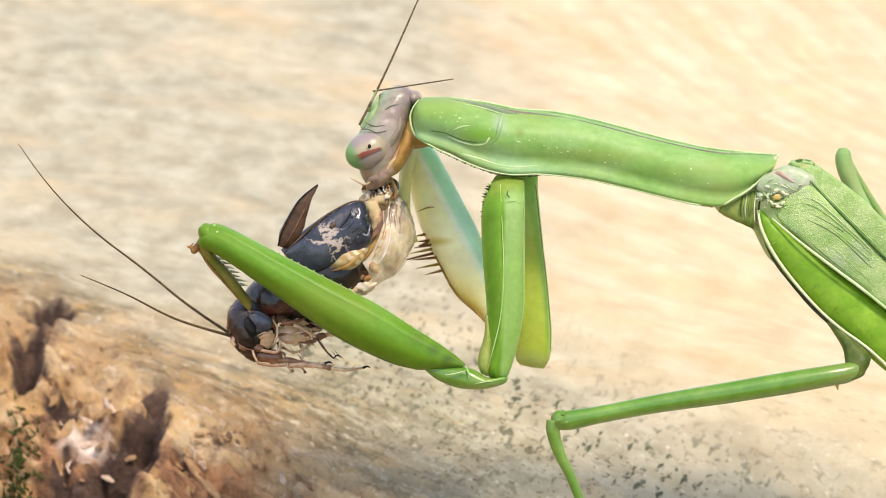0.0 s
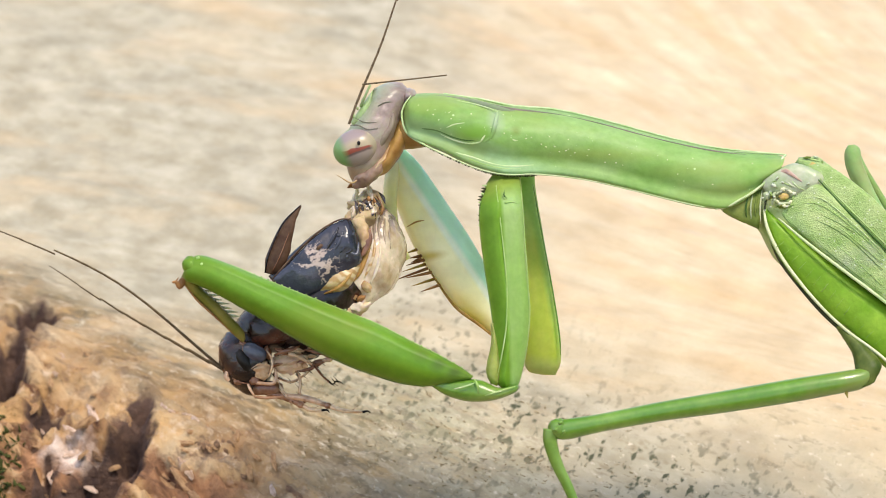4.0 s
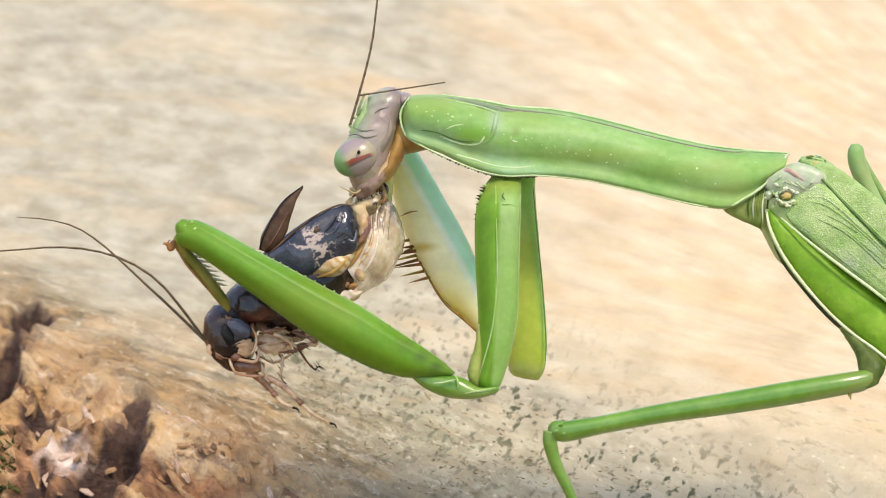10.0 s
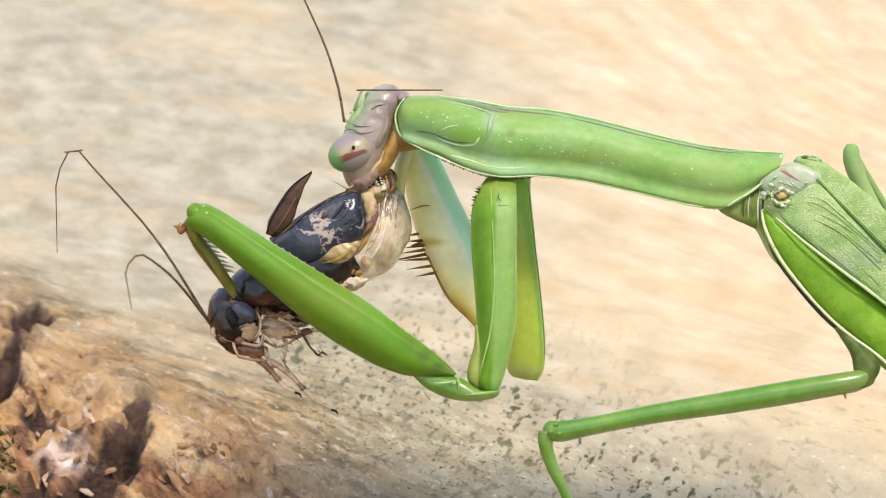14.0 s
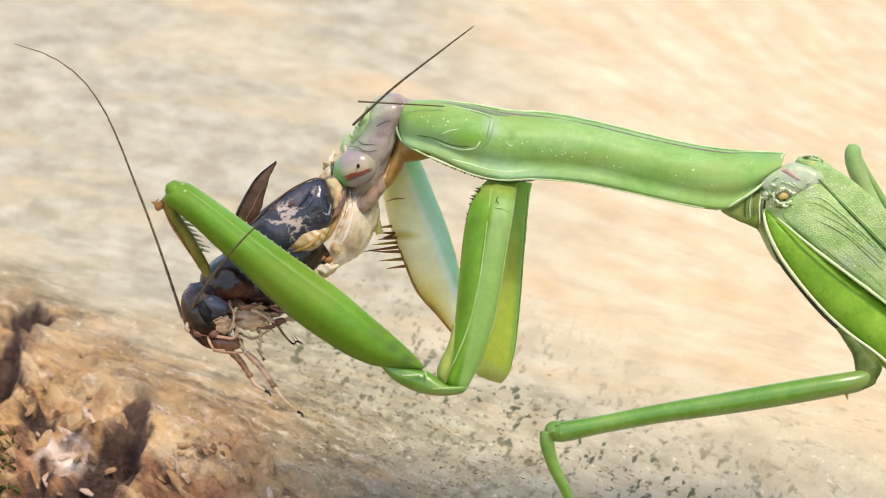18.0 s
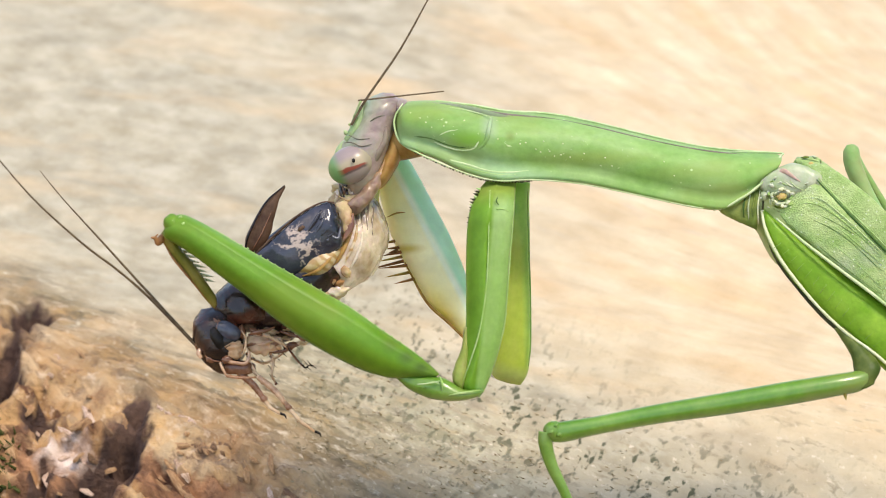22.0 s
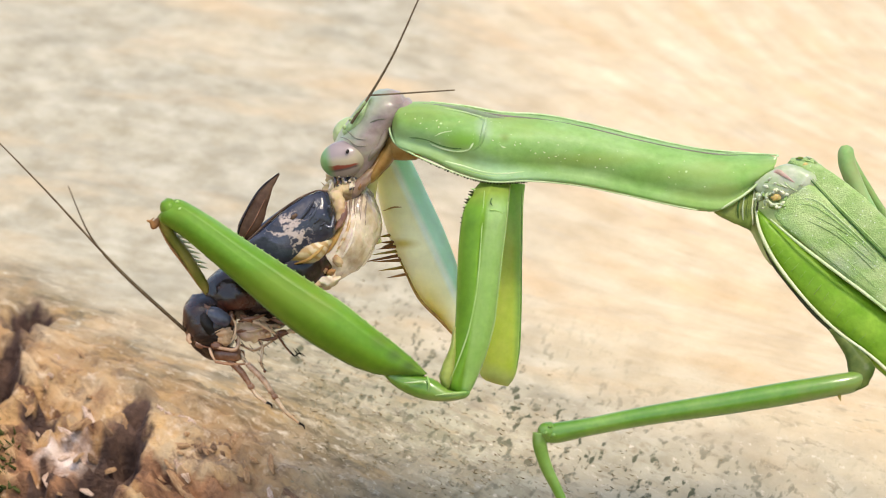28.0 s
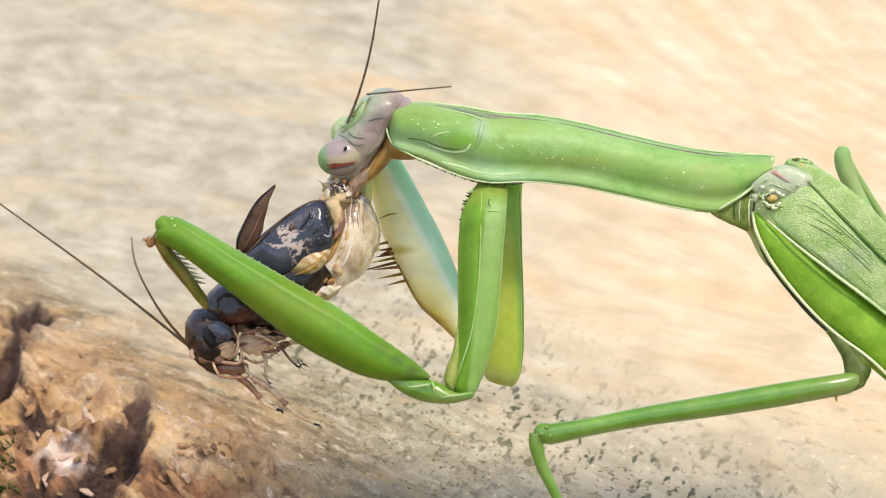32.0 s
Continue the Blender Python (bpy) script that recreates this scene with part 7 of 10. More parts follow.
    walk(pupil, [
        (0, flat(0.000, 0, 0.000, 0.00, -0.0)), (0.5, flat(0.000, 0, 0.000, 0.00, -0.0)), (1, flat(0.000, 0, 0.000, 0.00, -0.0)), (1.5, flat(0.000, 0, 0.000, 0.00, -0.0)),
        (2, flat(0.000, 0, 0.000, 0.00, -0.0)), (2.5, flat(0.000, 0, 0.000, 0.00, -0.0)), (3, flat(0.000, 0, 0.000, 0.00, -0.0)), (3.5, flat(0.000, 0, 0.000, 0.00, -0.0)),
        (5.5, flat(0.000, 0, 0.000, 0.00, -0.0)), (6, flat(0.000, 0, 0.000, 0.00, -0.0)), (6.5, flat(0.000, 0, 0.000, 0.00, -0.0)), (7, flat(0.000, 0, 0.000, 0.00, -0.0)),
        (7.5, flat(0.000, 0, 0.000, 0.00, -0.0)), (8, flat(0.000, 0, 0.000, 0.00, -0.0)), (8.5, flat(0.000, 0, 0.000, 0.00, -0.0)), (9, flat(0.000, 0, 0.000, 0.00, -0.0)),
        (9.5, flat(0.000, 0, 0.000, 0.00, -0.0)), (10, flat(0.000, 0, 0.000, 0.00, -0.0)), (10.5, flat(0.000, 0, 0.000, 0.00, -0.0)), (11, flat(0.000, 0, 0.000, 0.00, -0.0)),
        (11.5, flat(0.000, 0, 0.000, 0.00, -0.0)), (12, flat(0.000, 0, 0.000, 0.00, -0.0)), (12.5, flat(0.000, 0, 0.000, 0.00, -0.0)), (13, flat(0.000, 0, 0.000, 0.00, -0.0)),
        (13.5, flat(0.000, 0, 0.000, 0.00, -0.0)), (14, flat(0.000, 0, 0.000, 0.00, -0.0)), (14.5, flat(0.000, 0, 0.000, 0.00, -0.0)), (16.5, flat(0.000, 0, 0.000, 0.00, -0.0)),
        (17, flat(0.000, 0, 0.000, 0.00, -0.0)), (17.5, flat(0.000, 0, 0.000, 0.00, -3.2)), (18, flat(0.000, 0, 0.000, 0.00, -6.5)), (18.5, flat(0.000, 0, 0.000, 0.00, -6.5)),
        (19, flat(0.000, 0, 0.000, 0.00, -6.5)), (19.5, flat(0.000, 0, 0.000, 0.00, -5.7)), (20, flat(0.000, 0, 0.000, 0.00, -4.9)), (20.5, flat(0.000, 0, 0.000, 0.00, -4.1)),
        (21, flat(0.000, 0, 0.000, 0.00, -3.2)), (21.5, flat(0.000, 0, 0.000, 0.00, -3.7)), (22, flat(0.000, 0, 0.000, 0.00, -4.1)), (22.5, flat(0.000, 0, 0.000, 0.00, -4.5)),
        (23, flat(0.000, 0, 0.000, 0.00, -4.9)), (23.5, flat(0.000, 0, 0.000, 0.00, -5.7)), (24, flat(0.000, 0, 0.000, 0.00, -6.5)), (24.5, flat(0.000, 0, 0.000, 0.00, -13.1)),
        (25, flat(0.000, 0, 0.000, 0.00, -23.4)), (25.5, flat(0.000, 0, 0.000, 0.00, -24.4)), (27.5, flat(0.000, 0, 0.000, 0.00, -28.8)), (28, flat(0.000, 0, 0.000, 0.00, -30.7)),
        (28.5, flat(0.000, 0, 0.000, 0.00, -31.2)), (29, flat(0.000, 0, 0.000, 0.00, -31.6)), (29.5, flat(0.000, 0, 0.000, 0.00, -32.1)), (30, flat(0.000, 0, 0.000, 0.00, -32.6)),
        (30.5, flat(0.000, 0, 0.000, 0.00, -33.1)), (31, flat(0.000, 0, 0.000, 0.00, -33.6)), (31.5, flat(0.000, 0, 0.000, 0.00, -34.0)), (32, flat(0.000, 0, 0.000, 0.00, -34.5))])
    walk(labium, [(0, flat(0, 0, 0)), (16.5, flat(0, 0, 0)), (17, flat(-0.2, -0.4, -0.4)), (18, flat(-0.35, -0.5, -0.75)), (19, flat(-0.3, -0.5, -0.6)), (20, flat(-0.4, -0.5, -0.8)), (21, flat(-0.3, -0.5, -0.6)), (22, flat(-0.4, -0.5, -0.75)),
        (23, flat(-0.35, -0.5, -0.7)), (24, flat(-0.4, -0.6, -0.85)), (25, flat(-0.35, -0.6, -0.75)), (28, flat(-0.3, -0.5, -0.6)), (29, flat(-0.35, -0.5, -0.7)), (30, flat(-0.25, -0.5, -0.55)), (31, flat(-0.35, -0.5, -0.7)), (32, flat(-0.3, -0.5, -0.6))])
    walk(near_coxa, [
        (0, flat(4.369, -4.5, 5.325, 2.52)), (0.5, flat(4.360, -4.5, 5.337, 4.05)), (1, flat(4.328, -4.5, 5.329, 5.10)), (1.5, flat(4.332, -4.5, 5.285, 5.01)),
        (2, flat(4.319, -4.5, 5.310, 5.49)), (2.5, flat(4.403, -4.5, 5.265, 5.57)), (3, flat(4.387, -4.5, 5.241, 3.05)), (3.5, flat(4.399, -4.5, 5.214, 4.86)),
        (5.5, flat(4.397, -4.5, 5.177, 8.38)), (6, flat(4.396, -4.5, 5.159, 7.84)), (6.5, flat(4.428, -4.5, 5.208, 5.57)), (7, flat(4.420, -4.5, 5.072, -0.56)),
        (7.5, flat(4.432, -4.5, 5.090, -0.35)), (8, flat(4.383, -4.5, 4.987, -0.36)), (8.5, flat(4.422, -4.5, 5.055, 0.73)), (9, flat(4.424, -4.5, 5.038, 0.00)),
        (9.5, flat(4.461, -4.5, 5.057, 1.58)), (10, flat(4.463, -4.5, 5.037, 1.22)), (10.5, flat(4.476, -4.5, 5.022, 2.10)), (11, flat(4.455, -4.5, 5.071, 1.76)),
        (11.5, flat(4.476, -4.5, 5.054, 1.75)), (12, flat(4.437, -4.5, 5.072, 1.89)), (12.5, flat(4.437, -4.5, 4.922, 0.30)), (13, flat(4.445, -4.5, 4.936, 4.07)),
        (13.5, flat(4.462, -4.5, 4.987, 7.43)), (14, flat(4.457, -4.5, 4.988, 2.53)), (14.5, flat(4.453, -4.5, 5.038, 4.42)), (16.5, flat(4.425, -4.5, 4.987, 5.50)),
        (17, flat(4.418, -4.5, 4.850, -5.85)), (17.5, flat(4.435, -4.5, 4.714, -6.08)), (18, flat(4.426, -4.5, 4.749, -6.88)), (18.5, flat(4.461, -4.5, 4.683, -5.40)),
        (19, flat(4.456, -4.5, 4.717, -5.77)), (19.5, flat(4.441, -4.5, 4.751, -4.61)), (20, flat(4.441, -4.5, 4.751, -4.40)), (20.5, flat(4.456, -4.5, 4.748, -4.03)),
        (21, flat(4.425, -4.5, 4.749, -2.16)), (21.5, flat(4.456, -4.5, 4.702, -2.97)), (22, flat(4.416, -4.5, 4.732, -1.70)), (22.5, flat(4.437, -4.5, 4.600, -4.55)),
        (23, flat(4.468, -4.5, 4.615, -4.45)), (23.5, flat(4.466, -4.5, 4.546, -5.94)), (24, flat(4.439, -4.5, 4.563, -6.05)), (24.5, flat(4.432, -4.5, 4.598, -4.92)),
        (25, flat(4.438, -4.5, 4.652, -5.47)), (25.5, flat(4.472, -4.5, 4.684, -5.14)), (27.5, flat(4.455, -4.5, 4.719, -3.49)), (28, flat(4.441, -4.5, 4.702, -3.94)),
        (28.5, flat(4.453, -4.5, 4.799, -4.88)), (29, flat(4.457, -4.5, 4.734, -3.22)), (29.5, flat(4.470, -4.5, 4.767, -4.30)), (30, flat(4.473, -4.5, 4.721, -2.87)),
        (30.5, flat(4.445, -4.5, 4.718, -2.83)), (31, flat(4.447, -4.5, 4.703, -1.98)), (31.5, flat(4.503, -4.5, 4.737, -2.59)), (32, flat(4.503, -4.5, 4.720, -1.82))])
    walk(near_femur, [
        (0, flat(2.623, -6, -9.836, 3.80)), (0.5, flat(3.006, -6, -9.913, 5.75)), (1, flat(3.244, -6, -9.984, 7.09)), (1.5, flat(3.221, -6, -10.019, 7.26)),
        (2, flat(3.331, -6, -9.981, 8.20)), (2.5, flat(3.433, -6, -10.010, 8.72)), (3, flat(2.782, -6, -9.945, 4.19)), (3.5, flat(3.259, -6, -10.017, 6.94)),
        (5.5, flat(4.180, -6, -10.121, 11.36)), (6, flat(4.015, -6, -10.178, 11.81)), (6.5, flat(3.461, -6, -10.053, 8.57)), (7, flat(1.934, -6, -9.778, -1.34)),
        (7.5, flat(2.007, -6, -9.717, -0.68)), (8, flat(1.952, -6, -9.866, -1.19)), (8.5, flat(2.255, -6, -9.860, 0.96)), (9, flat(2.077, -6, -9.815, 0.00)),
        (9.5, flat(2.500, -6, -9.895, 2.73)), (10, flat(2.404, -6, -9.892, 2.85)), (10.5, flat(2.635, -6, -9.927, 4.62)), (11, flat(2.533, -6, -9.858, 3.90)),
        (11.5, flat(2.546, -6, -9.869, 4.18)), (12, flat(2.554, -6, -9.865, 3.52)), (12.5, flat(2.173, -6, -9.959, -0.18)), (13, flat(3.124, -6, -10.224, 4.62)),
        (13.5, flat(4.009, -6, -10.330, 8.94)), (14, flat(2.796, -6, -10.080, -0.88)), (14.5, flat(3.235, -6, -10.101, 4.54)), (16.5, flat(3.388, -6, -10.254, 11.91)),
        (17, flat(0.554, -6, -9.650, -3.99)), (17.5, flat(0.502, -6, -9.768, -3.50)), (18, flat(0.290, -6, -9.689, -4.46)), (18.5, flat(0.693, -6, -9.842, -2.44)),
        (19, flat(0.606, -6, -9.757, -2.88)), (19.5, flat(0.866, -6, -9.815, -0.91)), (20, flat(0.925, -6, -9.812, -0.73)), (20.5, flat(1.017, -6, -9.900, -0.38)),
        (21, flat(1.464, -6, -9.988, 1.77)), (21.5, flat(1.325, -6, -9.888, 0.34)), (22, flat(1.596, -6, -9.995, 1.40)), (22.5, flat(0.940, -6, -9.795, -1.56)),
        (23, flat(1.007, -6, -9.789, -2.11)), (23.5, flat(0.615, -6, -9.816, -3.62)), (24, flat(0.540, -6, -9.872, -4.17)), (24.5, flat(0.811, -6, -9.929, -2.95)),
        (25, flat(0.675, -6, -9.845, -3.51)), (25.5, flat(0.813, -6, -9.752, -2.75)), (27.5, flat(1.187, -6, -10.001, -2.66)), (28, flat(1.039, -6, -9.988, -1.90)),
        (28.5, flat(0.804, -6, -9.797, -1.81)), (29, flat(1.230, -6, -9.997, -0.64)), (29.5, flat(0.963, -6, -9.856, -0.68)), (30, flat(1.349, -6, -9.968, 0.13)),
        (30.5, flat(1.331, -6, -9.968, 0.09)), (31, flat(1.526, -6, -10.124, 1.05)), (31.5, flat(1.457, -6, -9.927, 0.63)), (32, flat(1.638, -6, -10.058, 1.26))])
    walk(far_coxa, [
        (0, flat(5.909, 4, 5.478, 2.36)), (0.5, flat(5.901, 4, 5.484, 4.01)), (1, flat(5.869, 4, 5.478, 5.32)), (1.5, flat(5.873, 4, 5.435, 5.37)),
        (2, flat(5.860, 4, 5.460, 5.68)), (2.5, flat(5.944, 4, 5.416, 5.95)), (3, flat(5.928, 4, 5.389, 2.94)), (3.5, flat(5.940, 4, 5.363, 4.84)),
        (5.5, flat(5.938, 4, 5.327, 7.63)), (6, flat(5.937, 4, 5.310, 7.26)), (6.5, flat(5.969, 4, 5.359, 5.03)), (7, flat(5.959, 4, 5.233, -0.74)),
        (7.5, flat(5.972, 4, 5.249, -0.22)), (8, flat(5.922, 4, 5.155, -0.54)), (8.5, flat(5.961, 4, 5.217, 0.78)), (9, flat(5.963, 4, 5.202, 0.00)),
        (9.5, flat(6.000, 4, 5.219, 1.45)), (10, flat(6.002, 4, 5.201, 1.32)), (10.5, flat(6.015, 4, 5.187, 2.02)), (11, flat(5.994, 4, 5.234, 1.79)),
        (11.5, flat(6.015, 4, 5.219, 1.52)), (12, flat(5.977, 4, 5.234, 2.04)), (12.5, flat(5.976, 4, 5.093, -0.05)), (13, flat(5.984, 4, 5.106, 3.52)),
        (13.5, flat(6.001, 4, 5.155, 7.18)), (14, flat(5.996, 4, 5.155, 2.42)), (14.5, flat(5.992, 4, 5.203, 3.94)), (16.5, flat(5.964, 4, 5.155, 4.78)),
        (17, flat(5.956, 4, 5.029, -7.26)), (17.5, flat(5.972, 4, 4.905, -7.78)), (18, flat(5.963, 4, 4.935, -8.37)), (18.5, flat(5.997, 4, 4.875, -6.26)),
        (19, flat(5.993, 4, 4.905, -6.62)), (19.5, flat(5.978, 4, 4.937, -5.42)), (20, flat(5.978, 4, 4.937, -5.04)), (20.5, flat(5.993, 4, 4.937, -4.84)),
        (21, flat(5.961, 4, 4.937, -2.92)), (21.5, flat(5.992, 4, 4.889, -3.70)), (22, flat(5.953, 4, 4.921, -2.39)), (22.5, flat(5.973, 4, 4.794, -5.43)),
        (23, flat(6.004, 4, 4.810, -5.30)), (23.5, flat(6.002, 4, 4.746, -6.98)), (24, flat(5.975, 4, 4.763, -6.68)), (24.5, flat(5.967, 4, 4.794, -5.86)),
        (25, flat(5.974, 4, 4.842, -6.22)), (25.5, flat(6.008, 4, 4.873, -5.67)), (27.5, flat(5.992, 4, 4.905, -3.52)), (28, flat(5.977, 4, 4.889, -4.44)),
        (28.5, flat(5.990, 4, 4.984, -5.19)), (29, flat(5.994, 4, 4.921, -3.92)), (29.5, flat(6.007, 4, 4.953, -4.95)), (30, flat(6.011, 4, 4.905, -3.49)),
        (30.5, flat(5.982, 4, 4.907, -3.18)), (31, flat(5.984, 4, 4.890, -2.74)), (31.5, flat(6.040, 4, 4.922, -3.03)), (32, flat(6.040, 4, 4.906, -2.27))])
    walk(far_femur, [
        (0, flat(6.223, 4.5, -8.673, 1.17)), (0.5, flat(6.628, 4.5, -8.709, 2.77)), (1, flat(6.917, 4.5, -8.695, 4.54)), (1.5, flat(6.929, 4.5, -8.753, 4.92)),
        (2, flat(6.989, 4.5, -8.745, 5.71)), (2.5, flat(7.131, 4.5, -8.737, 6.43)), (3, flat(6.394, 4.5, -8.819, 1.37)), (3.5, flat(6.858, 4.5, -8.785, 4.64)),
        (5.5, flat(7.531, 4.5, -8.891, 10.01)), (6, flat(7.423, 4.5, -8.904, 11.01)), (6.5, flat(6.913, 4.5, -8.842, 7.07)), (7, flat(5.510, 4.5, -8.750, -2.16)),
        (7.5, flat(5.650, 4.5, -8.706, -1.63)), (8, flat(5.518, 4.5, -8.821, -1.70)), (8.5, flat(5.867, 4.5, -8.777, 0.69)), (9, flat(5.678, 4.5, -8.771, 0.00)),
        (9.5, flat(6.055, 4.5, -8.795, 2.66)), (10, flat(6.021, 4.5, -8.799, 2.89)), (10.5, flat(6.197, 4.5, -8.814, 4.41)), (11, flat(6.126, 4.5, -8.758, 3.63)),
        (11.5, flat(6.078, 4.5, -8.773, 3.55)), (12, flat(6.178, 4.5, -8.786, 3.25)), (12.5, flat(5.685, 4.5, -8.911, -0.68)), (13, flat(6.564, 4.5, -9.091, 4.42)),
        (13.5, flat(7.485, 4.5, -9.062, 9.37)), (14, flat(6.353, 4.5, -8.953, -1.36)), (14.5, flat(6.676, 4.5, -8.927, 4.38)), (16.5, flat(6.800, 4.5, -9.088, 11.50)),
        (17, flat(3.884, 4.5, -8.715, -4.55)), (17.5, flat(3.763, 4.5, -8.850, -4.16)), (18, flat(3.610, 4.5, -8.810, -4.72)), (18.5, flat(4.146, 4.5, -8.994, -2.31)),
        (19, flat(4.062, 4.5, -8.920, -3.33)), (19.5, flat(4.326, 4.5, -8.940, -1.08)), (20, flat(4.420, 4.5, -8.943, -0.78)), (20.5, flat(4.475, 4.5, -8.984, -0.05)),
        (21, flat(4.905, 4.5, -9.069, 2.17)), (21.5, flat(4.765, 4.5, -8.987, 0.30)), (22, flat(5.042, 4.5, -9.061, 1.37)), (22.5, flat(4.337, 4.5, -8.965, -2.10)),
        (23, flat(4.409, 4.5, -8.945, -2.64)), (23.5, flat(3.999, 4.5, -8.935, -3.74)), (24, flat(4.043, 4.5, -8.953, -3.50)), (24.5, flat(4.221, 4.5, -9.012, -2.16)),
        (25, flat(4.154, 4.5, -8.905, -3.27)), (25.5, flat(4.317, 4.5, -8.865, -2.28)), (27.5, flat(4.833, 4.5, -9.031, -2.08)), (28, flat(4.581, 4.5, -8.970, -1.51)),
        (28.5, flat(4.415, 4.5, -8.834, -2.52)), (29, flat(4.723, 4.5, -9.007, -1.15)), (29.5, flat(4.481, 4.5, -8.860, -1.29)), (30, flat(4.840, 4.5, -8.968, -0.16)),
        (30.5, flat(4.889, 4.5, -8.999, -0.19)), (31, flat(4.986, 4.5, -9.061, 1.19)), (31.5, flat(4.977, 4.5, -8.974, 0.52)), (32, flat(5.159, 4.5, -9.031, 1.41))])
    walk(cricket, [
        (0, stand(-10.453, -1, -1.106, 3.04)), (0.5, stand(-10.421, -1, -1.616, 5.24)), (1, stand(-10.208, -1, -2.169, 5.52)), (1.5, stand(-10.340, -1, -2.319, 5.40)),
        (2, stand(-10.260, -1, -2.667, 5.67)), (2.5, stand(-10.243, -1, -2.844, 6.10)), (3, stand(-10.449, -1, -1.298, 3.06)), (3.5, stand(-10.609, -1, -1.978, 8.22)),
        (5.5, stand(-9.951, -1, -4.033, 7.49)), (6, stand(-10.169, -1, -4.333, 7.76)), (6.5, stand(-10.397, -1, -3.042, 5.64)), (7, stand(-10.731, -1, 0.226, -1.23)),
        (7.5, stand(-10.730, -1, 0.107, -0.86)), (8, stand(-10.922, -1, -0.029, -1.22)), (8.5, stand(-10.767, -1, -0.683, 0.36)), (9, stand(-10.959, -1, -0.374, 0.00)),
        (9.5, stand(-10.678, -1, -1.226, 1.23)), (10, stand(-10.832, -1, -1.300, 1.68)), (10.5, stand(-10.755, -1, -1.866, 2.40)), (11, stand(-10.792, -1, -1.602, 1.96)),
        (11.5, stand(-10.817, -1, -1.648, 2.23)), (12, stand(-10.767, -1, -1.454, 1.87)), (12.5, stand(-10.805, -1, -0.415, -0.07)), (13, stand(-10.656, -1, -2.131, 2.85)),
        (13.5, stand(-10.090, -1, -3.716, 5.18)), (14, stand(-10.361, -1, -0.225, -0.07)), (14.5, stand(-10.595, -1, -1.891, 4.06)), (16.5, stand(-10.796, -1, -4.712, 9.35)),
        (17, stand(-12.069, -1, 0.569, 1.74)), (17.5, stand(-12.324, -1, 0.363, 3.18)), (18, stand(-12.619, -1, 0.493, 3.41)), (18.5, stand(-12.265, -1, 0.028, 4.35)),
        (19, stand(-12.173, -1, 0.228, 3.24)), (19.5, stand(-12.251, -1, -0.365, 3.69)), (20, stand(-12.212, -1, -0.378, 4.13)), (20.5, stand(-12.186, -1, -0.621, 3.71)),
        (21, stand(-12.037, -1, -1.417, 4.61)), (21.5, stand(-11.998, -1, -0.841, 3.85)), (22, stand(-11.861, -1, -1.282, 4.55)), (22.5, stand(-12.198, -1, -0.208, 3.18)),
        (23, stand(-12.045, -1, -0.104, 2.61)), (23.5, stand(-12.297, -1, 0.235, 2.09)), (24, stand(-12.362, -1, 0.361, 2.09)), (24.5, stand(-12.286, -1, -0.116, 2.61)),
        (25, stand(-12.287, -1, 0.310, 3.12)), (25.5, stand(-12.489, -1, 0.052, 2.45)), (27.5, stand(-12.132, -1, -0.215, 2.85)), (28, stand(-12.452, -1, -0.369, 3.02)),
        (28.5, stand(-12.673, -1, -0.009, 4.55)), (29, stand(-12.445, -1, -0.536, 4.64)), (29.5, stand(-12.691, -1, -0.310, 5.46)), (30, stand(-12.432, -1, -0.762, 5.16)),
        (30.5, stand(-12.345, -1, -0.741, 5.06)), (31, stand(-12.460, -1, -1.223, 5.28)), (31.5, stand(-12.560, -1, -0.922, 5.00)), (32, stand(-12.485, -1, -1.241, 5.39))])
    walk(swinging_leg, [
        (0, flat(-2.204, -2.40, -7.894, -6.04)), (0.5, flat(-2.204, -2.40, -7.894, -25.24)), (1, flat(-2.204, -2.40, -7.894, -45.52)), (1.5, flat(-2.204, -2.40, -7.894, -35.40)),
        (2, flat(-2.204, -2.40, -7.894, -20.67)), (3, flat(-2.204, -2.40, -7.894, -28.06)), (3.5, flat(-2.204, -2.40, -7.894, -23.22)), (6, flat(-2.204, -2.40, -7.894, -17.76)),
        (7, flat(-2.204, -2.40, -7.894, -13.77)), (8, flat(-2.204, -2.40, -7.894, -13.78)), (9, flat(-2.204, -2.40, -7.894, -39.00)), (10, flat(-2.204, -2.40, -7.894, -39.68)),
        (11, flat(-2.204, -2.40, -7.894, -26.96)), (12, flat(-2.204, -2.40, -7.894, -21.87)), (13, flat(-2.204, -2.40, -7.894, -10.85)), (14, flat(-2.204, -2.40, -7.894, -39.93)),
        (14.5, flat(-2.204, -2.40, -7.894, -34.06)), (16.5, flat(-2.204, -2.40, -7.894, -29.35)), (17, flat(-2.204, -2.40, -7.894, -61.74)), (18, flat(-2.204, -2.40, -7.894, -53.41)),
        (19, flat(-2.204, -2.40, -7.894, -64.24)), (20, flat(-2.204, -2.40, -7.894, -59.13)), (21, flat(-2.204, -2.40, -7.894, -49.61)), (22, flat(-2.204, -2.40, -7.894, -49.55)),
        (23, flat(-2.204, -2.40, -7.894, -44.61)), (24, flat(-2.204, -2.40, -7.894, -47.09)), (25, flat(-2.204, -2.40, -7.894, -63.12)), (28, flat(-2.204, -2.40, -7.894, -53.02)),
        (29, flat(-2.204, -2.40, -7.894, -52.64)), (30, flat(-2.204, -2.40, -7.894, -47.16)), (31, flat(-2.204, -2.40, -7.894, -43.28)), (32, flat(-2.204, -2.40, -7.894, -43.39))])
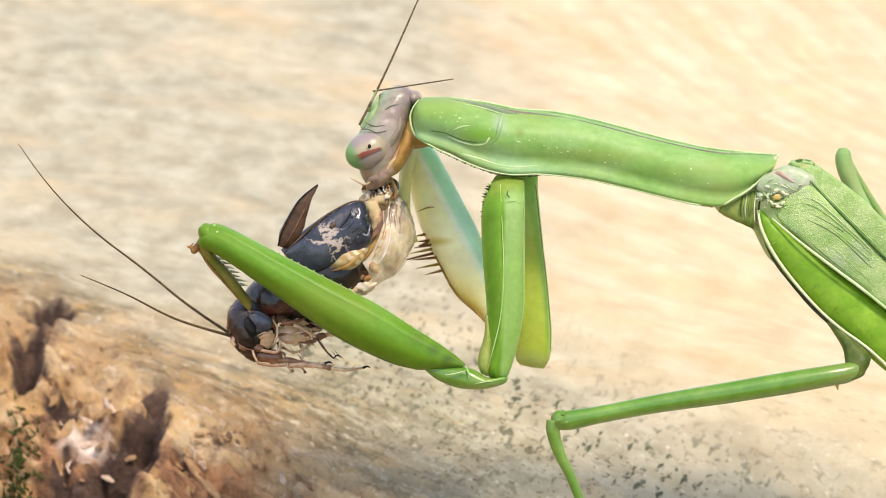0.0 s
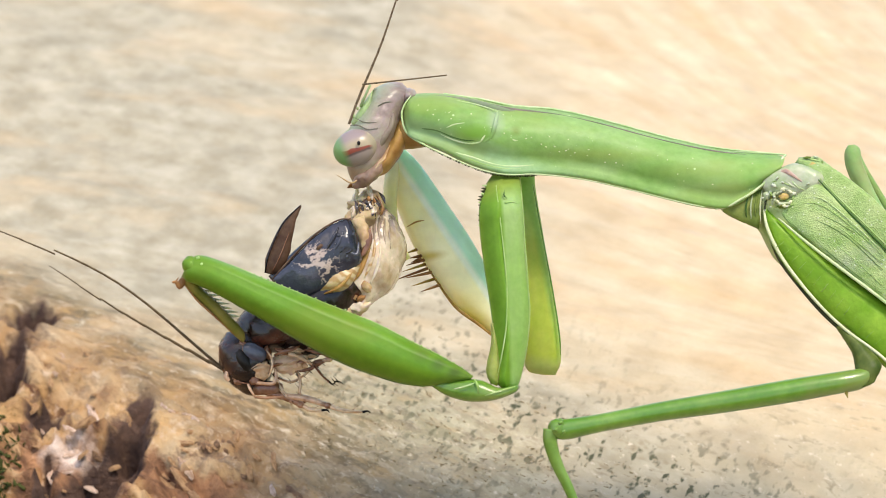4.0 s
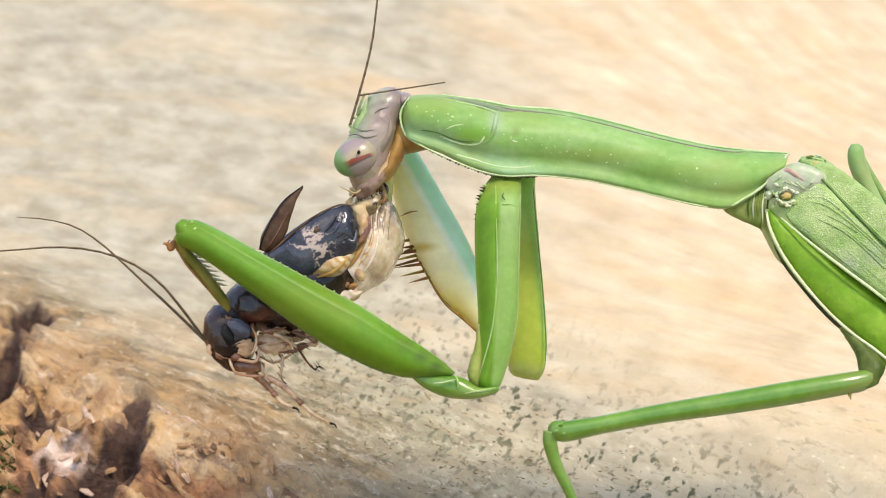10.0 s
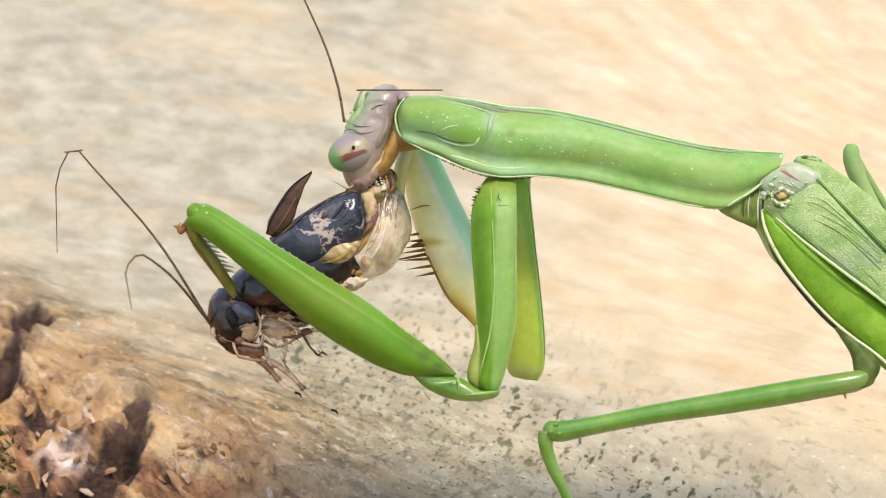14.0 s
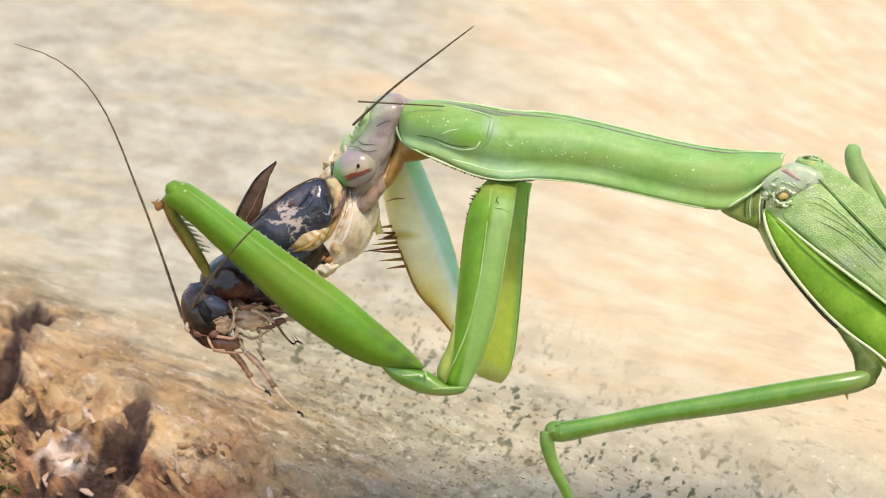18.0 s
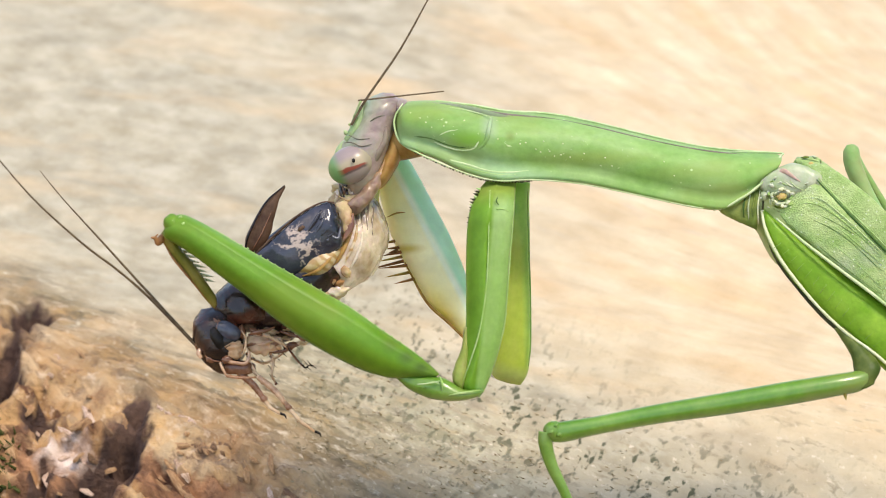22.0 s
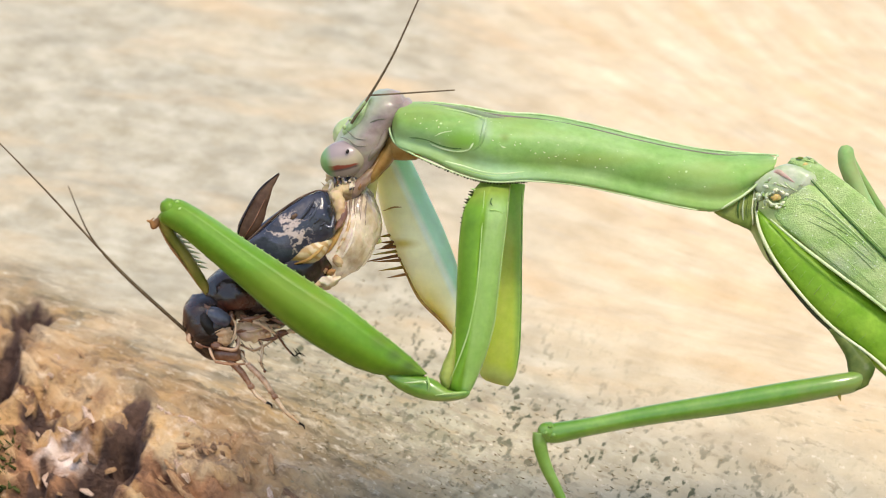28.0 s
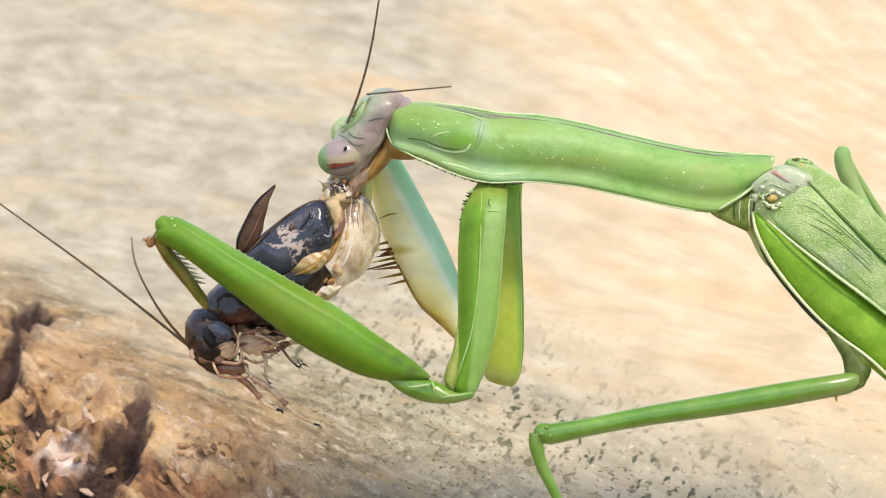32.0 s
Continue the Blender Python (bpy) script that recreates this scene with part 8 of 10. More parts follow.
    walk(short_leg, [
        (0, flat(-3.614, -2.20, -7.489, -7.04)), (0.5, flat(-3.614, -2.20, -7.489, -32.24)), (1, flat(-3.614, -2.20, -7.489, -47.52)), (1.5, flat(-3.614, -2.20, -7.489, -39.90)),
        (2, flat(-3.614, -2.20, -7.489, -28.92)), (3, flat(-3.614, -2.20, -7.489, -33.81)), (3.5, flat(-3.614, -2.20, -7.489, -31.47)), (6, flat(-3.614, -2.20, -7.489, -10.76)),
        (7, flat(-3.614, -2.20, -7.489, -22.02)), (8, flat(-3.614, -2.20, -7.489, -22.03)), (9, flat(-3.614, -2.20, -7.489, -41.25)), (10, flat(-3.614, -2.20, -7.489, -42.18)),
        (11, flat(-3.614, -2.20, -7.489, -32.71)), (12, flat(-3.614, -2.20, -7.489, -28.87)), (13, flat(-3.614, -2.20, -7.489, -6.85)), (14, flat(-3.614, -2.20, -7.489, -41.93)),
        (14.5, flat(-3.614, -2.20, -7.489, -38.56)), (16.5, flat(-3.614, -2.20, -7.489, -36.35)), (17, flat(-3.614, -2.20, -7.489, -58.74)), (18, flat(-3.614, -2.20, -7.489, -52.91)),
        (19, flat(-3.614, -2.20, -7.489, -65.24)), (20, flat(-3.614, -2.20, -7.489, -66.13)), (21, flat(-3.614, -2.20, -7.489, -50.36)), (22, flat(-3.614, -2.20, -7.489, -50.30)),
        (23, flat(-3.614, -2.20, -7.489, -46.11)), (24, flat(-3.614, -2.20, -7.489, -47.84)), (25, flat(-3.614, -2.20, -7.489, -60.12)), (28, flat(-3.614, -2.20, -7.489, -52.52)),
        (29, flat(-3.614, -2.20, -7.489, -52.64)), (30, flat(-3.614, -2.20, -7.489, -48.66)), (31, flat(-3.614, -2.20, -7.489, -45.78)), (32, flat(-3.614, -2.20, -7.489, -45.89))])
    walk(upper_antenna[0], [
        (0, flat(-6.774, -0.50, -5.178, 141.61, 0.0, 34.4)), (1, flat(-6.774, -0.50, -5.178, 147.08, 0.0, 26.4)), (2, flat(-6.774, -0.50, -5.178, 140.29, 0.0, 24.8)), (3, flat(-6.774, -0.50, -5.178, 138.36, 0.0, 23.9)),
        (6, flat(-6.774, -0.50, -5.178, 114.93)), (7, flat(-6.774, -0.50, -5.178, 134.07, 0.0, 30.0)), (8, flat(-6.774, -0.50, -5.178, 123.67)), (9, flat(-6.774, -0.50, -5.178, 127.65)),
        (10, flat(-6.774, -0.50, -5.178, 124.54)), (11, flat(-6.774, -0.50, -5.178, 132.69)), (12, flat(-6.774, -0.50, -5.178, 133.73)), (12.5, flat(-6.774, -0.50, -5.178, 136.67)),
        (13, flat(-6.774, -0.50, -5.178, 138.68)), (13.5, flat(-6.774, -0.50, -5.178, 145.85)), (14, flat(-6.774, -0.50, -5.178, 121.24)), (14.5, flat(-6.774, -0.50, -5.178, 130.94)),
        (16.5, flat(-6.774, -0.50, -5.178, 134.69)), (17, flat(-6.774, -0.50, -5.178, 114.70)), (17.5, flat(-6.774, -0.50, -5.178, 113.16)), (18, flat(-6.774, -0.50, -5.178, 104.96)),
        (19, flat(-6.774, -0.50, -5.178, 110.83)), (20, flat(-6.774, -0.50, -5.178, 114.04)), (21, flat(-6.774, -0.50, -5.178, 130.46, 0.0, 19.6)), (22, flat(-6.774, -0.50, -5.178, 127.90, 0.0, 23.2)),
        (23, flat(-6.774, -0.50, -5.178, 130.13)), (24, flat(-6.774, -0.50, -5.178, 132.91)), (25, flat(-6.774, -0.50, -5.178, 127.13)), (28, flat(-6.774, -0.50, -5.178, 135.10)),
        (29, flat(-6.774, -0.50, -5.178, 134.33, 0.0, 32.8)), (30, flat(-6.774, -0.50, -5.178, 131.84)), (30.5, flat(-6.774, -0.50, -5.178, 132.06)), (31, flat(-6.774, -0.50, -5.178, 135.16)),
        (32, flat(-6.774, -0.50, -5.178, 135.82))])
    walk(upper_antenna[1], [
        (0, flat(-8.560, -2.06, -3.762, 138.82, 0.0, 34.4)), (1, flat(-8.848, -1.73, -3.835, 139.66, 0.0, 26.4)), (2, flat(-8.703, -1.66, -3.576, 140.23, 0.0, 24.8)), (3, flat(-8.662, -1.62, -3.500, 137.89, 0.0, 23.9)),
        (6, flat(-7.939, -0.50, -2.673, 115.60)), (7, flat(-8.438, -1.88, -3.458, 133.86, 0.0, 30.0)), (8, flat(-8.306, -0.50, -2.879, 125.49)), (9, flat(-8.461, -0.50, -2.991, 129.39)),
        (10, flat(-8.340, -0.50, -2.903, 127.58)), (11, flat(-8.647, -0.50, -3.148, 132.80)), (12, flat(-8.684, -0.50, -3.182, 133.73)), (12.5, flat(-8.783, -0.50, -3.283, 136.70)),
        (13, flat(-8.849, -0.50, -3.354, 142.94)), (13.5, flat(-9.060, -0.50, -3.627, 145.87)), (14, flat(-8.207, -0.50, -2.816, 121.73)), (14.5, flat(-8.584, -0.50, -3.092, 130.94)),
        (16.5, flat(-8.717, -0.50, -3.215, 135.26)), (17, flat(-7.928, -0.50, -2.669, 114.80)), (17.5, flat(-7.861, -0.50, -2.639, 113.23)), (18, flat(-7.487, -0.50, -2.510, 105.11)),
        (19, flat(-7.757, -0.50, -2.597, 110.90)), (20, flat(-7.899, -0.50, -2.656, 113.98)), (21, flat(-8.462, -1.43, -3.199, 130.54, 0.0, 19.6)), (22, flat(-8.333, -1.59, -3.175, 128.28, 0.0, 23.2)),
        (23, flat(-8.554, -0.50, -3.066, 130.06)), (24, flat(-8.655, -0.50, -3.155, 132.91)), (25, flat(-8.441, -0.50, -2.976, 127.04)), (28, flat(-8.731, -0.50, -3.228, 134.54)),
        (29, flat(-8.397, -1.99, -3.517, 134.28, 0.0, 32.8)), (30, flat(-8.617, -0.50, -3.120, 131.84)), (30.5, flat(-8.625, -0.50, -3.127, 132.07)), (31, flat(-8.733, -0.50, -3.230, 135.15)),
        (32, flat(-8.755, -0.50, -3.253, 135.96))])
    walk(upper_antenna[2], [
        (0, flat(-10.275, -3.62, -2.262, 134.53, 0.0, 34.4)), (1, flat(-10.734, -2.95, -2.233, 142.46, 0.0, 26.4)), (2, flat(-10.631, -2.81, -1.971, 139.46, 0.0, 24.8)), (3, flat(-10.536, -2.73, -1.806, 136.61, 0.0, 23.9)),
        (6, flat(-9.132, -0.50, -0.182, 122.98)), (7, flat(-10.097, -3.26, -1.733, 134.11, 0.0, 30.0)), (8, flat(-9.909, -0.50, -0.630, 128.71)), (9, flat(-10.214, -0.50, -0.856, 135.43)),
        (10, flat(-10.025, -0.50, -0.714, 145.36)), (11, flat(-10.524, -0.50, -1.121, 134.00)), (12, flat(-10.593, -0.50, -1.186, 135.44)), (12.5, flat(-10.794, -0.50, -1.388, 137.34)),
        (13, flat(-11.053, -0.50, -1.690, 146.89)), (13.5, flat(-11.347, -0.50, -2.078, 146.42)), (14, flat(-9.659, -0.50, -0.467, 126.25)), (14.5, flat(-10.394, -0.50, -1.005, 130.73)),
        (16.5, flat(-10.679, -0.50, -1.270, 140.24)), (17, flat(-9.087, -0.50, -0.161, 116.17)), (17.5, flat(-8.950, -0.50, -0.100, 114.06)), (18, flat(-8.207, -0.50, 0.157, 106.46)),
        (19, flat(-8.742, -0.50, -0.016, 111.27)), (20, flat(-9.022, -0.50, -0.132, 113.30)), (21, flat(-10.154, -2.35, -1.221, 131.24, 0.0, 19.6)), (22, flat(-9.905, -2.68, -1.183, 132.97, 0.0, 23.2)),
        (23, flat(-10.332, -0.50, -0.952, 131.02)), (24, flat(-10.536, -0.50, -1.132, 132.91)), (25, flat(-10.105, -0.50, -0.771, 126.05)), (28, flat(-10.668, -0.50, -1.259, 131.70)),
        (29, flat(-10.019, -3.49, -1.854, 134.44, 0.0, 32.8)), (30, flat(-10.459, -0.50, -1.062, 133.89)), (30.5, flat(-10.475, -0.50, -1.077, 133.78)), (31, flat(-10.691, -0.50, -1.282, 135.05)),
        (32, flat(-10.741, -0.50, -1.333, 137.22))])
    walk(upper_antenna[3], [
        (0, flat(-11.873, -5.18, -0.638, 136.68, 0.0, 34.4)), (1, flat(-12.696, -4.18, -0.726, 146.18, 0.0, 26.4)), (2, flat(-12.537, -3.97, -0.341, 138.33, 0.0, 24.8)), (3, flat(-12.371, -3.85, -0.070, 136.12, 0.0, 23.9)),
        (6, flat(-10.636, -0.50, 2.135, 135.63)), (7, flat(-11.762, -4.64, -0.015, 135.19, 0.0, 30.0)), (8, flat(-11.636, -0.50, 1.525, 139.27)), (9, flat(-12.182, -0.50, 1.082, 138.82)),
        (10, flat(-12.297, -0.50, 0.856, 161.62)), (11, flat(-12.443, -0.50, 0.866, 134.39)), (12, flat(-12.561, -0.50, 0.752, 138.97)), (12.5, flat(-12.825, -0.50, 0.483, 138.14)),
        (13, flat(-13.367, -0.50, -0.181, 148.26)), (13.5, flat(-13.648, -0.50, -0.550, 146.69)), (14, flat(-11.292, -0.50, 1.761, 131.59)), (14.5, flat(-12.196, -0.50, 1.088, 129.71)),
        (16.5, flat(-12.802, -0.50, 0.497, 148.58)), (17, flat(-10.305, -0.50, 2.317, 118.59)), (17.5, flat(-10.076, -0.50, 2.422, 115.28)), (18, flat(-8.989, -0.50, 2.806, 108.15)),
        (19, flat(-9.744, -0.50, 2.558, 111.61)), (20, flat(-10.114, -0.50, 2.405, 112.32)), (21, flat(-11.869, -3.28, 0.735, 132.04, 0.0, 19.6)), (22, flat(-11.634, -3.77, 0.673, 138.44, 0.0, 23.2)),
        (23, flat(-12.145, -0.50, 1.132, 133.69)), (24, flat(-12.417, -0.50, 0.891, 132.91)), (25, flat(-11.731, -0.50, 1.462, 124.60)), (28, flat(-12.506, -0.50, 0.803, 129.39)),
        (29, flat(-11.645, -4.98, -0.195, 135.06, 0.0, 32.8)), (30, flat(-12.374, -0.50, 0.928, 137.55)), (30.5, flat(-12.387, -0.50, 0.917, 136.75)), (31, flat(-12.646, -0.50, 0.669, 134.94)),
        (32, flat(-12.768, -0.50, 0.543, 138.48))])
    walk(upper_antenna[4], [
        (0, flat(-13.531, -6.74, 0.925, 138.69, 0.0, 34.4)), (1, flat(-14.752, -5.40, 0.651, 150.92, 0.0, 26.4)), (2, flat(-14.410, -5.13, 1.326, 142.54, 0.0, 24.8)), (3, flat(-14.192, -4.97, 1.680, 135.80, 0.0, 23.9)),
        (6, flat(-12.610, -0.50, 4.066, 161.68)), (7, flat(-13.460, -6.02, 1.672, 140.63, 0.0, 30.0)), (8, flat(-13.730, -0.50, 3.328, 175.14)), (9, flat(-14.261, -0.50, 2.901, 137.04)),
        (10, flat(-14.919, -0.50, 1.727, 174.37)), (11, flat(-14.375, -0.50, 2.840, 137.81)), (12, flat(-14.645, -0.50, 2.565, 143.63)), (12.5, flat(-14.883, -0.50, 2.326, 139.95)),
        (13, flat(-15.716, -0.50, 1.273, 149.82)), (13.5, flat(-15.956, -0.50, 0.967, 153.81)), (14, flat(-13.126, -0.50, 3.827, 133.08)), (14.5, flat(-13.961, -0.50, 3.213, 130.86)),
        (16.5, flat(-15.159, -0.50, 1.937, 157.67)), (17, flat(-11.626, -0.50, 4.742, 119.55)), (17.5, flat(-11.256, -0.50, 4.920, 115.75)), (18, flat(-9.850, -0.50, 5.430, 107.46)),
        (19, flat(-10.761, -0.50, 5.126, 111.90)), (20, flat(-11.163, -0.50, 4.960, 112.31)), (21, flat(-13.611, -4.21, 2.667, 131.07, 0.0, 19.6)), (22, flat(-13.532, -4.86, 2.356, 133.12, 0.0, 23.2)),
        (23, flat(-14.053, -0.50, 3.129, 135.82)), (24, flat(-14.297, -0.50, 2.914, 132.91)), (25, flat(-13.300, -0.50, 3.736, 124.66)), (28, flat(-14.258, -0.50, 2.938, 129.28)),
        (29, flat(-13.289, -6.48, 1.445, 136.59, 0.0, 32.8)), (30, flat(-14.413, -0.50, 2.792, 139.84)), (30.5, flat(-14.399, -0.50, 2.810, 138.56)), (31, flat(-14.597, -0.50, 2.625, 134.89)),
        (32, flat(-14.837, -0.50, 2.374, 139.04))])
    walk(upper_antenna[5], [
        (0, flat(-15.243, -8.30, 2.430, 133.66, 0.0, 34.4)), (1, flat(-16.914, -6.63, 1.854, 154.65, 0.0, 26.4)), (2, flat(-16.400, -6.28, 2.851, 147.30, 0.0, 24.8)), (3, flat(-16.003, -6.09, 3.441, 136.56, 0.0, 23.9)),
        (6, flat(-15.233, -0.50, 4.934, 175.15)), (7, flat(-15.306, -7.40, 3.187, 151.27, 0.0, 30.0)), (8, flat(-16.482, -0.50, 3.562, 189.20)), (9, flat(-16.283, -0.50, 4.783, 148.06)),
        (10, flat(-17.668, -0.50, 1.998, 183.42)), (11, flat(-16.421, -0.50, 4.695, 149.41)), (12, flat(-16.869, -0.50, 4.203, 150.26)), (12.5, flat(-16.997, -0.50, 4.104, 150.64)),
        (13, flat(-18.103, -0.50, 2.661, 167.42)), (13.5, flat(-18.435, -0.50, 2.186, 165.26)), (14, flat(-15.013, -0.50, 5.844, 130.53)), (14.5, flat(-15.768, -0.50, 5.302, 136.38)),
        (16.5, flat(-17.715, -0.50, 2.986, 163.03)), (17, flat(-12.988, -0.50, 7.145, 125.43)), (17.5, flat(-12.455, -0.50, 7.408, 115.55)), (18, flat(-10.678, -0.50, 8.065, 111.60)),
        (19, flat(-11.791, -0.50, 7.689, 112.33)), (20, flat(-12.211, -0.50, 7.515, 112.44)), (21, flat(-15.320, -5.14, 4.629, 128.73, 0.0, 19.6)), (22, flat(-15.267, -5.95, 4.208, 131.05, 0.0, 23.2)),
        (23, flat(-16.034, -0.50, 5.054, 132.87)), (24, flat(-16.178, -0.50, 4.937, 132.91)), (25, flat(-14.871, -0.50, 6.008, 126.49)), (28, flat(-16.007, -0.50, 5.076, 130.96)),
        (29, flat(-14.976, -7.97, 3.041, 136.46, 0.0, 32.8)), (30, flat(-16.524, -0.50, 4.574, 140.01)), (30.5, flat(-16.469, -0.50, 4.638, 138.71)), (31, flat(-16.546, -0.50, 4.582, 134.89)),
        (32, flat(-16.923, -0.50, 4.184, 139.00))])
    walk(upper_antenna[6], [
        (0, flat(-16.816, -9.86, 4.078, 128.97, 0.0, 34.4)), (1, flat(-19.150, -7.86, 2.914, 155.16, 0.0, 26.4)), (2, flat(-18.510, -7.44, 4.206, 148.68, 0.0, 24.8)), (3, flat(-17.837, -7.20, 5.178, 138.51, 0.0, 23.9)),
        (6, flat(-17.985, -0.50, 5.168, 175.82)), (7, flat(-17.405, -8.77, 4.337, 160.84, 0.0, 30.0)), (8, flat(-19.209, -0.50, 3.120, 192.22)), (9, flat(-18.627, -0.50, 6.245, 175.98)),
        (10, flat(-20.425, -0.50, 1.834, 181.84)), (11, flat(-18.799, -0.50, 6.101, 158.14)), (12, flat(-19.268, -0.50, 5.573, 152.87)), (12.5, flat(-19.405, -0.50, 5.458, 181.51)),
        (13, flat(-20.799, -0.50, 3.263, 177.11)), (13.5, flat(-21.106, -0.50, 2.889, 164.55)), (14, flat(-16.808, -0.50, 7.944, 243.23)), (14.5, flat(-17.768, -0.50, 7.208, 145.58)),
        (16.5, flat(-20.357, -0.50, 3.792, 162.29)), (17, flat(-14.585, -0.50, 9.389, 143.95)), (17.5, flat(-13.647, -0.50, 9.900, 115.55)), (18, flat(-11.695, -0.50, 10.630, 122.53)),
        (19, flat(-12.841, -0.50, 10.244, 108.35)), (20, flat(-13.265, -0.50, 10.068, 112.82)), (21, flat(-16.947, -6.06, 6.658, 123.81, 0.0, 19.6)), (22, flat(-16.934, -7.03, 6.122, 125.22, 0.0, 23.2)),
        (23, flat(-17.913, -0.50, 7.079, 126.28)), (24, flat(-18.059, -0.50, 6.960, 132.91)), (25, flat(-16.513, -0.50, 8.228, 126.96)), (28, flat(-17.818, -0.50, 7.162, 131.54)),
        (29, flat(-16.660, -9.47, 4.641, 135.83, 0.0, 32.8)), (30, flat(-18.640, -0.50, 6.349, 139.58)), (30.5, flat(-18.545, -0.50, 6.461, 138.36)), (31, flat(-18.496, -0.50, 6.539, 134.90)),
        (32, flat(-19.007, -0.50, 5.997, 138.89))])
    walk(upper_antenna[7], [
        (0, flat(-18.249, -11.42, 5.850, 123.30, 0.0, 34.4)), (1, flat(-21.396, -9.08, 3.953, 157.48, 0.0, 26.4)), (2, flat(-20.653, -8.60, 5.510, 152.37, 0.0, 24.8)), (3, flat(-19.728, -8.32, 6.852, 143.39, 0.0, 23.9)),
        (6, flat(-20.740, -0.50, 5.370, 175.33)), (7, flat(-19.657, -10.15, 5.120, 179.62, 0.0, 30.0)), (8, flat(-21.908, -0.50, 2.535, 191.73)), (9, flat(-21.382, -0.50, 6.438, 174.85)),
        (10, flat(-23.186, -0.50, 1.745, 181.78)), (11, flat(-21.363, -0.50, 7.129, 156.42)), (12, flat(-21.726, -0.50, 6.832, 152.19)), (12.5, flat(-22.166, -0.50, 5.385, 181.95)),
        (13, flat(-23.558, -0.50, 3.403, 176.72)), (13.5, flat(-23.769, -0.50, 3.625, 164.55)), (14, flat(-18.052, -0.50, 5.477, 271.25)), (14.5, flat(-20.047, -0.50, 8.769, 145.34)),
        (16.5, flat(-22.988, -0.50, 4.632, 162.20)), (17, flat(-16.801, -0.50, 11.002, 172.00)), (17.5, flat(-14.838, -0.50, 12.392, 115.55)), (18, flat(-13.174, -0.50, 12.950, 141.30)),
        (19, flat(-13.710, -0.50, 12.866, 102.43)), (20, flat(-14.336, -0.50, 12.614, 111.35)), (21, flat(-18.394, -6.99, 8.819, 121.22, 0.0, 19.6)), (22, flat(-18.396, -8.12, 8.194, 122.45, 0.0, 23.2)),
        (23, flat(-19.548, -0.50, 9.306, 126.83)), (24, flat(-19.940, -0.50, 8.983, 132.91)), (25, flat(-18.174, -0.50, 10.436, 126.85)), (28, flat(-19.650, -0.50, 9.229, 131.41)),
        (29, flat(-18.326, -10.96, 6.259, 136.41, 0.0, 32.8)), (30, flat(-20.743, -0.50, 8.140, 139.58)), (30.5, flat(-20.609, -0.50, 8.296, 138.36)), (31, flat(-20.446, -0.50, 8.495, 134.90)),
        (32, flat(-21.089, -0.50, 7.813, 138.89))])
    walk(upper_antenna[8], [
        (0, flat(-19.499, -12.98, 7.753, 118.57, 0.0, 34.4)), (1, flat(-23.682, -10.31, 4.901, 159.41, 0.0, 26.4)), (2, flat(-22.874, -9.76, 6.673, 155.69, 0.0, 24.8)), (3, flat(-21.756, -9.44, 8.358, 143.75, 0.0, 23.9)),
        (6, flat(-23.493, -0.50, 5.595, 175.33)), (7, flat(-22.045, -11.53, 5.136, 185.53, 0.0, 30.0)), (8, flat(-24.613, -0.50, 1.974, 191.73)), (9, flat(-24.133, -0.50, 6.686, 174.85)),
        (10, flat(-25.947, -0.50, 1.659, 181.78)), (11, flat(-23.895, -0.50, 8.234, 156.42)), (12, flat(-24.170, -0.50, 8.121, 152.19)), (12.5, flat(-24.927, -0.50, 5.291, 181.95)),
        (13, flat(-26.316, -0.50, 3.561, 176.72)), (13.5, flat(-26.431, -0.50, 4.360, 164.55)), (14, flat(-17.992, -0.50, 2.716, 271.25)), (14.5, flat(-22.319, -0.50, 10.340, 145.01)),
        (16.5, flat(-25.618, -0.50, 5.477, 162.20)), (17, flat(-19.525, -0.50, 11.385, 178.72)), (17.5, flat(-16.029, -0.50, 14.884, 115.55)), (18, flat(-15.320, -0.50, 14.670, 159.50)),
        (19, flat(-14.305, -0.50, 15.564, 102.27)), (20, flat(-15.342, -0.50, 15.186, 108.52)), (21, flat(-19.743, -7.92, 11.044, 120.27, 0.0, 19.6)), (22, flat(-19.758, -9.21, 10.336, 122.46, 0.0, 23.2)),
        (23, flat(-21.204, -0.50, 11.517, 126.83)), (24, flat(-21.821, -0.50, 11.006, 132.91)), (25, flat(-19.831, -0.50, 12.646, 126.85)), (28, flat(-21.477, -0.50, 11.301, 131.41)),
        (29, flat(-20.008, -12.46, 7.861, 136.61, 0.0, 32.8)), (30, flat(-22.846, -0.50, 9.931, 139.58)), (30.5, flat(-22.674, -0.50, 10.131, 138.36)), (31, flat(-22.395, -0.50, 10.452, 134.90)),
        (32, flat(-23.170, -0.50, 9.629, 138.89))])
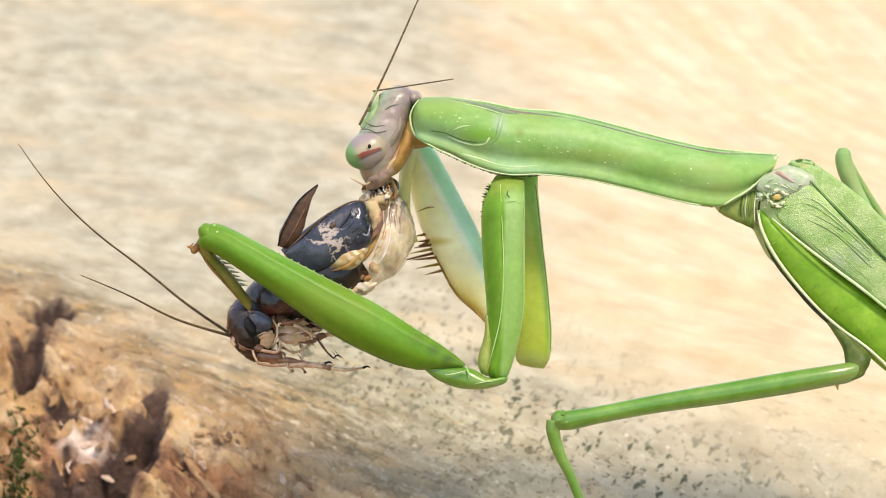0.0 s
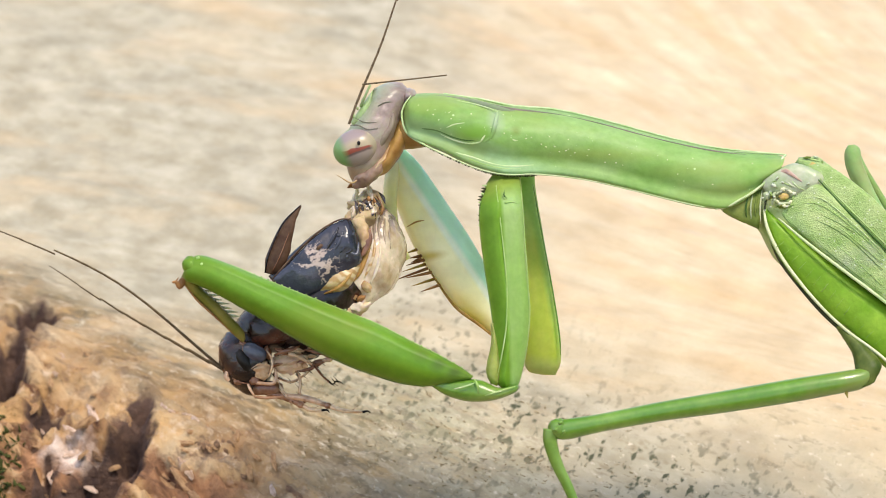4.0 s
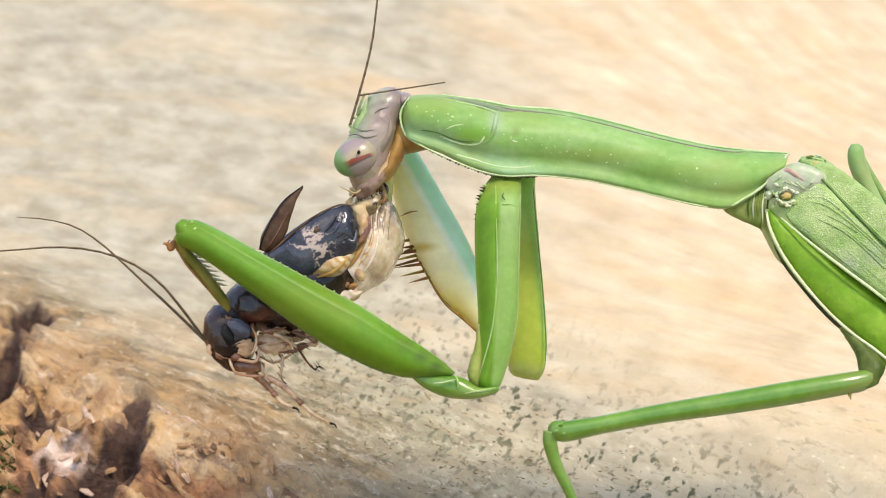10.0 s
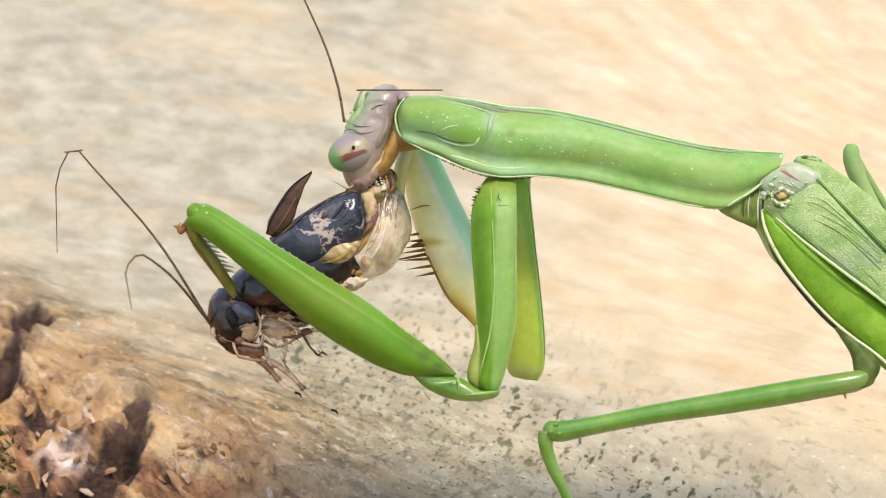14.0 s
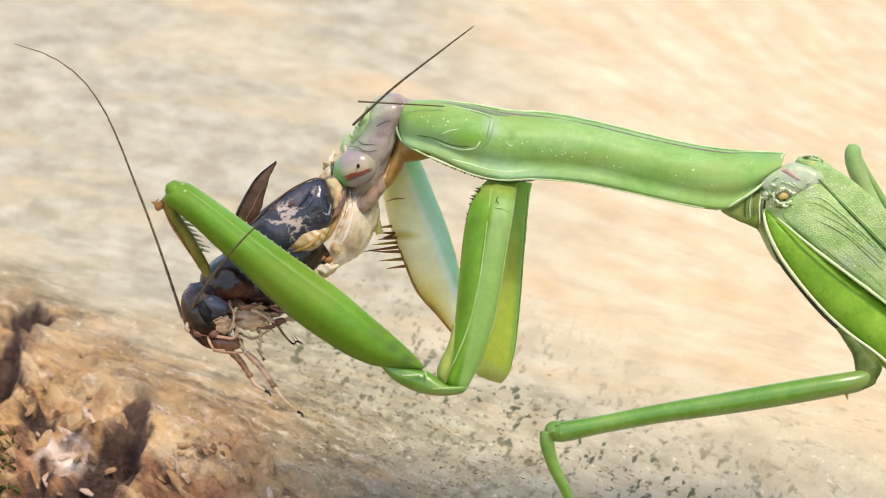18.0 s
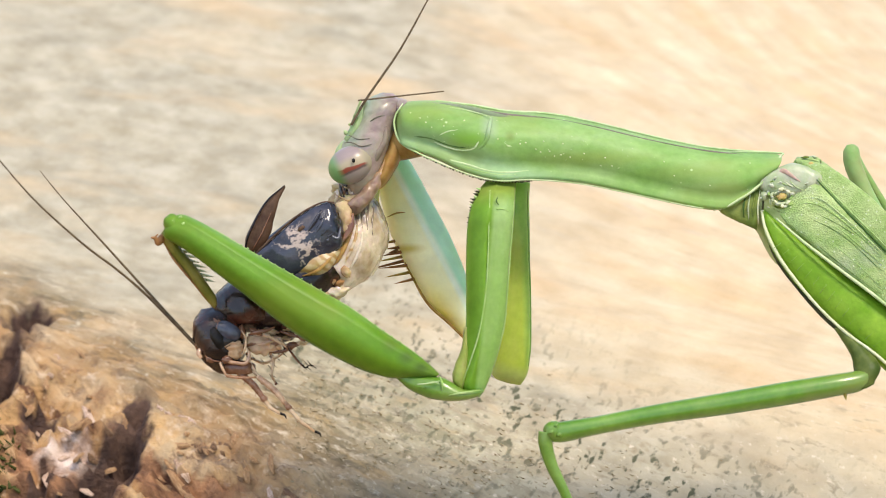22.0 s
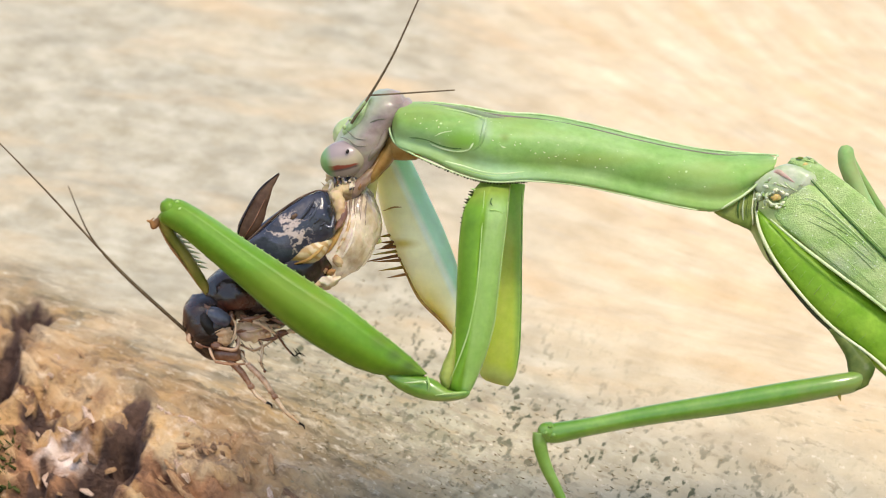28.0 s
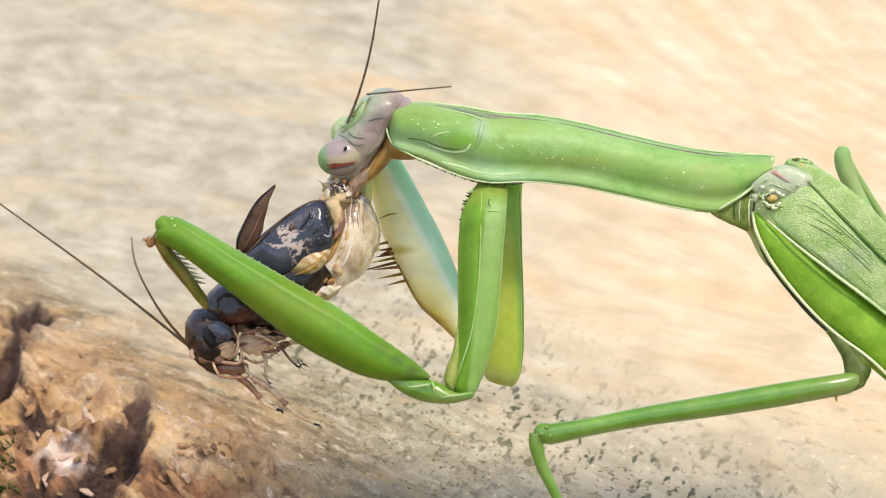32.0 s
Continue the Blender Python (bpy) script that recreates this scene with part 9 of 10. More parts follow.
    walk(lower_antenna[0], [
        (0, flat(-6.459, -1.50, -5.446, 158.46, 0.0, 48.7)), (1, flat(-6.459, -1.50, -5.446, 154.03)), (2, flat(-6.459, -1.50, -5.446, 149.30)), (3, flat(-6.459, -1.50, -5.446, 139.33, 0.0, 39.8)),
        (6, flat(-6.459, -1.50, -5.446, 138.67)), (7, flat(-6.459, -1.50, -5.446, 109.69, 0.0, 22.0)), (8, flat(-6.459, -1.50, -5.446, 136.30)), (9, flat(-6.459, -1.50, -5.446, 128.38)),
        (10, flat(-6.459, -1.50, -5.446, 134.38)), (11, flat(-6.459, -1.50, -5.446, 137.80)), (12, flat(-6.459, -1.50, -5.446, 138.19)), (12.5, flat(-6.459, -1.50, -5.446, 133.07, 0.0, 43.7)),
        (13, flat(-6.459, -1.50, -5.446, 130.32, 0.0, 38.7)), (13.5, flat(-6.459, -1.50, -5.446, 126.92, 0.0, 46.7)), (14, flat(-6.459, -1.50, -5.446, 123.88, 0.0, 47.7)), (14.5, flat(-6.459, -1.50, -5.446, 136.19)),
        (16.5, flat(-6.459, -1.50, -5.446, 138.42)), (17, flat(-6.459, -1.50, -5.446, 117.46)), (17.5, flat(-6.459, -1.50, -5.446, 97.78, 0.0, 30.2)), (17.7, flat(-6.459, -1.50, -5.446, 54.26, 0.0, 54.3)),
        (18, flat(-6.459, -1.50, -5.446, 59.53, 0.0, 49.1)), (18.3, flat(-6.459, -1.50, -5.446, 41.03, 0.0, 52.1)), (18.6, flat(-6.459, -1.50, -5.446, 47.07, 0.0, 59.3)), (18.8, flat(-6.459, -1.50, -5.446, 82.23, 0.0, 47.1)),
        (19, flat(-6.459, -1.50, -5.446, 92.86, 0.0, 36.5)), (20, flat(-6.459, -1.50, -5.446, 92.51, 0.0, 26.6)), (21, flat(-6.459, -1.50, -5.446, 127.11)), (22, flat(-6.459, -1.50, -5.446, 127.63)),
        (23, flat(-6.459, -1.50, -5.446, 131.99)), (24, flat(-6.459, -1.50, -5.446, 133.50)), (25, flat(-6.459, -1.50, -5.446, 123.95)), (28, flat(-6.459, -1.50, -5.446, 132.39, 0.0, 40.2)),
        (29, flat(-6.459, -1.50, -5.446, 120.96)), (30, flat(-6.459, -1.50, -5.446, 126.55, 0.0, 26.0)), (30.5, flat(-6.459, -1.50, -5.446, 115.59, 0.0, 49.5)), (31, flat(-6.459, -1.50, -5.446, 110.33, 0.0, 69.2)),
        (32, flat(-6.459, -1.50, -5.446, 118.70, 0.0, 59.3))])
    walk(lower_antenna[1], [
        (0, flat(-7.790, -3.13, -4.921, 158.47, 0.0, 48.7)), (1, flat(-8.407, -1.50, -4.497, 153.88)), (2, flat(-8.322, -1.50, -4.340, 149.00)), (3, flat(-7.721, -2.89, -4.361, 139.31, 0.0, 39.8)),
        (6, flat(-8.087, -1.50, -4.015, 138.56)), (7, flat(-7.136, -2.31, -3.554, 111.30, 0.0, 22.0)), (8, flat(-8.026, -1.50, -3.949, 136.01)), (9, flat(-7.805, -1.50, -3.747, 128.16)),
        (10, flat(-7.975, -1.50, -3.897, 134.47)), (11, flat(-8.065, -1.50, -3.990, 137.79)), (12, flat(-8.075, -1.50, -4.001, 137.91)), (12.5, flat(-7.529, -3.00, -4.302, 133.04, 0.0, 43.7)),
        (13, flat(-7.553, -2.86, -4.157, 130.19, 0.0, 38.7)), (13.5, flat(-7.352, -3.08, -4.258, 126.86, 0.0, 46.7)), (14, flat(-7.273, -3.10, -4.235, 123.55, 0.0, 47.7)), (14.5, flat(-8.023, -1.50, -3.946, 135.96)),
        (16.5, flat(-8.080, -1.50, -4.008, 138.26)), (17, flat(-7.458, -1.50, -3.523, 117.28)), (17.5, flat(-6.713, -2.59, -3.591, 97.73, 0.0, 30.2)), (17.7, flat(-5.720, -3.26, -4.419, 62.75, 0.0, 54.3)),
        (18, flat(-5.740, -3.14, -4.223, 51.80, 0.0, 49.1)), (18.3, flat(-5.454, -3.21, -4.572, 41.09, 0.0, 52.1)), (18.6, flat(-5.707, -3.36, -4.637, 47.23, 0.0, 59.3)), (18.8, flat(-6.260, -3.09, -3.986, 80.16, 0.0, 47.1)),
        (19, flat(-6.546, -2.79, -3.707, 92.85, 0.0, 36.5)), (20, flat(-6.544, -2.47, -3.511, 92.53, 0.0, 26.6)), (21, flat(-7.766, -1.50, -3.718, 127.11)), (22, flat(-7.782, -1.50, -3.730, 127.63)),
        (23, flat(-7.909, -1.50, -3.835, 131.97)), (24, flat(-7.951, -1.50, -3.874, 133.52)), (25, flat(-7.669, -1.50, -3.648, 123.91)), (28, flat(-7.576, -2.90, -4.223, 132.56, 0.0, 40.2)),
        (29, flat(-7.574, -1.50, -3.588, 120.95)), (30, flat(-7.619, -2.45, -3.882, 126.58, 0.0, 26.0)), (30.5, flat(-7.067, -3.15, -4.178, 115.81, 0.0, 49.5)), (31, flat(-6.727, -3.53, -4.725, 108.59, 0.0, 69.2)),
        (32, flat(-6.990, -3.36, -4.477, 118.76, 0.0, 59.3))])
    walk(lower_antenna[2], [
        (0, flat(-9.122, -4.75, -4.395, 155.20, 0.0, 48.7)), (1, flat(-10.353, -1.50, -3.543, 152.20)), (2, flat(-10.180, -1.50, -3.224, 147.88)), (3, flat(-8.983, -4.28, -3.276, 138.36, 0.0, 39.8)),
        (6, flat(-9.711, -1.50, -2.581, 140.78)), (7, flat(-7.865, -3.12, -1.682, 114.37, 0.0, 22.0)), (8, flat(-9.585, -1.50, -2.444, 136.68)), (9, flat(-9.144, -1.50, -2.044, 130.01)),
        (10, flat(-9.493, -1.50, -2.351, 135.64)), (11, flat(-9.670, -1.50, -2.535, 137.80)), (12, flat(-9.683, -1.50, -2.549, 138.51)), (12.5, flat(-8.598, -4.50, -3.158, 133.49, 0.0, 43.7)),
        (13, flat(-8.644, -4.21, -2.866, 130.92, 0.0, 38.7)), (13.5, flat(-8.244, -4.65, -3.069, 127.21, 0.0, 46.7)), (14, flat(-8.079, -4.70, -3.019, 127.18, 0.0, 47.7)), (14.5, flat(-9.581, -1.50, -2.440, 136.70)),
        (16.5, flat(-9.697, -1.50, -2.565, 139.28)), (17, flat(-8.452, -1.50, -1.597, 118.12)), (17.5, flat(-6.965, -3.68, -1.736, 98.78, 0.0, 30.2)), (17.7, flat(-5.141, -5.02, -3.294, 69.57, 0.0, 54.3)),
        (18, flat(-4.862, -4.78, -3.108, 48.27, 0.0, 49.1)), (18.3, flat(-4.450, -4.92, -3.696, 41.52, 0.0, 52.1)), (18.6, flat(-4.957, -5.23, -3.826, 47.95, 0.0, 59.3)), (18.8, flat(-6.008, -4.68, -2.534, 74.88, 0.0, 47.1)),
        (19, flat(-6.633, -4.08, -1.969, 92.89, 0.0, 36.5)), (20, flat(-6.630, -3.44, -1.576, 93.17, 0.0, 26.6)), (21, flat(-9.074, -1.50, -1.990, 127.08)), (22, flat(-9.105, -1.50, -2.013, 127.63)),
        (23, flat(-9.358, -1.50, -2.224, 132.00)), (24, flat(-9.443, -1.50, -2.303, 133.47)), (25, flat(-8.878, -1.50, -1.850, 123.92)), (28, flat(-8.696, -4.29, -3.003, 131.79, 0.0, 40.2)),
        (29, flat(-8.688, -1.50, -1.729, 120.98)), (30, flat(-8.780, -3.40, -2.317, 126.43, 0.0, 26.0)), (30.5, flat(-7.679, -4.80, -2.913, 113.45, 0.0, 49.5)), (31, flat(-6.972, -5.55, -3.997, 92.02, 0.0, 69.2)),
        (32, flat(-7.522, -5.23, -3.509, 114.98, 0.0, 59.3))])
    walk(lower_antenna[3], [
        (0, flat(-10.421, -6.38, -3.795, 148.44, 0.0, 48.7)), (1, flat(-12.270, -1.50, -2.533, 152.66)), (2, flat(-12.015, -1.50, -2.072, 147.58)), (3, flat(-10.227, -5.66, -2.170, 136.89, 0.0, 39.8)),
        (6, flat(-11.390, -1.50, -1.211, 144.14)), (7, flat(-8.695, -3.93, 0.148, 123.38, 0.0, 22.0)), (8, flat(-11.162, -1.50, -0.957, 138.74)), (9, flat(-10.537, -1.50, -0.384, 134.05)),
        (10, flat(-11.042, -1.50, -0.836, 134.84)), (11, flat(-11.275, -1.50, -1.079, 137.42)), (12, flat(-11.306, -1.50, -1.114, 140.58)), (12.5, flat(-9.675, -5.99, -2.022, 133.55, 0.0, 43.7)),
        (13, flat(-9.752, -5.57, -1.588, 133.81, 0.0, 38.7)), (13.5, flat(-9.143, -6.23, -1.885, 127.79, 0.0, 46.7)), (14, flat(-8.961, -6.31, -1.856, 135.95, 0.0, 47.7)), (14.5, flat(-11.158, -1.50, -0.954, 139.01)),
        (16.5, flat(-11.340, -1.50, -1.152, 141.97)), (17, flat(-9.473, -1.50, 0.314, 120.55)), (17.5, flat(-7.250, -4.77, 0.114, 99.84, 0.0, 30.2)), (17.7, flat(-4.700, -6.78, -2.109, 71.42, 0.0, 54.3)),
        (18, flat(-3.917, -6.41, -2.049, 46.15, 0.0, 49.1)), (18.3, flat(-3.453, -6.63, -2.813, 40.88, 0.0, 52.1)), (18.6, flat(-4.217, -7.09, -3.006, 48.44, 0.0, 59.3)), (18.8, flat(-5.624, -6.27, -1.111, 72.89, 0.0, 47.1)),
        (19, flat(-6.721, -5.37, -0.230, 92.85, 0.0, 36.5)), (20, flat(-6.737, -4.42, 0.358, 94.22, 0.0, 26.6)), (21, flat(-10.381, -1.50, -0.261, 127.10)), (22, flat(-10.428, -1.50, -0.297, 127.63)),
        (23, flat(-10.808, -1.50, -0.614, 132.09)), (24, flat(-10.934, -1.50, -0.730, 133.29)), (25, flat(-10.087, -1.50, -0.052, 123.99)), (28, flat(-9.800, -5.69, -1.768, 129.77, 0.0, 40.2)),
        (29, flat(-9.804, -1.50, 0.128, 121.04)), (30, flat(-9.937, -4.35, -0.750, 126.37, 0.0, 26.0)), (30.5, flat(-8.239, -6.45, -1.623, 109.38, 0.0, 49.5)), (31, flat(-6.999, -7.58, -3.228, 77.72, 0.0, 69.2)),
        (32, flat(-7.988, -7.09, -2.507, 109.36, 0.0, 59.3))])
    walk(lower_antenna[4], [
        (0, flat(-11.640, -8.01, -3.046, 144.88, 0.0, 48.7)), (1, flat(-14.194, -1.50, -1.538, 158.94)), (2, flat(-13.844, -1.50, -0.910, 148.34)), (3, flat(-11.442, -7.05, -1.033, 135.80, 0.0, 39.8)),
        (6, flat(-13.146, -1.50, 0.058, 146.62)), (7, flat(-9.795, -4.75, 1.818, 146.21, 0.0, 22.0)), (8, flat(-12.791, -1.50, 0.472, 141.26)), (9, flat(-12.043, -1.50, 1.174, 138.27)),
        (10, flat(-12.570, -1.50, 0.701, 136.35)), (11, flat(-12.871, -1.50, 0.387, 135.83)), (12, flat(-12.980, -1.50, 0.263, 145.46)), (12.5, flat(-10.754, -7.49, -0.887, 134.17, 0.0, 43.7)),
        (13, flat(-10.922, -6.92, -0.368, 139.71, 0.0, 38.7)), (13.5, flat(-10.054, -7.81, -0.710, 128.74, 0.0, 46.7)), (14, flat(-10.010, -7.91, -0.842, 144.15, 0.0, 47.7)), (14.5, flat(-12.794, -1.50, 0.468, 143.52)),
        (16.5, flat(-13.047, -1.50, 0.183, 145.73)), (17, flat(-10.574, -1.50, 2.180, 123.58)), (17.5, flat(-7.570, -5.87, 1.958, 103.50, 0.0, 30.2)), (17.7, flat(-4.297, -8.54, -0.909, 71.61, 0.0, 54.3)),
        (18, flat(-2.934, -8.05, -1.025, 43.28, 0.0, 49.1)), (18.3, flat(-2.446, -8.34, -1.941, 39.44, 0.0, 52.1)), (18.6, flat(-3.484, -8.96, -2.179, 47.99, 0.0, 59.3)), (18.8, flat(-5.190, -7.85, 0.298, 75.04, 0.0, 47.1)),
        (19, flat(-6.807, -6.66, 1.509, 93.02, 0.0, 36.5)), (20, flat(-6.879, -5.39, 2.289, 94.96, 0.0, 26.6)), (21, flat(-11.688, -1.50, 1.467, 126.95)), (22, flat(-11.751, -1.50, 1.419, 127.79)),
        (23, flat(-12.260, -1.50, 0.994, 132.27)), (24, flat(-12.420, -1.50, 0.847, 132.87)), (25, flat(-11.299, -1.50, 1.745, 124.15)), (28, flat(-10.859, -7.09, -0.495, 126.88, 0.0, 40.2)),
        (29, flat(-10.921, -1.50, 1.985, 120.81)), (30, flat(-11.092, -5.30, 0.818, 126.88, 0.0, 26.0)), (30.5, flat(-8.705, -8.10, -0.297, 98.47, 0.0, 49.5)), (31, flat(-6.835, -9.60, -2.477, 70.54, 0.0, 69.2)),
        (32, flat(-8.355, -8.96, -1.465, 105.77, 0.0, 59.3))])
    walk(lower_antenna[5], [
        (0, flat(-12.811, -9.63, -2.223, 147.85, 0.0, 48.7)), (1, flat(-16.215, -1.50, -0.760, 163.19)), (2, flat(-15.689, -1.50, 0.228, 148.71)), (3, flat(-12.635, -8.44, 0.128, 135.15, 0.0, 39.8)),
        (6, flat(-14.956, -1.50, 1.251, 148.95)), (7, flat(-11.456, -5.56, 2.930, 162.98, 0.0, 22.0)), (8, flat(-14.481, -1.50, 1.828, 145.75)), (9, flat(-13.661, -1.50, 2.616, 148.50)),
        (10, flat(-14.138, -1.50, 2.196, 144.83)), (11, flat(-14.425, -1.50, 1.897, 137.38)), (12, flat(-14.765, -1.50, 1.491, 147.76)), (12.5, flat(-11.845, -8.99, 0.237, 141.17, 0.0, 43.7)),
        (13, flat(-12.212, -8.28, 0.725, 168.87, 0.0, 38.7)), (13.5, flat(-10.984, -9.38, 0.449, 145.68, 0.0, 46.7)), (14, flat(-11.192, -9.51, 0.013, 234.11, 0.0, 47.7)), (14.5, flat(-14.536, -1.50, 1.756, 145.47)),
        (16.5, flat(-14.837, -1.50, 1.403, 154.00)), (17, flat(-11.773, -1.50, 3.985, 128.57)), (17.5, flat(-8.007, -6.96, 3.779, 120.68, 0.0, 30.2)), (17.7, flat(-3.897, -10.30, 0.291, 71.48, 0.0, 54.3)),
        (18, flat(-1.901, -9.69, -0.052, 39.50, 0.0, 49.1)), (18.3, flat(-1.417, -10.05, -1.095, 38.52, 0.0, 52.1)), (18.6, flat(-2.744, -10.82, -1.358, 46.71, 0.0, 59.3)), (18.8, flat(-4.810, -9.44, 1.722, 77.94, 0.0, 47.1)),
        (19, flat(-6.899, -7.95, 3.247, 94.17, 0.0, 36.5)), (20, flat(-7.047, -6.36, 4.219, 95.30, 0.0, 26.6)), (21, flat(-12.990, -1.50, 3.199, 125.78)), (22, flat(-13.079, -1.50, 3.132, 128.18)),
        (23, flat(-13.718, -1.50, 2.598, 132.43)), (24, flat(-13.894, -1.50, 2.435, 132.70)), (25, flat(-12.515, -1.50, 3.539, 124.50)), (28, flat(-11.853, -8.49, 0.829, 117.43, 0.0, 40.2)),
        (29, flat(-12.031, -1.50, 3.846, 121.00)), (30, flat(-12.261, -6.25, 2.376, 124.08, 0.0, 26.0)), (30.5, flat(-8.912, -9.74, 1.094, 73.28, 0.0, 49.5)), (31, flat(-6.579, -11.63, -1.752, 62.67, 0.0, 69.2)),
        (32, flat(-8.655, -10.82, -0.401, 102.23, 0.0, 59.3))])
    walk(lower_antenna[6], [
        (0, flat(-14.022, -11.26, -1.462, 151.35, 0.0, 48.7)), (1, flat(-18.289, -1.50, -0.133, 165.95)), (2, flat(-17.541, -1.50, 1.353, 149.53)), (3, flat(-13.815, -9.83, 1.301, 134.31, 0.0, 39.8)),
        (6, flat(-16.812, -1.50, 2.368, 154.21)), (7, flat(-13.369, -6.37, 3.515, 179.44, 0.0, 22.0)), (8, flat(-16.272, -1.50, 3.047, 154.28)), (9, flat(-15.508, -1.50, 3.748, 181.17)),
        (10, flat(-15.909, -1.50, 3.445, 164.43)), (11, flat(-16.020, -1.50, 3.364, 146.56)), (12, flat(-16.598, -1.50, 2.647, 142.59)), (12.5, flat(-13.065, -10.49, 1.218, 180.27, 0.0, 43.7)),
        (13, flat(-13.871, -9.63, 1.051, 228.02, 0.0, 38.7)), (13.5, flat(-12.211, -10.96, 1.287, 253.00, 0.0, 46.7)), (14, flat(-12.048, -11.11, -1.169, 285.26, 0.0, 47.7)), (14.5, flat(-16.321, -1.50, 2.984, 144.55)),
        (16.5, flat(-16.785, -1.50, 2.353, 164.27)), (17, flat(-13.122, -1.50, 5.678, 149.13)), (17.5, flat(-8.963, -8.05, 5.389, 127.43, 0.0, 30.2)), (17.7, flat(-3.495, -12.06, 1.491, 71.89, 0.0, 54.3)),
        (18, flat(-0.806, -11.33, 0.850, 37.63, 0.0, 49.1)), (18.3, flat(-0.375, -11.75, -0.265, 38.22, 0.0, 52.1)), (18.6, flat(-1.987, -12.68, -0.554, 45.74, 0.0, 59.3)), (18.8, flat(-4.502, -11.03, 3.163, 79.08, 0.0, 47.1)),
        (19, flat(-7.025, -9.24, 4.984, 95.00, 0.0, 36.5)), (20, flat(-7.225, -7.33, 6.147, 95.82, 0.0, 26.6)), (21, flat(-14.257, -1.50, 4.957, 124.68)), (22, flat(-14.418, -1.50, 4.835, 127.52)),
        (23, flat(-15.180, -1.50, 4.197, 132.46)), (24, flat(-15.364, -1.50, 4.028, 133.41)), (25, flat(-13.742, -1.50, 5.325, 124.95)), (28, flat(-12.616, -9.88, 2.299, 106.25, 0.0, 40.2)),
        (29, flat(-13.147, -1.50, 5.704, 122.17)), (30, flat(-13.352, -7.20, 3.989, 113.91, 0.0, 26.0)), (30.5, flat(-8.508, -11.39, 2.441, 60.34, 0.0, 49.5)), (31, flat(-6.226, -13.66, -1.069, 30.17, 0.0, 69.2)),
        (32, flat(-8.889, -12.68, 0.678, 92.06, 0.0, 59.3))])
    walk(lower_antenna[7], [
        (0, flat(-15.278, -12.89, -0.775, 151.95, 0.0, 48.7)), (1, flat(-20.391, -1.50, 0.393, 171.34)), (2, flat(-19.408, -1.50, 2.452, 151.59)), (3, flat(-14.978, -11.21, 2.492, 134.18, 0.0, 39.8)),
        (6, flat(-18.763, -1.50, 3.311, 161.73)), (7, flat(-15.377, -7.18, 3.535, 188.52, 0.0, 22.0)), (8, flat(-18.224, -1.50, 3.988, 163.89)), (9, flat(-17.675, -1.50, 3.704, 188.03)),
        (10, flat(-17.997, -1.50, 4.026, 174.97)), (11, flat(-17.828, -1.50, 4.558, 164.47)), (12, flat(-18.319, -1.50, 3.964, 139.80)), (12.5, flat(-14.631, -11.98, 1.211, 241.55, 0.0, 43.7)),
        (13, flat(-15.002, -10.99, -0.206, 230.84, 0.0, 38.7)), (13.5, flat(-12.646, -12.54, -0.134, 273.13, 0.0, 46.7)), (14, flat(-11.664, -12.71, -2.577, 285.87, 0.0, 47.7)), (14.5, flat(-18.086, -1.50, 4.241, 144.55)),
        (16.5, flat(-18.871, -1.50, 2.941, 165.27)), (17, flat(-14.971, -1.50, 6.783, 159.73)), (17.5, flat(-10.100, -9.14, 6.875, 104.45, 0.0, 30.2)), (17.7, flat(-3.102, -13.81, 2.693, 71.89, 0.0, 54.3)),
        (18, flat(0.318, -12.96, 1.717, 37.94, 0.0, 49.1)), (18.3, flat(0.672, -13.46, 0.559, 38.34, 0.0, 52.1)), (18.6, flat(-1.215, -14.55, 0.237, 45.73, 0.0, 59.3)), (18.8, flat(-4.222, -12.62, 4.610, 78.94, 0.0, 47.1)),
        (19, flat(-7.177, -10.53, 6.718, 95.05, 0.0, 36.5)), (20, flat(-7.422, -8.30, 8.074, 95.93, 0.0, 26.6)), (21, flat(-15.490, -1.50, 6.739, 119.32)), (22, flat(-15.738, -1.50, 6.554, 124.02)),
        (23, flat(-16.643, -1.50, 5.796, 132.39)), (24, flat(-16.853, -1.50, 5.602, 135.77)), (25, flat(-14.984, -1.50, 7.101, 125.14)), (28, flat(-13.080, -11.28, 3.889, 104.38, 0.0, 40.2)),
        (29, flat(-14.301, -1.50, 7.538, 124.02)), (30, flat(-14.142, -8.15, 5.770, 106.90, 0.0, 26.0)), (30.5, flat(-7.812, -13.04, 3.662, 60.48, 0.0, 49.5)), (31, flat(-5.562, -15.68, -0.683, 17.96, 0.0, 69.2)),
        (32, flat(-8.929, -14.55, 1.783, 79.99, 0.0, 59.3))])
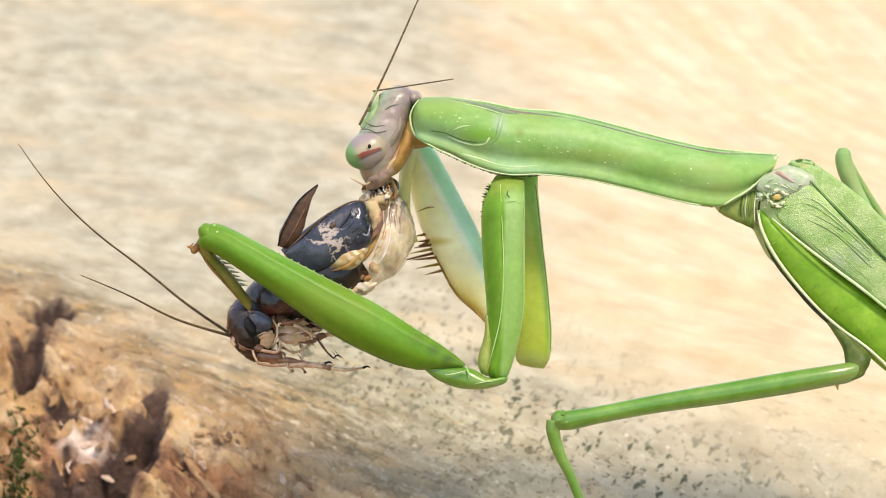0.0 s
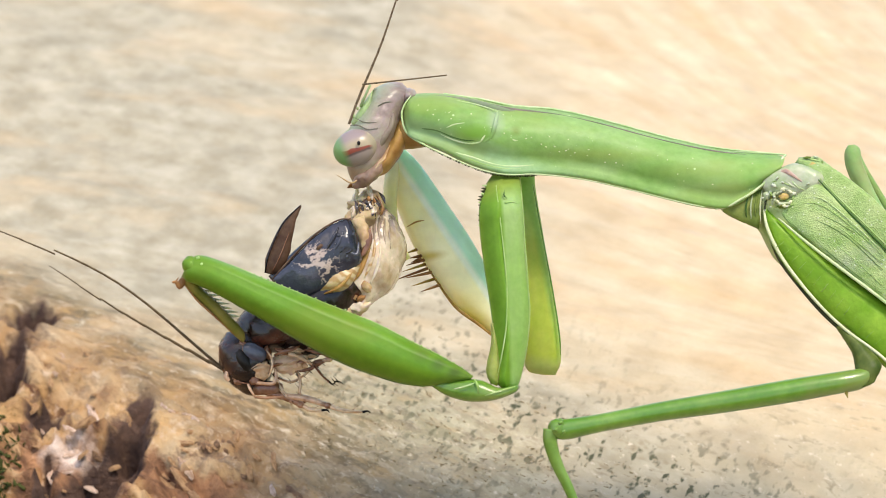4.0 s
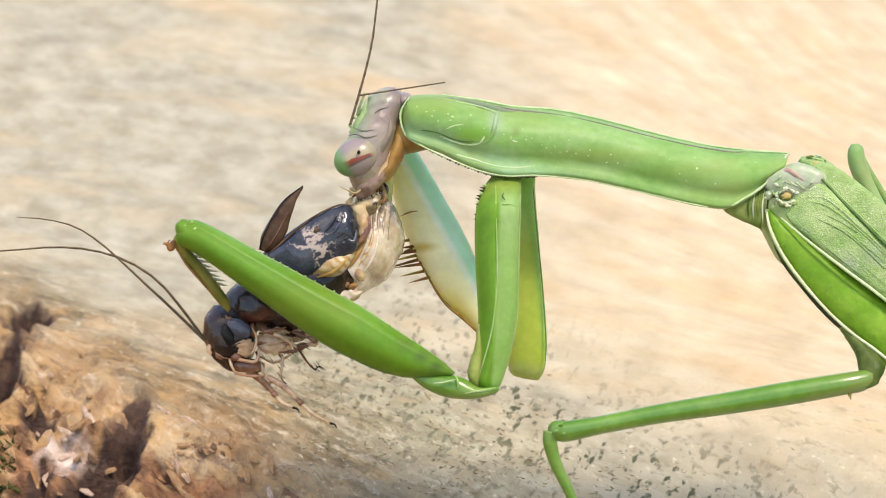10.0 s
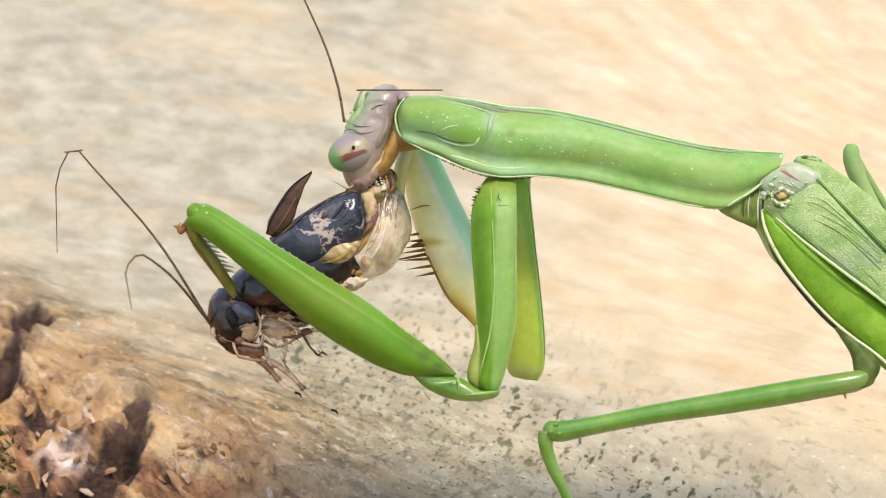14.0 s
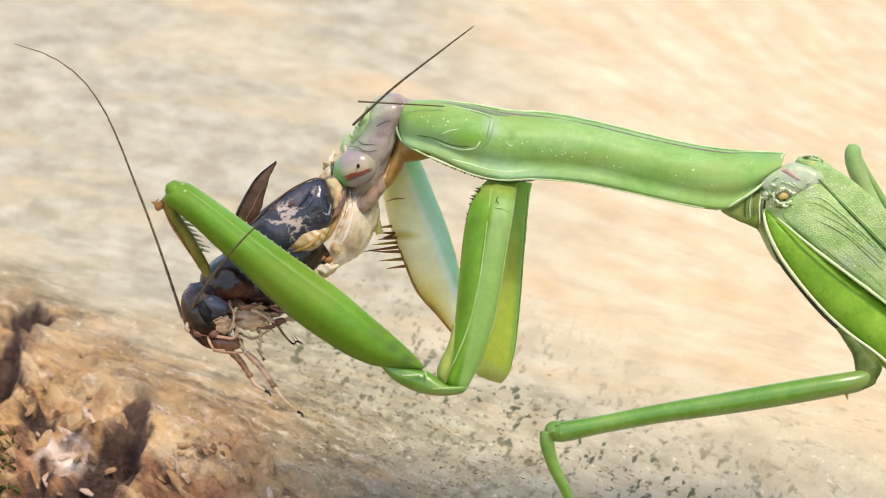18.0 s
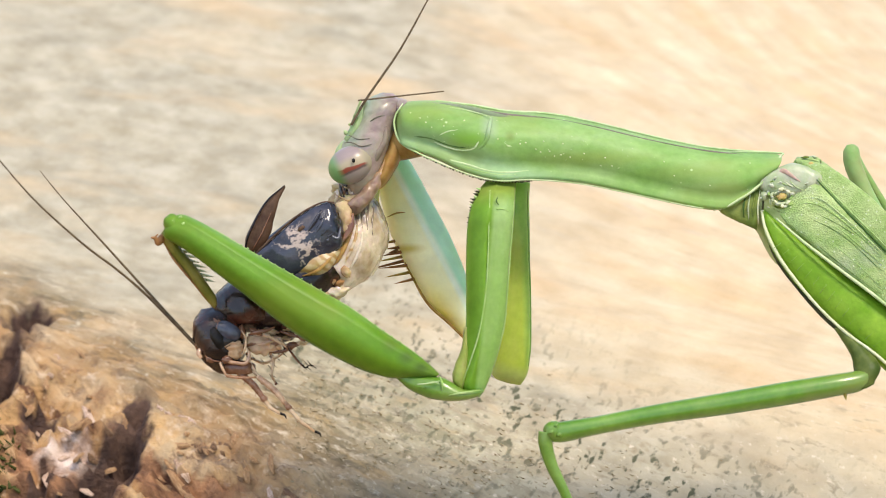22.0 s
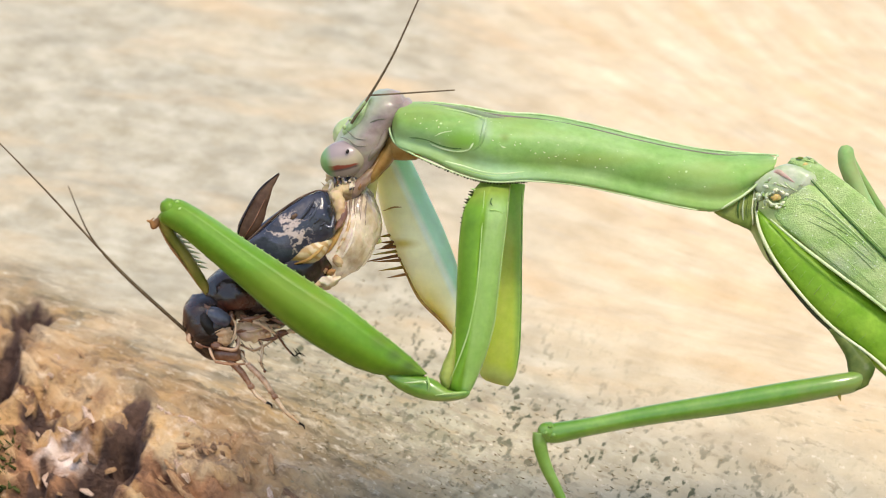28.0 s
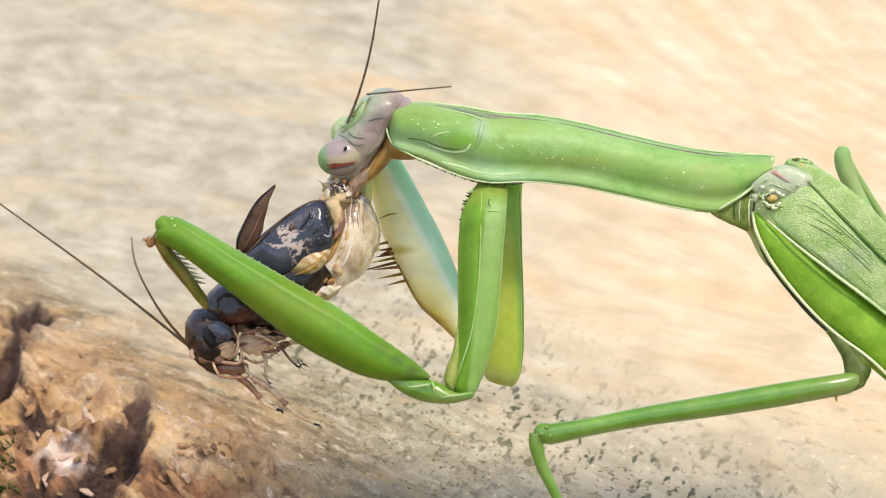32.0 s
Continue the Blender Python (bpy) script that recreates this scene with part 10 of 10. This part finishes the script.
    walk(long_antenna[0], [
        (0, flat(-4.100, -1.00, -0.395, 64.05)), (1, flat(-4.215, -1.00, -0.567, 69.33)), (2, flat(-4.124, -1.00, -0.605, 75.29)), (3, flat(-4.132, -1.00, -0.632, 74.38)),
        (6, flat(-4.199, -1.00, -0.758, 77.82)), (7, flat(-4.226, -1.00, -0.600, 72.18)), (8, flat(-4.046, -1.00, -0.212, 74.52)), (9, flat(-3.810, -1.00, -0.020, 72.52)),
        (10, flat(-3.926, -1.00, -0.016, 73.20)), (11, flat(-3.755, -1.00, -0.019, 75.19)), (12, flat(-3.783, -1.00, -0.016, 75.60)), (13, flat(-3.901, -1.00, 0.170, 95.71)),
        (14, flat(-4.063, -1.00, -0.176, 101.27)), (17, flat(-4.015, -1.00, 0.287, 66.34)), (17.5, flat(-4.250, -1.00, 0.356, 60.22)), (18, flat(-3.859, -1.00, 0.800, 49.67, 0.0, 16.3)),
        (18.5, flat(-3.775, -1.00, 0.779, 51.25, 0.0, 17.1)), (19, flat(-3.772, -1.00, 0.763, 46.63, 0.0, 10.0)), (20, flat(-3.707, -1.00, 0.562, 59.26)), (21, flat(-3.581, -1.00, 0.441, 53.08)),
        (22, flat(-3.511, -1.00, 0.533, 61.58)), (23, flat(-3.478, -1.00, 0.795, 64.55)), (24, flat(-3.491, -1.00, 1.031, 64.90, 0.0, 43.2)), (24.5, flat(-3.527, -1.00, 0.595, 77.46, 0.0, 41.9)),
        (25, flat(-3.573, -0.99, 0.685, 73.09, 0.0, 0.5)), (25.5, flat(-3.535, -0.99, 0.457, 81.78, 0.0, 0.2)), (27.5, flat(-3.463, -0.97, 0.560, 59.78, 0.0, 1.6)), (28, flat(-3.485, -0.97, 0.400, 69.57, 0.0, 1.1)),
        (29, flat(-3.369, -0.98, 0.397, 74.01, 0.0, 0.8)), (30, flat(-3.540, -0.97, 0.348, 76.82, 0.0, 0.5)), (31, flat(-3.663, -0.96, 0.310, 81.39, 0.0, 0.2)), (32, flat(-3.615, -0.96, 0.224, 81.73, 0.0, 0.2))])
    walk(long_antenna[1], [
        (0, flat(-3.195, -1.00, 1.464, 65.20)), (1, flat(-3.485, -1.00, 1.367, 66.15)), (2, flat(-3.598, -1.00, 1.395, 66.71)), (3, flat(-3.576, -1.00, 1.360, 68.18)),
        (6, flat(-3.762, -1.00, 1.263, 76.80)), (7, flat(-3.593, -1.00, 1.369, 67.80)), (8, flat(-3.495, -1.00, 1.780, 76.34)), (9, flat(-3.189, -1.00, 1.952, 71.38)),
        (10, flat(-3.328, -1.00, 1.964, 74.45)), (11, flat(-3.227, -1.00, 1.980, 75.20)), (12, flat(-3.269, -1.00, 1.986, 76.06)), (13, flat(-4.106, -1.00, 2.228, 103.65)),
        (14, flat(-4.467, -1.00, 1.852, 107.71)), (17, flat(-3.186, -1.00, 2.180, 67.10)), (17.5, flat(-3.223, -1.00, 2.151, 57.45)), (18, flat(-2.575, -1.58, 2.313, 48.73, 0.0, 16.3)),
        (18.5, flat(-2.538, -1.61, 2.320, 50.74, 0.0, 17.1)), (19, flat(-2.374, -1.36, 2.244, 47.08, 0.0, 10.0)), (20, flat(-2.650, -1.00, 2.339, 59.66)), (21, flat(-2.340, -1.00, 2.094, 54.88)),
        (22, flat(-2.527, -1.00, 2.352, 56.41)), (23, flat(-2.590, -1.00, 2.662, 63.34)), (24, flat(-2.851, -2.42, 2.396, 62.37, 0.0, 43.2)), (24.5, flat(-3.193, -2.38, 2.099, 80.43, 0.0, 41.8)),
        (25, flat(-2.970, -1.01, 2.664, 73.61, 0.0, 0.4)), (25.5, flat(-3.239, -0.99, 2.503, 88.99, 0.0, -0.2)), (27.5, flat(-2.423, -1.03, 2.346, 60.40, 0.0, 1.6)), (28, flat(-2.763, -1.01, 2.337, 71.83, 0.0, 0.9)),
        (29, flat(-2.799, -1.01, 2.384, 77.94, 0.0, 0.5)), (30, flat(-3.069, -0.99, 2.361, 76.85, 0.0, 0.5)), (31, flat(-3.354, -0.97, 2.354, 78.27, 0.0, 0.4)), (32, flat(-3.318, -0.97, 2.269, 87.04, 0.0, -0.2))])
    walk(long_antenna[2], [
        (0, flat(-2.327, -1.00, 3.341, 66.34)), (1, flat(-2.649, -1.00, 3.258, 66.63)), (2, flat(-2.781, -1.00, 3.294, 64.80)), (3, flat(-2.807, -1.00, 3.279, 67.95)),
        (6, flat(-3.290, -1.00, 3.276, 77.73)), (7, flat(-2.812, -1.00, 3.283, 64.74)), (8, flat(-3.006, -1.00, 3.790, 78.67)), (9, flat(-2.529, -1.00, 3.911, 72.19)),
        (10, flat(-2.774, -1.00, 3.956, 76.32)), (11, flat(-2.698, -1.00, 3.979, 76.88)), (12, flat(-2.771, -1.00, 3.993, 77.37)), (13, flat(-4.594, -1.00, 4.237, 111.07)),
        (14, flat(-5.096, -1.00, 3.822, 112.54)), (17, flat(-2.381, -1.00, 4.085, 72.58)), (17.5, flat(-2.110, -1.00, 3.894, 55.45)), (18, flat(-1.266, -2.16, 3.804, 45.31, 0.0, 16.3)),
        (18.5, flat(-1.287, -2.21, 3.851, 50.25, 0.0, 17.1)), (19, flat(-0.987, -1.72, 3.735, 47.27, 0.0, 10.0)), (20, flat(-1.605, -1.00, 4.123, 59.82)), (21, flat(-1.150, -1.00, 3.785, 56.04)),
        (22, flat(-1.383, -1.00, 4.074, 55.79)), (23, flat(-1.662, -1.00, 4.510, 63.74)), (24, flat(-2.152, -3.83, 3.732, 61.77, 0.0, 43.2)), (24.5, flat(-2.936, -3.76, 3.618, 82.47, 0.0, 41.8)),
        (25, flat(-2.387, -1.02, 4.646, 75.59, 0.0, 0.4)), (25.5, flat(-3.203, -0.99, 4.571, 97.35, 0.0, -0.6)), (27.5, flat(-1.402, -1.09, 4.143, 61.47, 0.0, 1.5)), (28, flat(-2.118, -1.04, 4.301, 74.30, 0.0, 0.7)),
        (29, flat(-2.367, -1.02, 4.407, 79.66, 0.0, 0.3)), (30, flat(-2.598, -1.01, 4.374, 78.00, 0.0, 0.5)), (31, flat(-2.933, -0.98, 4.378, 76.93, 0.0, 0.5)), (32, flat(-3.211, -0.96, 4.334, 90.35, 0.0, -0.5))])
    walk(long_antenna[3], [
        (0, flat(-1.498, -1.00, 5.235, 67.18)), (1, flat(-1.829, -1.00, 5.156, 72.63)), (2, flat(-1.900, -1.00, 5.165, 74.05)), (3, flat(-2.031, -1.00, 5.196, 72.66)),
        (6, flat(-2.851, -1.00, 5.296, 85.78)), (7, flat(-1.929, -1.00, 5.153, 74.80)), (8, flat(-2.600, -1.00, 5.817, 85.54)), (9, flat(-1.896, -1.00, 5.880, 75.86)),
        (10, flat(-2.285, -1.00, 5.965, 82.53)), (11, flat(-2.229, -1.00, 5.993, 83.40)), (12, flat(-2.319, -1.00, 6.011, 81.07)), (13, flat(-5.338, -1.00, 6.166, 123.30)),
        (14, flat(-5.888, -1.00, 5.732, 117.24)), (17, flat(-1.762, -1.00, 6.058, 78.83)), (17.5, flat(-0.938, -1.00, 5.597, 57.89)), (18, flat(0.129, -2.74, 5.215, 43.60, 0.0, 16.3)),
        (18.5, flat(-0.023, -2.82, 5.370, 50.58, 0.0, 17.1)), (19, flat(0.395, -2.07, 5.231, 48.76, 0.0, 10.0)), (20, flat(-0.566, -1.00, 5.911, 59.35)), (21, flat(0.005, -1.00, 5.500, 55.46)),
        (22, flat(-0.221, -1.00, 5.784, 61.23)), (23, flat(-0.747, -1.00, 6.364, 66.21)), (24, flat(-1.439, -5.25, 5.060, 63.54, 0.0, 43.2)), (24.5, flat(-2.734, -5.14, 5.147, 85.81, 0.0, 41.7)),
        (25, flat(-1.873, -1.04, 6.649, 80.89, 0.0, 0.2)), (25.5, flat(-3.467, -0.97, 6.621, 119.94, 0.0, -1.6)), (27.5, flat(-0.415, -1.14, 5.960, 64.21, 0.0, 1.3)), (28, flat(-1.559, -1.07, 6.291, 78.52, 0.0, 0.4)),
        (29, flat(-1.996, -1.04, 6.440, 82.50, 0.0, 0.1)), (30, flat(-2.167, -1.02, 6.397, 84.04, 0.0, -0.0)), (31, flat(-2.466, -1.00, 6.392, 79.72, 0.0, 0.3)), (32, flat(-3.223, -0.94, 6.402, 94.39, 0.0, -0.8))])
    walk(long_antenna[4], [
        (0, flat(-0.696, -1.00, 7.141, 67.59)), (1, flat(-1.212, -1.00, 7.130, 73.61)), (2, flat(-1.332, -1.00, 7.153, 74.89)), (3, flat(-1.415, -1.00, 7.169, 73.03)),
        (6, flat(-2.699, -1.00, 7.358, 87.46)), (7, flat(-1.387, -1.00, 7.149, 76.91)), (8, flat(-2.439, -1.00, 7.878, 87.07)), (9, flat(-1.391, -1.00, 7.885, 76.33)),
        (10, flat(-2.016, -1.00, 8.015, 83.98)), (11, flat(-1.992, -1.00, 8.047, 84.18)), (12, flat(-1.998, -1.00, 8.053, 81.56)), (13, flat(-6.473, -1.00, 7.895, 124.84)),
        (14, flat(-6.834, -1.00, 7.570, 117.98)), (17, flat(-1.362, -1.00, 8.087, 78.82)), (17.5, flat(0.162, -1.00, 7.348, 59.15)), (18, flat(1.566, -3.33, 6.583, 43.76, 0.0, 16.3)),
        (18.5, flat(1.232, -3.43, 6.897, 51.19, 0.0, 17.1)), (19, flat(1.738, -2.43, 6.763, 51.31, 0.0, 10.0)), (20, flat(0.488, -1.00, 7.690, 59.08)), (21, flat(1.177, -1.00, 7.203, 55.13)),
        (22, flat(0.774, -1.00, 7.596, 62.84)), (23, flat(0.087, -1.00, 8.256, 66.88)), (24, flat(-0.768, -6.66, 6.409, 65.37, 0.0, 43.2)), (24.5, flat(-2.622, -6.51, 6.685, 90.43, 0.0, 41.7)),
        (25, flat(-1.545, -1.05, 8.691, 82.36, 0.0, 0.2)), (25.5, flat(-4.499, -0.91, 8.413, 157.50, 0.0, -2.6)), (27.5, flat(0.485, -1.19, 7.821, 65.45, 0.0, 1.3)), (28, flat(-1.147, -1.09, 8.318, 79.64, 0.0, 0.3)),
        (29, flat(-1.726, -1.04, 8.491, 83.37, 0.0, 0.0)), (30, flat(-1.953, -1.02, 8.453, 86.07, 0.0, -0.2)), (31, flat(-2.097, -1.01, 8.427, 80.57, 0.0, 0.3)), (32, flat(-3.381, -0.91, 8.463, 95.15, 0.0, -0.9))])
    walk(long_antenna[5], [
        (0, flat(0.092, -1.00, 9.052, 67.52)), (1, flat(-0.628, -1.00, 9.113, 73.32)), (2, flat(-0.793, -1.00, 9.149, 74.54)), (3, flat(-0.811, -1.00, 9.147, 72.85)),
        (6, flat(-2.607, -1.00, 9.424, 87.10)), (7, flat(-0.919, -1.00, 9.162, 76.44)), (8, flat(-2.333, -1.00, 9.943, 86.81)), (9, flat(-0.902, -1.00, 9.894, 76.19)),
        (10, flat(-1.799, -1.00, 10.071, 83.72)), (11, flat(-1.782, -1.00, 10.104, 84.00)), (12, flat(-1.694, -1.00, 10.099, 81.44)), (13, flat(-7.654, -1.00, 9.592, 124.53)),
        (14, flat(-7.804, -1.00, 9.396, 117.83)), (17, flat(-0.961, -1.00, 10.115, 78.71)), (17.5, flat(1.222, -1.00, 9.123, 59.02)), (18, flat(2.999, -3.91, 7.956, 43.60, 0.0, 16.3)),
        (18.5, flat(2.471, -4.03, 8.438, 51.31, 0.0, 17.1)), (19, flat(3.010, -2.79, 8.352, 51.96, 0.0, 10.0)), (20, flat(1.551, -1.00, 9.463, 59.12)), (21, flat(2.359, -1.00, 8.900, 55.16)),
        (22, flat(1.718, -1.00, 9.436, 62.43)), (23, flat(0.898, -1.00, 10.158, 66.70)), (24, flat(-0.140, -8.08, 7.779, 65.59, 0.0, 43.2)), (24.5, flat(-2.633, -7.89, 8.229, 91.24, 0.0, 41.7)),
        (25, flat(-1.270, -1.05, 10.741, 81.95, 0.0, 0.2)), (25.5, flat(-6.407, -0.82, 9.203, 161.85, 0.0, -2.7)), (27.5, flat(1.343, -1.24, 9.702, 65.18, 0.0, 1.3)), (28, flat(-0.776, -1.10, 10.352, 79.30, 0.0, 0.4)),
        (29, flat(-1.488, -1.04, 10.545, 83.15, 0.0, 0.1)), (30, flat(-1.811, -1.02, 10.516, 85.66, 0.0, -0.1)), (31, flat(-1.758, -1.02, 10.467, 80.40, 0.0, 0.3)), (32, flat(-3.567, -0.88, 10.522, 94.98, 0.0, -0.9))])
    walk(stub_antenna[0], [
        (0, flat(-3.114, -1.30, 2.221, 9.86)), (1, flat(-3.260, -1.30, 2.266, 12.37)), (2, flat(-3.284, -1.30, 2.215, 13.34)), (3, flat(-3.360, -1.30, 2.245, 12.15)),
        (6, flat(-3.479, -1.30, 2.427, 9.90)), (7, flat(-3.405, -1.30, 2.338, 2.59)), (8, flat(-3.268, -1.30, 2.148, 4.95)), (9, flat(-3.078, -1.30, 2.269, 7.36)),
        (10, flat(-3.185, -1.30, 2.143, 8.42)), (11, flat(-3.182, -1.30, 2.140, 8.98)), (12, flat(-3.290, -1.30, 2.141, 9.36)), (13, flat(-3.251, -1.30, 2.203, 4.96)),
        (14, flat(-3.270, -1.30, 2.195, 2.67)), (17, flat(-3.167, -1.30, 2.285, 1.57)), (17.5, flat(-3.066, -1.30, 2.522, 3.33)), (18, flat(-3.579, -1.30, 2.642, 0.53)),
        (18.5, flat(-3.451, -1.30, 2.740, 1.92)), (19, flat(-3.466, -1.30, 2.500, 3.04)), (20, flat(-3.190, -1.30, 2.312, 8.00)), (21, flat(-3.045, -1.30, 2.358, 4.39)),
        (22, flat(-3.030, -1.30, 2.355, 7.32)), (23, flat(-3.148, -1.30, 2.190, 8.36)), (24, flat(-3.333, -1.30, 2.548, 8.89)), (24.5, flat(-2.863, -1.31, 2.533, 13.01, 0.0, 0.8)),
        (25, flat(-2.785, -1.31, 2.730, 14.91, 0.0, 1.8)), (25.5, flat(-2.660, -1.32, 2.603, 17.25, 0.0, 2.6)), (27.5, flat(-2.164, -1.34, 2.950, 11.71, 0.0, 3.8)), (28, flat(-2.607, -1.32, 2.923, 18.77, 0.0, 4.0)),
        (29, flat(-2.587, -1.32, 2.942, 18.99, 0.0, 4.0)), (30, flat(-2.769, -1.31, 2.883, 21.39, 0.0, 3.9)), (31, flat(-2.607, -1.32, 3.012, 20.45, 0.0, 4.0)), (32, flat(-2.724, -1.31, 2.876, 21.71, 0.0, 3.9))])
    for sections, bends, step in ((upper_antenna, upper_antenna_bends, UPPER_ANTENNA_STEP), (lower_antenna, lower_antenna_bends, LOWER_ANTENNA_STEP), (long_antenna, long_antenna_bends, LONG_ANTENNA_STEP)):
        for a, b, piece in zip(sections, sections[1:], bends):
            walk(piece, bend_rows(a, b, step / 1000))


motions()
